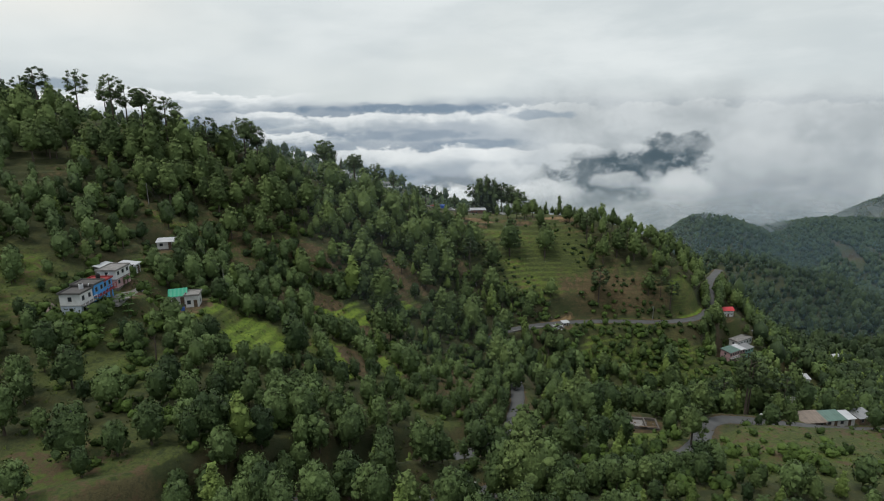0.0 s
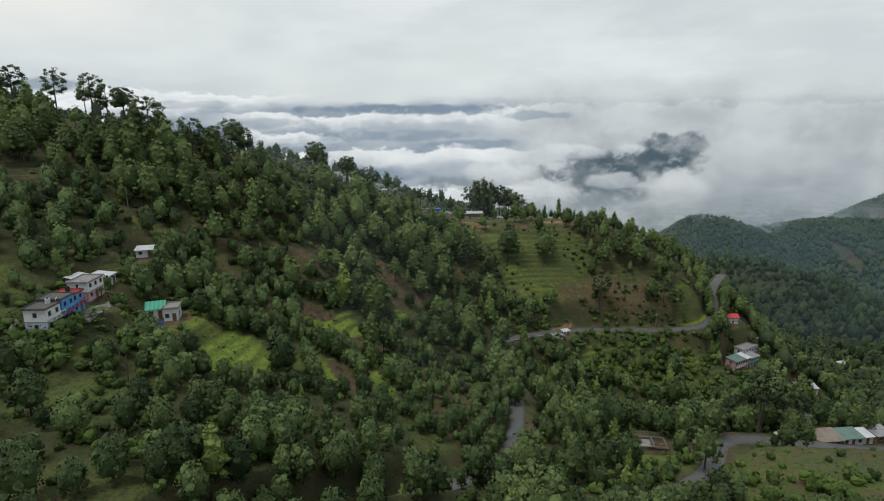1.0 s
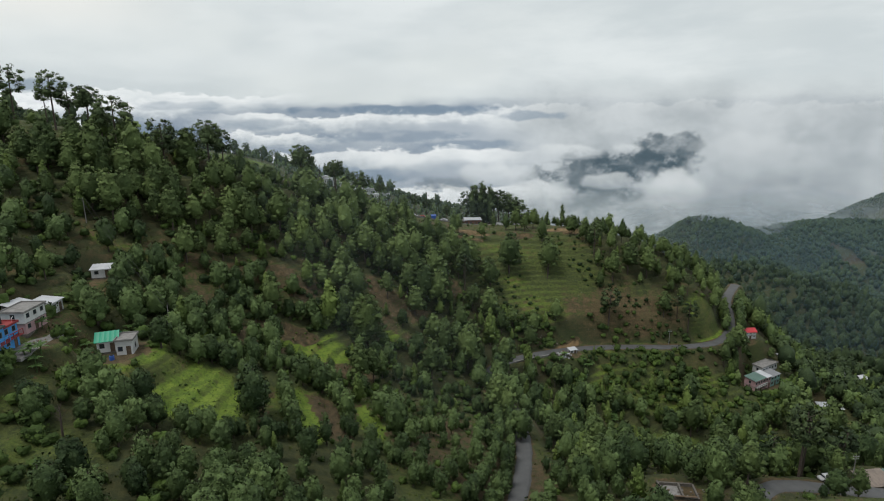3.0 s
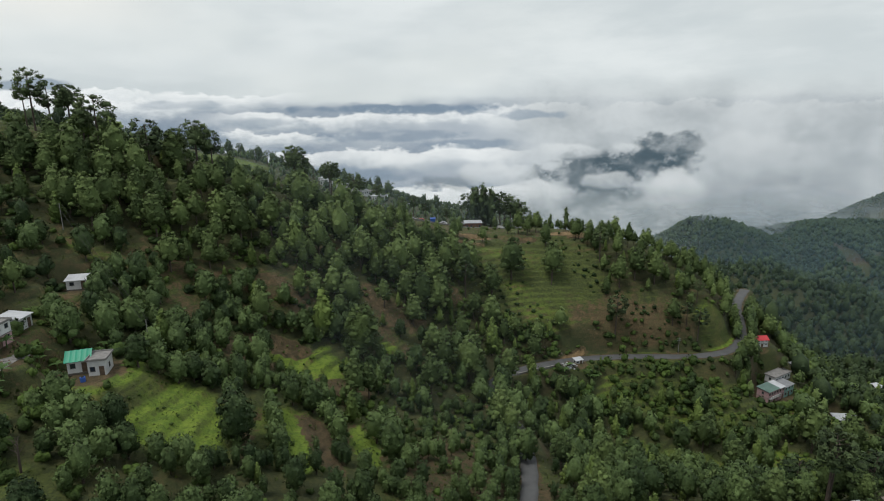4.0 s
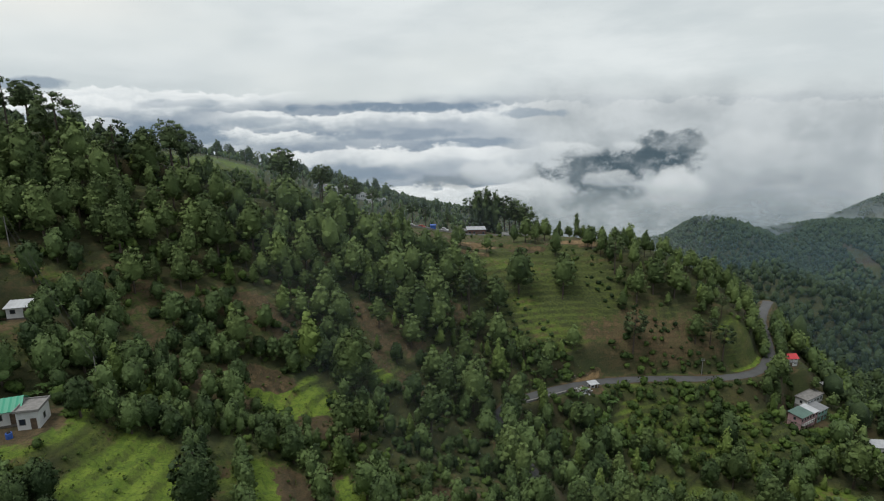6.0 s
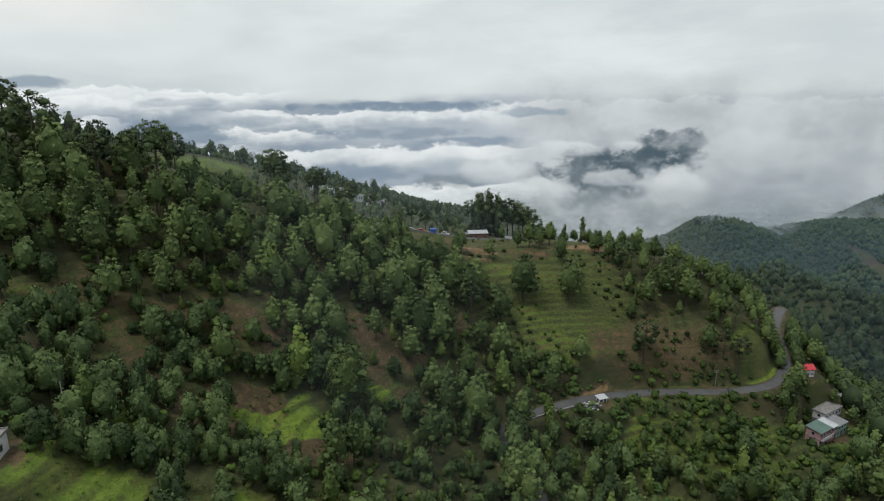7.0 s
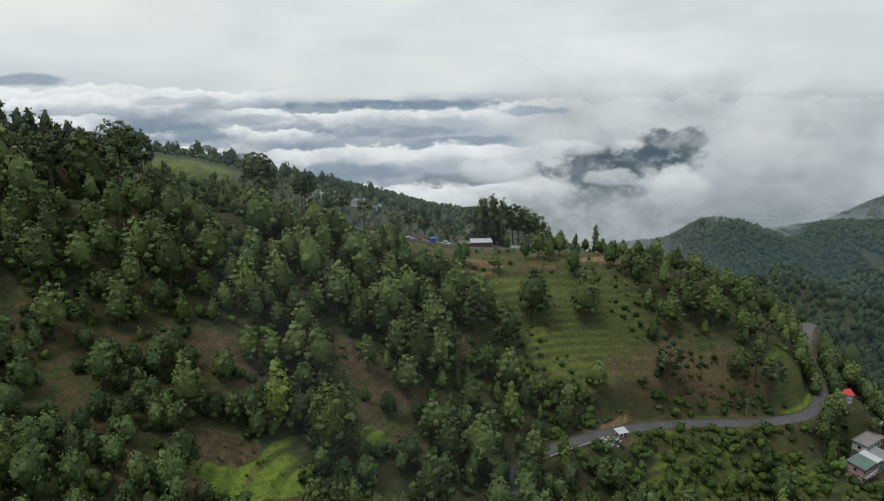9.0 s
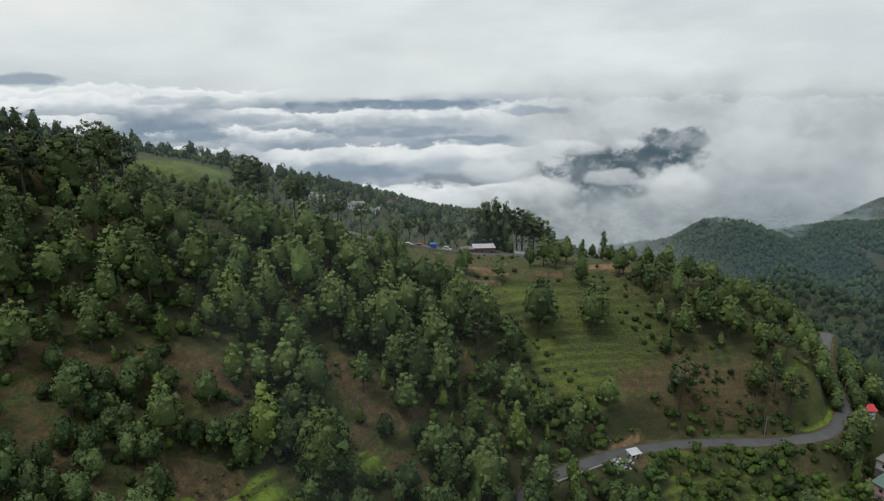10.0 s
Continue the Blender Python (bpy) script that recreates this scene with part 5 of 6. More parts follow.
mist_bank(490, 1130, 720, 1150, -185, -70, 1.0, "wisp of mist drifting over the far hilltop")
mist_bank(150, 1480, 1900, 1420, -420, -70, 1.0, "white cloud behind the far hill")
mist_bank(900, 1750, 1900, 1700, -480, -210, 0.6, "white cloud at the foot of the farthest hill")
mist_bank(-160, 640, 300, 600, -160, 40, 0.5, "thin mist behind the crest")
mist_bank(-300, 1120, 520, 1080, -330, 0, 0.8, "white cloud rising behind the ridge")

# ---- buildings ----
def plain(name, colour, rough=0.8, **more):
    return surface(name, colour, None, rough, **more)


WHITE_WALL = plain("white_lime_wall", (0.74, 0.75, 0.74), spread=0.2)
BLUE_WALL = plain("sky_blue_wall", (0.08, 0.36, 0.78), spread=0.15)
PALE_BLUE_WALL = plain("pale_blue_wall", (0.58, 0.66, 0.74), spread=0.15)
RED_PAINT = plain("dark_red_paint", (0.33, 0.05, 0.05), spread=0.3)
PINK_WALL = plain("pink_wall", (0.56, 0.36, 0.37), spread=0.25)
MINT_WALL = plain("mint_wall", (0.28, 0.50, 0.44), spread=0.25)
CEMENT = plain("grey_cement", (0.30, 0.29, 0.275), scale=0.9, spread=0.4)
SLATE = plain("dark_slate_roof", (0.115, 0.11, 0.105), scale=0.8, spread=0.35)
TIN = plain("pale_tin_sheet", (0.62, 0.64, 0.66), 0.5, scale=0.5, spread=0.22)
GREY_TIN = plain("grey_tin_sheet", (0.30, 0.31, 0.32), 0.55, scale=0.5, spread=0.3)
BROWN_TIN = plain("rusty_brown_sheet", (0.27, 0.22, 0.18), 0.7, scale=0.6, spread=0.35)
GREEN_TIN = plain("green_tin_sheet", (0.02, 0.34, 0.20), 0.45, scale=0.4, spread=0.2)
DULL_GREEN_TIN = plain("faded_green_tin_sheet", (0.13, 0.22, 0.185), 0.55, scale=0.5, spread=0.25)
RED_TIN = plain("red_tin_sheet", (0.62, 0.05, 0.06), 0.45, scale=0.4, spread=0.2)
BRICK = plain("red_brown_brickwork", (0.22, 0.10, 0.065), 0.9, scale=1.5, fine=12.0, spread=0.4)
STONE = plain("grey_dry_stone", (0.17, 0.155, 0.135), 0.95, scale=1.4, spread=0.5)
WOOD = plain("weathered_wood", (0.17, 0.12, 0.08), 0.85, scale=1.2)
GLASS = plain("dark_window_glass", (0.035, 0.045, 0.055), 0.15, spread=0.1)
TARP = plain("blue_tarpaulin", (0.05, 0.14, 0.5), 0.5, spread=0.2)
STEEL = plain("galvanised_steel", (0.42, 0.43, 0.44), 0.45, metal=0.6, spread=0.2)
WIRE = plain("black_cable", (0.03, 0.03, 0.03), 0.6)
RUBBER = plain("black_rubber", (0.02, 0.02, 0.02), 0.8)
CAR_WHITE = plain("white_car_paint", (0.7, 0.7, 0.7), 0.3, spread=0.1)
CAR_RED = plain("red_car_paint", (0.45, 0.05, 0.03), 0.35, spread=0.2)


def wall_box(w, d, h, openings, t=0.22):
    """Four walls with thickness; openings (side, from, to, low, high) are cut through them. Sides: f front, b back, l left, r right."""
    bm = bmesh.new()
    sides = {"f": (w, 0), "b": (w, 1), "l": (d - 2 * t, 2), "r": (d - 2 * t, 3)}
    for key, (length, n) in sides.items():
        cuts = sorted(o[1:] for o in openings if o[0] == key)
        xs = [0.0]
        pieces = []
        at = 0.0
        for a, b, lo, hi in cuts:
            pieces.append((at, a, 0, h))
            if lo > 0:
                pieces.append((a, b, 0, lo))
            if hi < h:
                pieces.append((a, b, hi, h))
            at = b
        pieces.append((at, length, 0, h))
        for a, b, lo, hi in pieces:
            if b - a < 0.01:
                continue
            if n == 0:
                box(bm, -w / 2 + a, -d / 2, lo, -w / 2 + b, -d / 2 + t, hi)
            elif n == 1:
                box(bm, -w / 2 + a, d / 2 - t, lo, -w / 2 + b, d / 2, hi)
            elif n == 2:
                box(bm, -w / 2, -d / 2 + t + a, lo, -w / 2 + t, -d / 2 + t + b, hi)
            else:
                box(bm, w / 2 - t, -d / 2 + t + a, lo, w / 2, -d / 2 + t + b, hi)
    bmesh.ops.remove_doubles(bm, verts=bm.verts, dist=0.002)
    return bm


def fill_opening(ob, w, d, side, a, b, lo, hi, t, door_mat):
    """Frame with a pane, or a door leaf where the opening starts at the floor of a storey."""
    def place(bm, x0, x1, y0, y1, z0, z1):
        if side == "f":
            box(bm, -w / 2 + x0, -d / 2 + y0, z0, -w / 2 + x1, -d / 2 + y1, z1)
        elif side == "b":
            box(bm, -w / 2 + x0, d / 2 - y1, z0, -w / 2 + x1, d / 2 - y0, z1)
        elif side == "l":
            box(bm, -w / 2 + y0, -d / 2 + t + x0, z0, -w / 2 + y1, -d / 2 + t + x1, z1)
        else:
            box(bm, w / 2 - y1, -d / 2 + t + x0, z0, w / 2 - y0, -d / 2 + t + x1, z1)
        return bm
    tall = hi - lo > 1.6
    f = 0.07
    fr = bmesh.new()
    place(fr, a, a + f, -0.02, 0.1, lo, hi)
    place(fr, b - f, b, -0.02, 0.1, lo, hi)
    place(fr, a + f, b - f, -0.02, 0.1, hi - f, hi)
    if not tall:
        place(fr, a + f, b - f, -0.05, 0.1, lo, lo + f)
    win = part("door" if tall else "window", fr, WOOD if tall else CEMENT, ob)
    part("leaf" if tall else "pane", place(bmesh.new(), a + f, b - f, 0.05, 0.08, lo + (0 if tall else f), hi - f), door_mat if tall else GLASS, win)


def sheet_roof(w, d, z_front, z_back, over=0.35, ridge=None, thick=0.07):
    """A ribbed sheet roof in one piece: mono-pitched from front to back, or with a ridge along x at that height."""
    bm = bmesh.new()
    rows = [(-d / 2 - over, z_front), (d / 2 + over, z_back)] if ridge is None else [(-d / 2 - over, z_front), (0, ridge), (d / 2 + over, z_back)]
    n = max(6, int((w + 2 * over) / 0.3))
    tops, unders = [], []
    for y, z in rows:
        line = [(-w / 2 - over + (w + 2 * over) * k / n, y, z + (0.05 if k % 3 == 0 else 0.0)) for k in range(n + 1)]
        tops.append([bm.verts.new(p) for p in line])
        unders.append([bm.verts.new((p[0], p[1], p[2] - thick)) for p in line])
    for r in range(len(rows) - 1):
        for k in range(n):
            bm.faces.new((tops[r][k], tops[r][k + 1], tops[r + 1][k + 1], tops[r + 1][k]))
            bm.faces.new((unders[r + 1][k], unders[r + 1][k + 1], unders[r][k + 1], unders[r][k]))
        for k in (0, n):
            bm.faces.new((tops[r][k], tops[r + 1][k], unders[r + 1][k], unders[r][k]))
    for r in (0, len(rows) - 1):
        for k in range(n):
            bm.faces.new((tops[r][k], unders[r][k], unders[r][k + 1], tops[r][k + 1]))
    bmesh.ops.recalc_face_normals(bm, faces=bm.faces)
    return bm


def gable_ends(w, d, z, ridge, t=0.22):
    bm = bmesh.new()
    for x in (-w / 2, w / 2 - t):
        vs = [bm.verts.new(p) for p in ((x, -d / 2, z), (x, d / 2, z), (x, 0, ridge), (x + t, -d / 2, z), (x + t, d / 2, z), (x + t, 0, ridge))]
        for f in ((0, 1, 2), (5, 4, 3), (0, 2, 5, 3), (2, 1, 4, 5), (1, 0, 3, 4)):
            bm.faces.new([vs[i] for i in f])
    return bm


def house(name, label, x, y, z, turn, w, d, h, walls, roof, roof_kind="flat", storeys=1, front=2, side_windows=1, ridge=1.3, upper=None, door_mat=None, category="house", group=""):
    ob = thing(name, label, category, pose(x, y, z, 0, 0, turn), group)
    t = 0.22
    part("foundation", one_box(-w / 2 - 0.1, -d / 2 - 0.1, -2.2, w / 2 + 0.1, d / 2 + 0.1, 0.0), STONE, ob)
    step = h / storeys
    for s in range(storeys):
        openings = []
        for k in range(front):
            mid = w * (k + 0.5) / front
            if s == 0 and k == front // 2:
                openings.append(("f", mid - 0.45, mid + 0.45, 0.0, 2.0))
            else:
                openings.append(("f", mid - 0.5, mid + 0.5, 0.9, min(2.0, step - 0.3)))
        for k in range(side_windows):
            mid = (d - 2 * t) * (k + 0.5) / side_windows
            openings.append(("l", mid - 0.45, mid + 0.45, 0.9, min(2.0, step - 0.3)))
            openings.append(("r", mid - 0.45, mid + 0.45, 0.9, min(2.0, step - 0.3)))
        mat = walls if s == 0 or upper is None else upper
        bm = wall_box(w, d, step, openings, t)
        bmesh.ops.translate(bm, verts=bm.verts, vec=(0, 0, s * step))
        wall = part("wall", bm, mat, ob)
        for o in openings:
            fill_opening(wall, w, d, o[0], o[1], o[2], o[3] + s * step, o[4] + s * step, t, door_mat or WOOD)
        if s:
            part("floor_slab", one_box(-w / 2 - 0.12, -d / 2 - 0.12, s * step - 0.09, w / 2 + 0.12, d / 2 + 0.12, s * step + 0.07), CEMENT, ob)
    part("interior", one_box(-w / 2 + 0.5, -d / 2 + 0.5, 0.02, w / 2 - 0.5, d / 2 - 0.5, h - 0.1), WOOD, ob)
    if roof_kind == "flat":
        slab = part("roof", one_box(-w / 2 - 0.3, -d / 2 - 0.3, h, w / 2 + 0.3, d / 2 + 0.3, h + 0.16, bevel=0.02), roof, ob)
        rim = bmesh.new()
        for a in ((-w / 2 - 0.3, -d / 2 - 0.3, w / 2 + 0.3, -d / 2 - 0.15), (-w / 2 - 0.3, d / 2 + 0.15, w / 2 + 0.3, d / 2 + 0.3), (-w / 2 - 0.3, -d / 2 - 0.15, -w / 2 - 0.15, d / 2 + 0.15), (w / 2 + 0.15, -d / 2 - 0.15, w / 2 + 0.3, d / 2 + 0.15)):
            box(rim, a[0], a[1], h + 0.16, a[2], a[3], h + 0.42)
        part("parapet", rim, roof, slab)
    elif roof_kind == "gable":
        part("gable", gable_ends(w, d, h, h + ridge), walls, ob)
        part("roof", sheet_roof(w, d, h + 0.02, h + 0.02, 0.4, h + ridge + 0.12), roof, ob)
    else:
        part("roof", sheet_roof(w, d, h + 0.1, h + 0.1 + ridge, 0.35), roof, ob)
        part("back_wall", one_box(-w / 2, d / 2 - t, h, w / 2, d / 2, h + ridge * 0.85), walls, ob)
    return ob


def balcony(ob, w, d, z, mat, rail):
    """A narrow balcony along the front with posts and a rail."""
    b = part("balcony", one_box(-w / 2, -d / 2 - 1.1, z - 0.12, w / 2, -d / 2, z), mat, ob)
    n = max(3, int(w / 1.3))
    for k in range(n + 1):
        x = -w / 2 + 0.06 + (w - 0.12) * k / n
        part("post", one_box(x - 0.05, -d / 2 - 1.08, z, x + 0.05, -d / 2 - 0.98, z + 0.95), rail, b)
    part("rail", one_box(-w / 2, -d / 2 - 1.09, z + 0.95, w / 2, -d / 2 - 0.97, z + 1.05), rail, b)


# the row of houses on the left shoulder; fronts face east
g = "row of painted houses"
h1 = house("white_house", "two-storey pale blue-white house with a flat grey slab roof", -82.6, 126.4, 55.0, 90, 4.8, 4.6, 5.2, PALE_BLUE_WALL, SLATE, "flat", 2, 2, 1, upper=WHITE_WALL, group=g)
balcony(h1, 4.8, 4.6, 2.7, CEMENT, WHITE_WALL)
h2 = house("blue_house", "two-storey bright blue house with a dark slab roof", -82.6, 131.2, 55.3, 90, 4.2, 5.0, 5.4, BLUE_WALL, SLATE, "flat", 2, 2, 1, group=g)
balcony(h2, 4.2, 5.0, 2.8, RED_PAINT, BLUE_WALL)
h3 = house("blue_house", "lower blue house with dark red balcony and roof edge", -82.8, 135.4, 55.6, 90, 4.0, 4.6, 4.6, BLUE_WALL, RED_PAINT, "flat", 2, 2, 1, group=g)
balcony(h3, 4.0, 4.6, 2.4, RED_PAINT, RED_PAINT)
house("pink_house", "pink and white house with a patched slab roof", -83.2, 143.4, 56.6, 90, 6.4, 4.6, 4.4, PINK_WALL, CEMENT, "flat", 2, 3, 1, upper=WHITE_WALL, group=g)
house("tin_roofed_house", "small house with a pale sloping tin roof", -88.2, 149.5, 57.2, 80, 4.6, 4.2, 2.4, CEMENT, TIN, "mono", 1, 2, 1, 0.7, group=g)
house("tin_roofed_house", "small white house with a grey tin roof", -84.2, 152.4, 57.0, 90, 3.8, 4.2, 2.5, WHITE_WALL, TIN, "mono", 1, 2, 1, 0.5, group=g)


def courtyard():
    """The paved yard before the houses, in uneven slabs."""
    rng = np.random.default_rng(41)
    ob = new("courtyard")
    ob.matrix_basis = pose(-77.6, 138.0, 55.4)
    tagged(ob, "grey cement-paved yard beside the row of houses", "courtyard", kind="structure")
    for i in range(3):
        for j in range(8):
            x, y, up = -2.4 + 1.6 * i, -6.4 + 1.6 * j, rng.uniform(0.05, 0.1)
            part("slab", one_box(x - 0.78, y - 0.78, -0.5, x + 0.78, y + 0.78, up), CEMENT, ob)


courtyard()


def water_tank(x, y, z, mat, label):
    """A ribbed plastic roof tank with a lid."""
    ob = thing("water_tank", label, "water tank", pose(x, y, z))
    bm = bmesh.new()
    for k in range(4):
        bmesh.ops.create_cone(bm, cap_ends=True, segments=14, radius1=0.5, radius2=0.47, depth=0.26, matrix=Matrix.Translation((0, 0, 0.13 + 0.26 * k)))
    part("tank", bm, mat, ob)
    part("lid", tube(bmesh.new(), (0, 0, 1.04), (0, 0, 1.2), 0.3, 0.22, 12), RUBBER, ob)


water_tank(-82.2, 128.0, 60.36, TIN, "pale round water tank on the slab roof")
water_tank(-83.0, 136.2, 60.36, RUBBER, "black round water tank on the red roof")


def dish(x, y, z):
    ob = thing("satellite_dish", "small white satellite dish on a roof edge", "satellite dish", pose(x, y, z, 0, 0, 120))
    bm = bmesh.new()
    bmesh.ops.create_cone(bm, cap_ends=False, segments=14, radius1=0.12, radius2=0.42, depth=0.14, matrix=Matrix.Translation((0, -0.1, 0.75)) @ Matrix.Rotation(radians(115), 4, "X"))
    part("reflector", bm, TIN, ob)
    part("mast", tube(bmesh.new(), (0, 0, 0), (0, 0, 0.75), 0.025, 0.025, 6), STEEL, ob)


dish(-81.0, 128.7, 60.36)
dish(-81.2, 137.2, 60.36)

house("hillside_shed", "small white shed with a bright white sloping tin roof", -84.2, 175.2, 58.6, 14, 4.8, 3.4, 2.1, WHITE_WALL, TIN, "mono", 1, 2, 1, 0.6, category="shed")
house("green_roofed_house", "white house with a bright green gabled tin roof", -69.8, 148.2, 50.0, 20, 3.9, 4.2, 2.4, WHITE_WALL, GREEN_TIN, "gable", 1, 2, 1, 1.4)
house("cement_house", "unfinished grey-white cement house with an open flat roof", -65.6, 147.6, 49.5, 12, 3.2, 4.2, 3.2, WHITE_WALL, CEMENT, "flat", 1, 2, 1)
water_tank(-66.6, 143.0, 49.5, TARP, "blue water tank beside the green-roofed house")

house("red_roofed_house", "white house with a bright red gabled tin roof", 135.6, 265.4, 1.6, 4, 5.0, 3.8, 3.0, WHITE_WALL, RED_TIN, "gable", 2, 3, 1, 1.2)
g = "row of houses below the road"
p1 = house("pink_house", "two-storey pink house with a faded green tin roof", 127.6, 242.6, -11.2, 30, 6.6, 4.6, 5.0, PINK_WALL, DULL_GREEN_TIN, "mono", 2, 4, 1, 0.5, group=g)
balcony(p1, 6.6, 4.6, 2.5, CEMENT, WHITE_WALL)
house("pink_house", "narrow pink house with a white tin roof", 132.3, 245.3, -11.2, 30, 3.6, 4.6, 4.8, PINK_WALL, TIN, "mono", 2, 2, 0, 0.5, group=g)
house("mint_house", "low mint-green house with a grey tin roof", 136.6, 247.8, -11.2, 30, 6.2, 4.8, 4.2, MINT_WALL, GREY_TIN, "mono", 2, 3, 0, 0.5, group=g)
house("cement_house", "long cement house with a flat grey roof and pillars", 137.6, 253.6, -10.6, 30, 10.5, 4.2, 5.2, CEMENT, CEMENT, "flat", 2, 5, 1, upper=WHITE_WALL, group=g)
house("white_house", "white house with a pale roof among trees", 159.8, 243.0, -23.0, -8, 8.5, 4.5, 3.4, WHITE_WALL, TIN, "mono", 1, 4, 1, 0.4)
house("cement_shed", "small pale cement shed among the trees below the road", 150, 262, height(150, 262), 10, 4, 3.2, 2.4, CEMENT, GREY_TIN, "mono", 1, 1, 1, 0.3, category="shed")
house("valley_house", "pale house in the wooded valley", 196, 290, height(196, 290), -20, 6, 4, 3, WHITE_WALL, GREY_TIN, "mono", 1, 3, 1, 0.4)
house("valley_house", "small pale house in the wooded valley", 214, 296, height(214, 296), 15, 5, 4, 3, WHITE_WALL, TIN, "mono", 1, 2, 1, 0.4)

g = "sheds by the road bend"
house("roadside_shed", "long low shed with a dusty brown sheet roof", 101.6, 147.4, 12.6, 6, 7.0, 4.6, 2.1, WOOD, BROWN_TIN, "mono", 1, 3, 0, 0.9, category="shed", group=g)
house("roadside_shed", "low shop with a faded green tin roof", 108.4, 148.4, 12.5, 6, 5.6, 4.2, 2.2, WHITE_WALL, DULL_GREEN_TIN, "mono", 1, 3, 0, 0.6, category="shed", group=g)
house("roadside_shed", "small shop with a pale tin roof", 113.0, 149.2, 12.3, 8, 3.2, 3.6, 2.1, WHITE_WALL, TIN, "mono", 1, 1, 0, 0.5, category="shed", group=g)
house("roadside_shed", "dark open shed with a grey roof", 119.2, 151.6, 11.2, 14, 5.2, 4.0, 2.3, WOOD, GREY_TIN, "mono", 1, 2, 0, 0.5, category="shed", group=g)

house("roadside_stall", "small white roadside stall with a pale flat tin roof", 52.0, 235.0, 8.6, 18, 2.7, 2.0, 1.9, WHITE_WALL, TIN, "mono", 1, 2, 1, 0.25, category="stall")
house("ridge_hut", "brick hut with a pale flat roof on the crest", 20.6, 331.0, 39.6, 2, 8.4, 5.6, 3.0, BRICK, TIN, "mono", 1, 4, 1, 0.35)
house("brick_shed", "roofless brick shed built against the hut", 13.8, 330.6, 39.6, 2, 4.4, 5.0, 2.4, BRICK, CEMENT, "flat", 1, 2, 1, category="shed")


def parapet_wall(name, label, line, tall, thick, mat):
    """A masonry wall along a line on the ground, with a coping."""
    ob = thing(name, label, "wall", Matrix.Identity(4))
    body, cope = bmesh.new(), bmesh.new()
    for (x0, y0), (x1, y1) in zip(line, line[1:]):
        for bm, lo, hi, wide in ((body, -0.8, tall, thick), (cope, tall, tall + 0.1, thick * 1.3)):
            dx, dy = x1 - x0, y1 - y0
            s = wide / 2 / math.hypot(dx, dy)
            nx, ny = -dy * s, dx * s
            vs = []
            for x, y in ((x0, y0), (x1, y1)):
                z = height(x, y)
                for sx in (1, -1):
                    vs += [bm.verts.new((x + sx * nx, y + sx * ny, z + lo)), bm.verts.new((x + sx * nx, y + sx * ny, z + hi))]
            for f in ((0, 4, 5, 1), (2, 3, 7, 6), (1, 5, 7, 3), (0, 1, 3, 2), (4, 6, 7, 5)):
                bm.faces.new([vs[i] for i in f])
    part("masonry", body, mat, ob)
    part("coping", cope, CEMENT, ob)


parapet_wall("parapet", "curved white wall along the crest beside the pines", [(33, 330), (37, 328.6), (41, 328.4), (45, 329.6)], 1.0, 0.3, WHITE_WALL)
parapet_wall("parapet", "pale low wall along the crest road", [(-18, 313.6), (-9, 313.2), (0, 314), (8, 317), (14, 322)], 0.7, 0.3, CEMENT)
parapet_wall("parapet", "white parapet of the road in the pine forest", [(-99, 226.5), (-93, 230), (-87, 233.4)], 0.9, 0.35, WHITE_WALL)
parapet_wall("parapet", "broken white parapet of the forest road", [(-74, 241), (-69, 245.5)], 0.9, 0.35, CEMENT)
parapet_wall("retaining_wall", "low stone kerb wall on the outer edge of the road", [(28, 220.0), (36, 225.2), (42, 229.0)], 0.5, 0.4, CEMENT)


def car(x, y, z, turn, paint, label):
    ob = thing("car", label, "car", pose(x, y, z, 0, 0, turn))
    body = one_box(-0.8, -1.9, 0.3, 0.8, 1.9, 0.85, bevel=0.14)
    part("body", body, paint, ob)
    cab = one_box(-0.7, -1.0, 0.85, 0.7, 1.2, 1.42, bevel=0.16)
    c = part("cabin", cab, paint, ob)
    part("windscreen", one_box(-0.62, -1.06, 0.95, 0.62, -0.98, 1.32), GLASS, c)
    part("side_glass", one_box(-0.73, -0.75, 0.95, 0.73, 1.0, 1.3), GLASS, c)
    for sx in (-0.75, 0.75):
        for sy in (-1.2, 1.2):
            w = part("wheel", tube(bmesh.new(), (sx - 0.1, sy, 0.31), (sx + 0.1, sy, 0.31), 0.31, 0.31, 14), RUBBER, ob)
            part("rim", tube(bmesh.new(), (sx - 0.11, sy, 0.31), (sx + 0.11, sy, 0.31), 0.17, 0.17, 10), STEEL, w)


car(-9.5, 316.2, 46.9, 85, CAR_WHITE, "white car parked on the crest road")
car(-5.0, 316.6, 46.2, 88, CAR_RED, "red car parked on the crest road")
car(5.5, 320.4, 43.9, 62, CAR_WHITE, "pale car parked near the hut")
car(88.5, 144.9, 16.75, -84, CAR_WHITE, "white car parked beside the road bend")


def kiosk(x, y, z):
    ob = thing("kiosk", "blue tarpaulin kiosk on the crest road", "kiosk", pose(x, y, z, 0, 0, 5))
    for px in (-1.1, 1.1):
        for py in (-0.8, 0.8):
            part("post", tube(bmesh.new(), (px, py, 0), (px, py, 2.1), 0.05, 0.05, 6), WOOD, ob)
    part("curtain", one_box(-1.15, -0.84, 0.5, 1.15, -0.8, 2.05), TARP, ob)
    part("curtain", one_box(-1.19, -0.8, 0.5, -1.15, 0.8, 2.05), TARP, ob)
    part("roof", sheet_roof(2.4, 1.8, 2.15, 2.3, 0.15), TARP, ob)
    part("counter", one_box(-1.0, -0.7, 0.0, 1.0, -0.3, 0.8), WOOD, ob)


kiosk(0.3, 315.2, height(0.3, 315.2))


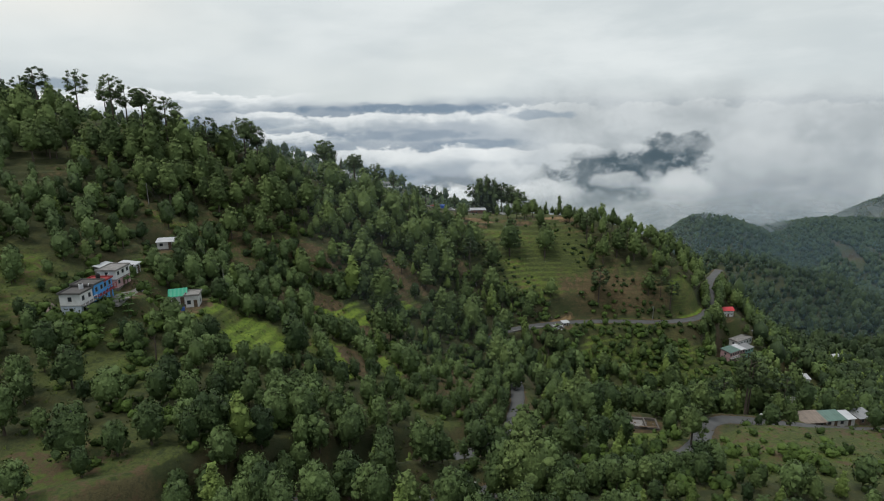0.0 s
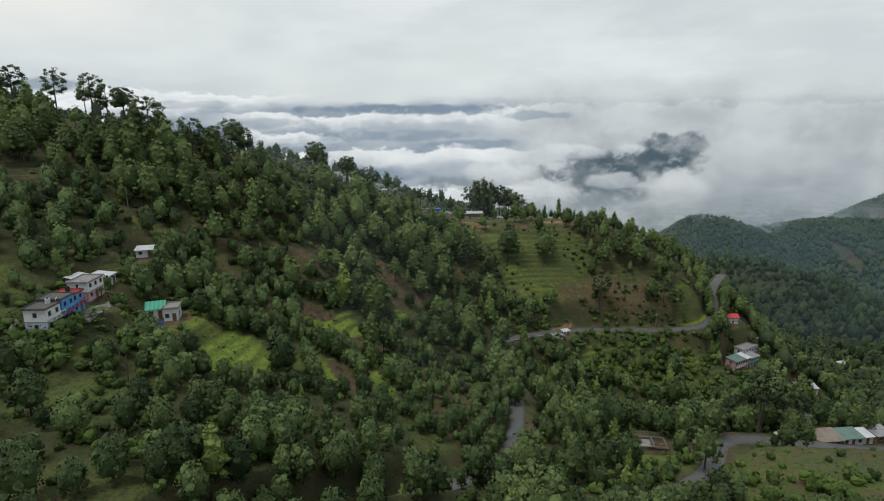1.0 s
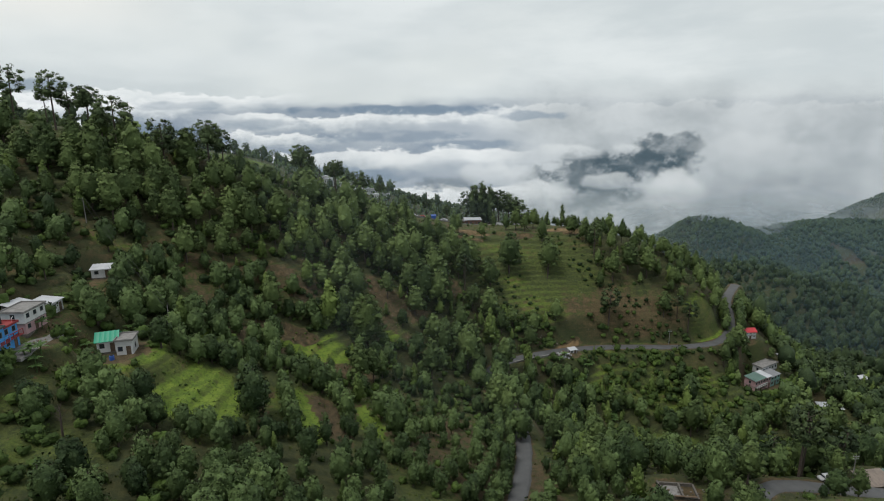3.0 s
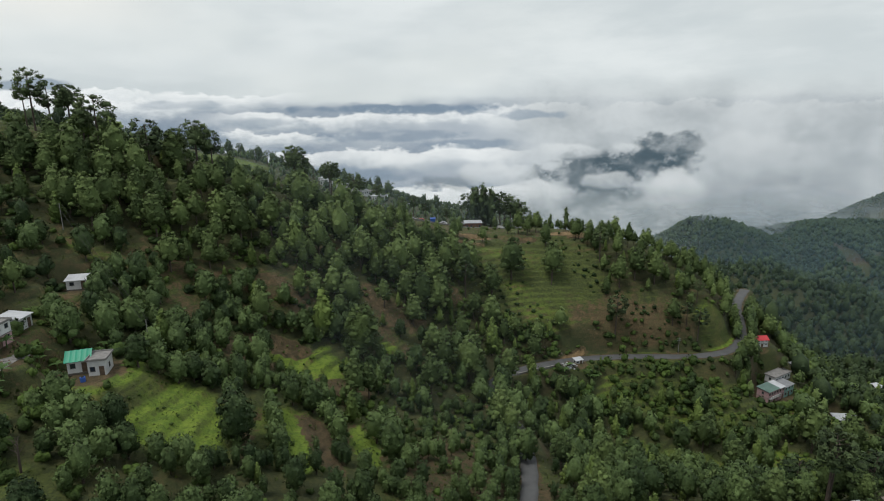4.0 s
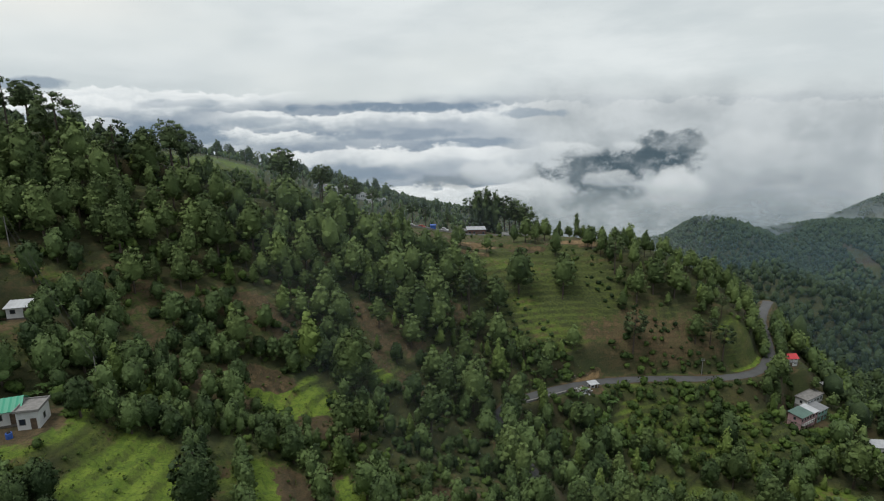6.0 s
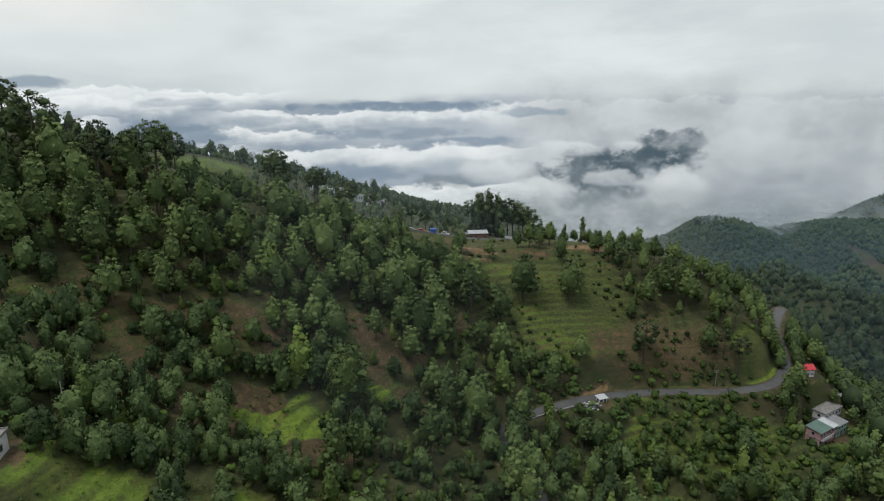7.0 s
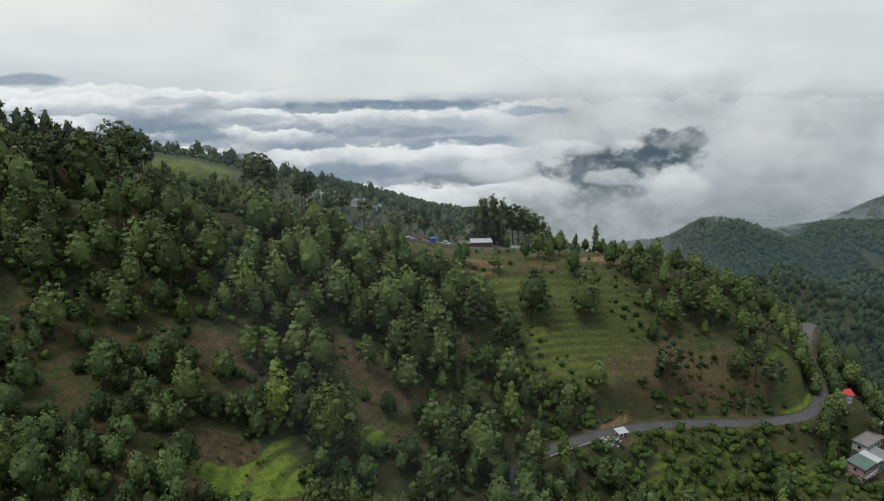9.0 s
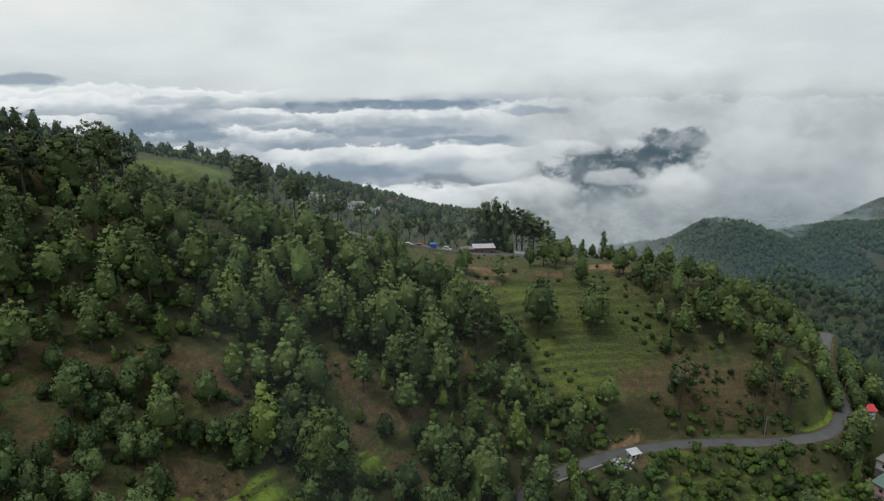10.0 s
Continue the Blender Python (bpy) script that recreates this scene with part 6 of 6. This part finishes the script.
def rubble(x, y, n, spread, mat, label, size=0.5, seed=1, heap=0.0):
    """A heap of rough blocks, each its own piece."""
    rng = np.random.default_rng(seed)
    ob = thing("rubble_heap", label, "rubble", pose(x, y, height(x, y)))
    z0 = height(x, y)
    for k in range(n):
        px, py = rng.normal(0, spread, 2) * (1.0, 0.5)
        s = size * rng.uniform(0.5, 1.3)
        bm = bmesh.new()
        bmesh.ops.create_icosphere(bm, subdivisions=1, radius=s / 2)
        for v in bm.verts:
            v.co = (v.co.x * rng.uniform(0.8, 1.4), v.co.y * rng.uniform(0.7, 1.2), v.co.z * rng.uniform(0.6, 1.0))
        bmesh.ops.translate(bm, verts=bm.verts, vec=(px, py, height(x + px, y + py) - z0 + s * 0.22 + heap * math.exp(-(px * px + 4 * py * py) / (2 * spread * spread)) * (k % 3) / 2))
        part("block", bm, mat[k % len(mat)], ob)


rubble(48.2, 231.6, 64, 1.6, (TIN, STONE, CEMENT, TIN, WOOD), "heap of pale stones and scrap beside the stall", 0.9, 2, 0.9)
rubble(44.6, 229.6, 22, 1.2, (WOOD, STONE, RUBBER), "dark scrap heap by the road edge", 0.6, 3)
rubble(-79.0, 121.0, 18, 1.6, (STONE, WOOD, TIN), "scattered stones below the white house", 0.6, 4)
rubble(-77.5, 139.0, 14, 1.2, (BRICK, CEMENT), "broken bricks in the yard of the blue houses", 0.4, 5)
rubble(45.0, 238.6, 12, 1.8, (STONE, BROWN_TIN), "fallen stones at the foot of the cut bank", 0.6, 6)


def ruin(x, y):
    """Foundations of an unfinished building."""
    z = height(x, y)
    ob = thing("building_foundation", "low grey stone foundations of an unfinished building", "foundation", pose(x, y, z, 0, 0, -8))
    for x0, y0, x1, y1, h in ((-4, -2.6, -3.6, 2.6, 0.9), (-3.6, -2.6, 0.4, -2.2, 0.8), (-3.6, 2.2, 3.6, 2.6, 0.7), (0.4, -2.6, 0.8, 2.2, 0.9), (0.8, -2.6, 3.6, -2.2, 0.5), (3.6, -2.6, 4.0, 2.6, 0.6)):
        part("footing", one_box(x0, y0, -0.6, x1, y1, h), STONE, ob)
    part("pit_floor", one_box(-3.6, -2.2, -0.4, 0.4, 2.2, 0.06), CEMENT, ob)
    part("plank", one_box(-1.2, -2.9, 0.92, 3.4, -2.5, 1.04), WOOD, ob)


ruin(53, 141.2)
rubble(55.5, 140.4, 20, 1.8, (STONE, CEMENT), "heap of grey stones beside the foundations", 0.5, 8)
rubble(49.6, 142.0, 12, 1.2, (STONE, WOOD), "stones and planks beside the foundations", 0.5, 9)


def pole(x, y, tall, label, lamp=False, arms=2):
    z = height(x, y)
    ob = thing("street_lamp" if lamp else "utility_pole", label, "street lamp" if lamp else "utility pole", pose(x, y, z))
    part("mast", tube(bmesh.new(), (0, 0, -0.8), (0, 0, tall), 0.13, 0.08, 8), STEEL if lamp else CEMENT, ob)
    if lamp:
        part("arm", tube(bmesh.new(), (0, 0, tall - 0.1), (1.1, 0, tall + 0.25), 0.04, 0.035, 6), STEEL, ob)
        part("lamp_head", one_box(0.95, -0.12, tall + 0.16, 1.5, 0.12, tall + 0.3, bevel=0.04), TIN, ob)
    else:
        for k in range(arms):
            a = part("crossarm", one_box(-0.75, -0.05, tall - 0.5 - 0.6 * k, 0.75, 0.05, tall - 0.4 - 0.6 * k), STEEL, ob)
            for sx in (-0.6, 0.6):
                part("insulator", tube(bmesh.new(), (sx, 0, tall - 0.4 - 0.6 * k), (sx, 0, tall - 0.22 - 0.6 * k), 0.05, 0.03, 8), WHITE_WALL, a)


pole(72.2, 146.8, 6.5, "grey concrete utility pole at the road bend")
pole(95.5, 146.2, 6.8, "grey concrete utility pole beside the brown shed")
pole(94.0, 247.9, 6.5, "grey utility pole on the inner edge of the road")
pole(-12.0, 314.0, 7.0, "white street lamp on the crest road", True)
pole(46.5, 331.0, 6.0, "street lamp at the end of the white wall", True)
pole(-57.1, 80.8, 8.5, "leaning grey pole in the brown field")
pole(-96, 191, 7, "concrete utility pole on the wooded slope", arms=0)
pole(-62, 160, 9, "concrete utility pole above the green-roofed house", arms=0)


def cable(a, b, sag, label):
    """One slack cable of square section between two points."""
    n, r = 24, 0.035
    way = (Vector(b) - Vector(a)).to_2d().normalized()
    side = Vector((-way.y, way.x, 0)) * r
    verts, tris = [], []
    for k in range(n + 1):
        p = Vector(a).lerp(Vector(b), k / n) - Vector((0, 0, 4 * sag * (k / n) * (1 - k / n)))
        verts += [p + side, p + Vector((0, 0, r)), p - side, p - Vector((0, 0, r))]
        if k:
            for j in range(4):
                i, q = 4 * (k - 1) + j, 4 * (k - 1) + (j + 1) % 4
                tris += [(i, q, q + 4), (i, q + 4, i + 4)]
    tagged(new("power_cable", soup("power_cable", [tuple(v) for v in verts], tris, WIRE)), label, "cable")


top_a, top_b = (-96, 191, height(-96, 191) + 6.7), (-62, 160, height(-62, 160) + 8.7)
cable((-0.6 + top_a[0], top_a[1], top_a[2]), (-0.6 + top_b[0], top_b[1], top_b[2]), 0.8, "black power cable slung across the wooded slope")
cable((0.6 + top_a[0], top_a[1], top_a[2]), (0.6 + top_b[0], top_b[1], top_b[2]), 0.8, "black power cable slung across the wooded slope")
cable((-0.6 + top_a[0], top_a[1], top_a[2]), (-128, 215, height(-128, 215) + 9), 1.2, "black power cable climbing to the forest road")

# ---- the far village ----
def village():
    rng = np.random.default_rng(12)
    spots = []
    for k in range(11):
        spots.append((-66 + 3.6 * k + rng.uniform(-1, 1), 392 + rng.uniform(-9, 9), 4.5))
    for k in range(14):
        spots.append((-78 + 6.2 * k + rng.uniform(-2, 2), 640 + rng.uniform(-25, 25), 7.5))
    for k, (x, y, w) in enumerate(spots):
        d, h = w * rng.uniform(0.6, 0.9), w * rng.uniform(0.45, 0.75)
        ob = thing("village_house", "small white house of the village on the back ridge" if k % 3 else "pale flat-roofed house of the village on the back ridge", "house", pose(x, y, height(x, y), 0, 0, rng.uniform(-40, 40)), "village on the back ridge")
        part("wall", one_box(-w / 2, -d / 2, -2, w / 2, d / 2, h), WHITE_WALL, ob)
        part("roof", sheet_roof(w, d, h + 0.05, h + 0.3, 0.3) if k % 3 else one_box(-w / 2 - 0.2, -d / 2 - 0.2, h, w / 2 + 0.2, d / 2 + 0.2, h + 0.25), (TIN, GREY_TIN, CEMENT)[k % 3], ob)
        for j in range(3):
            x0 = -w / 2 + w * (j + 0.3) / 3
            part("window", one_box(x0, -d / 2 - 0.03, h * 0.35, x0 + w * 0.12, -d / 2 + 0.02, h * 0.7), GLASS, ob)


village()
house("hilltop_house", "tall pink house with a red roof on the back ridge", -42, 690, height(-42, 690), 5, 10, 7, 8.5, PINK_WALL, RED_PAINT, "gable", 3, 4, 2, 2.5)

def kerb_stones():
    line = ROADS[1]
    side = np.gradient(line[:, :2], axis=0)
    side /= np.hypot(*side.T)[:, None]
    for k in range(10, 22, 1):
        x, y = line[k, 0] - side[k, 1] * 3.0, line[k, 1] + side[k, 0] * 3.0
        ob = thing("kerb_stone", "white-painted stone on the road edge", "kerb stone", pose(x, y, line[k, 2] - 0.15, 0, 0, k * 13), "white edge stones")
        part("stone", one_box(-0.25, -0.18, 0, 0.25, 0.18, 0.55, bevel=0.06), WHITE_WALL, ob)


kerb_stones()

# ---- plants by hand ----
def banana_model(seed):
    rng = np.random.default_rng(seed)
    leaves = []
    for k in range(8):
        a, up, long = k * 0.8 + rng.uniform(-0.3, 0.3), rng.uniform(0.5, 1.2), rng.uniform(1.6, 2.3)
        verts, tris = [], []
        for j in range(6):
            f = j / 5
            out = long * f * math.cos(up * (1 - f * 0.6))
            z = 1.5 + long * (f * math.sin(up) - 0.55 * f * f)
            wide = 0.36 * math.sin(math.pi * min(0.97, 0.12 + 0.85 * f))
            side = (-math.sin(a) * wide, math.cos(a) * wide)
            x, y = out * math.cos(a), out * math.sin(a)
            verts += [(x - side[0], y - side[1], z - 0.06), (x, y, z), (x + side[0], y + side[1], z - 0.06)]
            if j:
                i = (j - 1) * 3
                tris += [(i, i + 1, i + 4), (i, i + 4, i + 3), (i + 1, i + 2, i + 5), (i + 1, i + 5, i + 4)]
        leaves.append((np.array(verts), np.array(tris)))
    stem = trunk_arrays(rng, [(0, 0, -0.6), (0.05, 0, 0.9), (0, 0.05, 1.7)], (0.16, 0.13, 0.08), 7)
    return soup("stem", *stem, BANANA_LEAF), [soup("leaf", v, t, BANANA_LEAF) for v, t in leaves]


BANANAS = [banana_model(3), banana_model(4)]


def banana(k, x, y, s, turn):
    ob = thing("banana_plant", "light green banana plant with long drooping leaves", "banana plant", pose(x, y, height(x, y), 0, 0, turn) @ Matrix.Diagonal((s, s, s, 1)), "banana plants")
    stem, leaves = BANANAS[k % 2]
    for name, me in [("stem", stem)] + [("leaf", m) for m in leaves]:
        p = new(name, me)
        p.parent = ob


def bananas():
    rng = np.random.default_rng(21)
    for cx, cy, n, r in ((-77.5, 146, 7, 3), (-75, 133, 6, 3), (-77, 121, 5, 3), (-80, 179, 3, 1.5), (53, 226, 7, 4), (63, 222, 6, 4), (58, 230, 5, 3), (120, 244, 6, 3), (136, 238, 8, 4), (131, 255, 5, 2.5), (46, 228, 6, 3), (66, 226, 5, 3), (142, 246, 5, 3), (62, 211, 5, 4), (-69, 156, 4, 2)):
        for k in range(n):
            banana(k, cx + rng.normal(0, r * 0.5), cy + rng.normal(0, r * 0.5), rng.uniform(0.5, 0.95), rng.uniform(0, 360))


bananas()


def haystack(x, y, s):
    ob = thing("haystack", "conical brown haystack beside the white house", "haystack", pose(x, y, height(x, y)) @ Matrix.Diagonal((s, s, s, 1)))
    bm = bmesh.new()
    bmesh.ops.create_cone(bm, cap_ends=True, segments=12, radius1=0.9, radius2=0.6, depth=1.4, matrix=Matrix.Translation((0, 0, 0.6)))
    bmesh.ops.create_cone(bm, cap_ends=True, segments=12, radius1=0.85, radius2=0.05, depth=1.2, matrix=Matrix.Translation((0, 0, 1.85)))
    part("stack", bm, BROWN_TIN, ob)
    part("post", tube(bmesh.new(), (0, 0, 2.3), (0, 0, 2.9), 0.04, 0.03, 5), WOOD, ob)


haystack(-87.6, 124.0, 0.9)
haystack(-88.2, 126.2, 1.0)


def dead_tree(x, y, tall):
    """A bare tree on the crest."""
    ob = thing("dead_tree", "bare leafless tree standing on the crest", "tree", pose(x, y, height(x, y)))
    rng = np.random.default_rng(9)
    t = trunk_arrays(rng, [(0, 0, -0.5), (0.1, 0, tall * 0.4), (0.2, 0.1, tall * 0.75), (0.1, 0, tall)], (0.2, 0.16, 0.09, 0.03), 7)
    p = new("trunk", soup("trunk", *t, BARK))
    p.parent = ob
    for k in range(14):
        f = 0.4 + 0.55 * k / 14
        a, long = k * 2.4, tall * (0.34 - 0.25 * (f - 0.4))
        tip = (long * math.cos(a) * 0.7, long * math.sin(a) * 0.7, tall * f + long * 0.7)
        b = trunk_arrays(rng, [(0.15, 0, tall * f), (tip[0] * 0.5, tip[1] * 0.5, tall * f + long * 0.3), tip], (0.06, 0.04, 0.012), 5)
        q = new("branch", soup("branch", *b, BARK))
        q.parent = ob


dead_tree(-46.5, 272, 13)
dead_tree(47, 262, 5)
dead_tree(-62, 118, 6)


# ---- grass, crops and weeds ----
def tufts():
    """Loose blades and weeds over the open ground."""
    rng = np.random.default_rng(31)
    x, y = scatter(rng, -125, 150, 80, 320, 1.55)
    thick = np.full(x.shape, 0.16)
    tall = np.full(x.shape, 0.45)
    for c in CLEARINGS[:20]:
        k = inside(x, y, c) < 1.05
        thick = np.where(k, 0.25 + 0.3 * c[6] - 0.25 * c[5] * (c[5] > 0.5), thick)
        tall = np.where(k, 0.36 - 0.1 * c[6], tall)
    d, _ = near_road(x, y)
    thick = np.where(d < 0.5, 0, thick)
    for cx, cy, r, h in YARDS:
        thick = np.where(np.hypot(x - cx, y - cy) < r * 0.8, 0, thick)
    thick *= 0.5 + 0.9 * (wave(x, y, 6, 9) > -0.2)
    ok = (rng.uniform(size=x.shape) < thick) & (np.abs(x) < 0.8 * (y + 15))
    x, y, tall = x[ok], y[ok], tall[ok]
    z = ground(x, y)
    n, blades = len(x), 5
    a = rng.uniform(0, 6.3, (n, blades))
    lean = rng.uniform(0.2, 0.7, (n, blades)) * tall[:, None]
    hgt = rng.uniform(0.6, 1.3, (n, blades)) * tall[:, None]
    ox, oy = rng.normal(0, 0.22, (n, blades)), rng.normal(0, 0.22, (n, blades))
    w = 0.16
    bx, by, bz = x[:, None] + ox, y[:, None] + oy, np.repeat(z[:, None], blades, 1) - 0.05
    sx, sy = -np.sin(a) * w, np.cos(a) * w
    v = np.stack([np.stack([bx - sx, by - sy, bz], -1), np.stack([bx + sx, by + sy, bz], -1), np.stack([bx + np.cos(a) * lean, by + np.sin(a) * lean, bz + hgt], -1)], 2).reshape(-1, 3)
    t = np.arange(len(v)).reshape(-1, 3)
    tagged(new("grass", soup("grass", v, t, GRASS_BLADE, False)), "rough green grass and weeds on the terraces and open slopes", "grass", kind="stuff")
    return n


tufts()
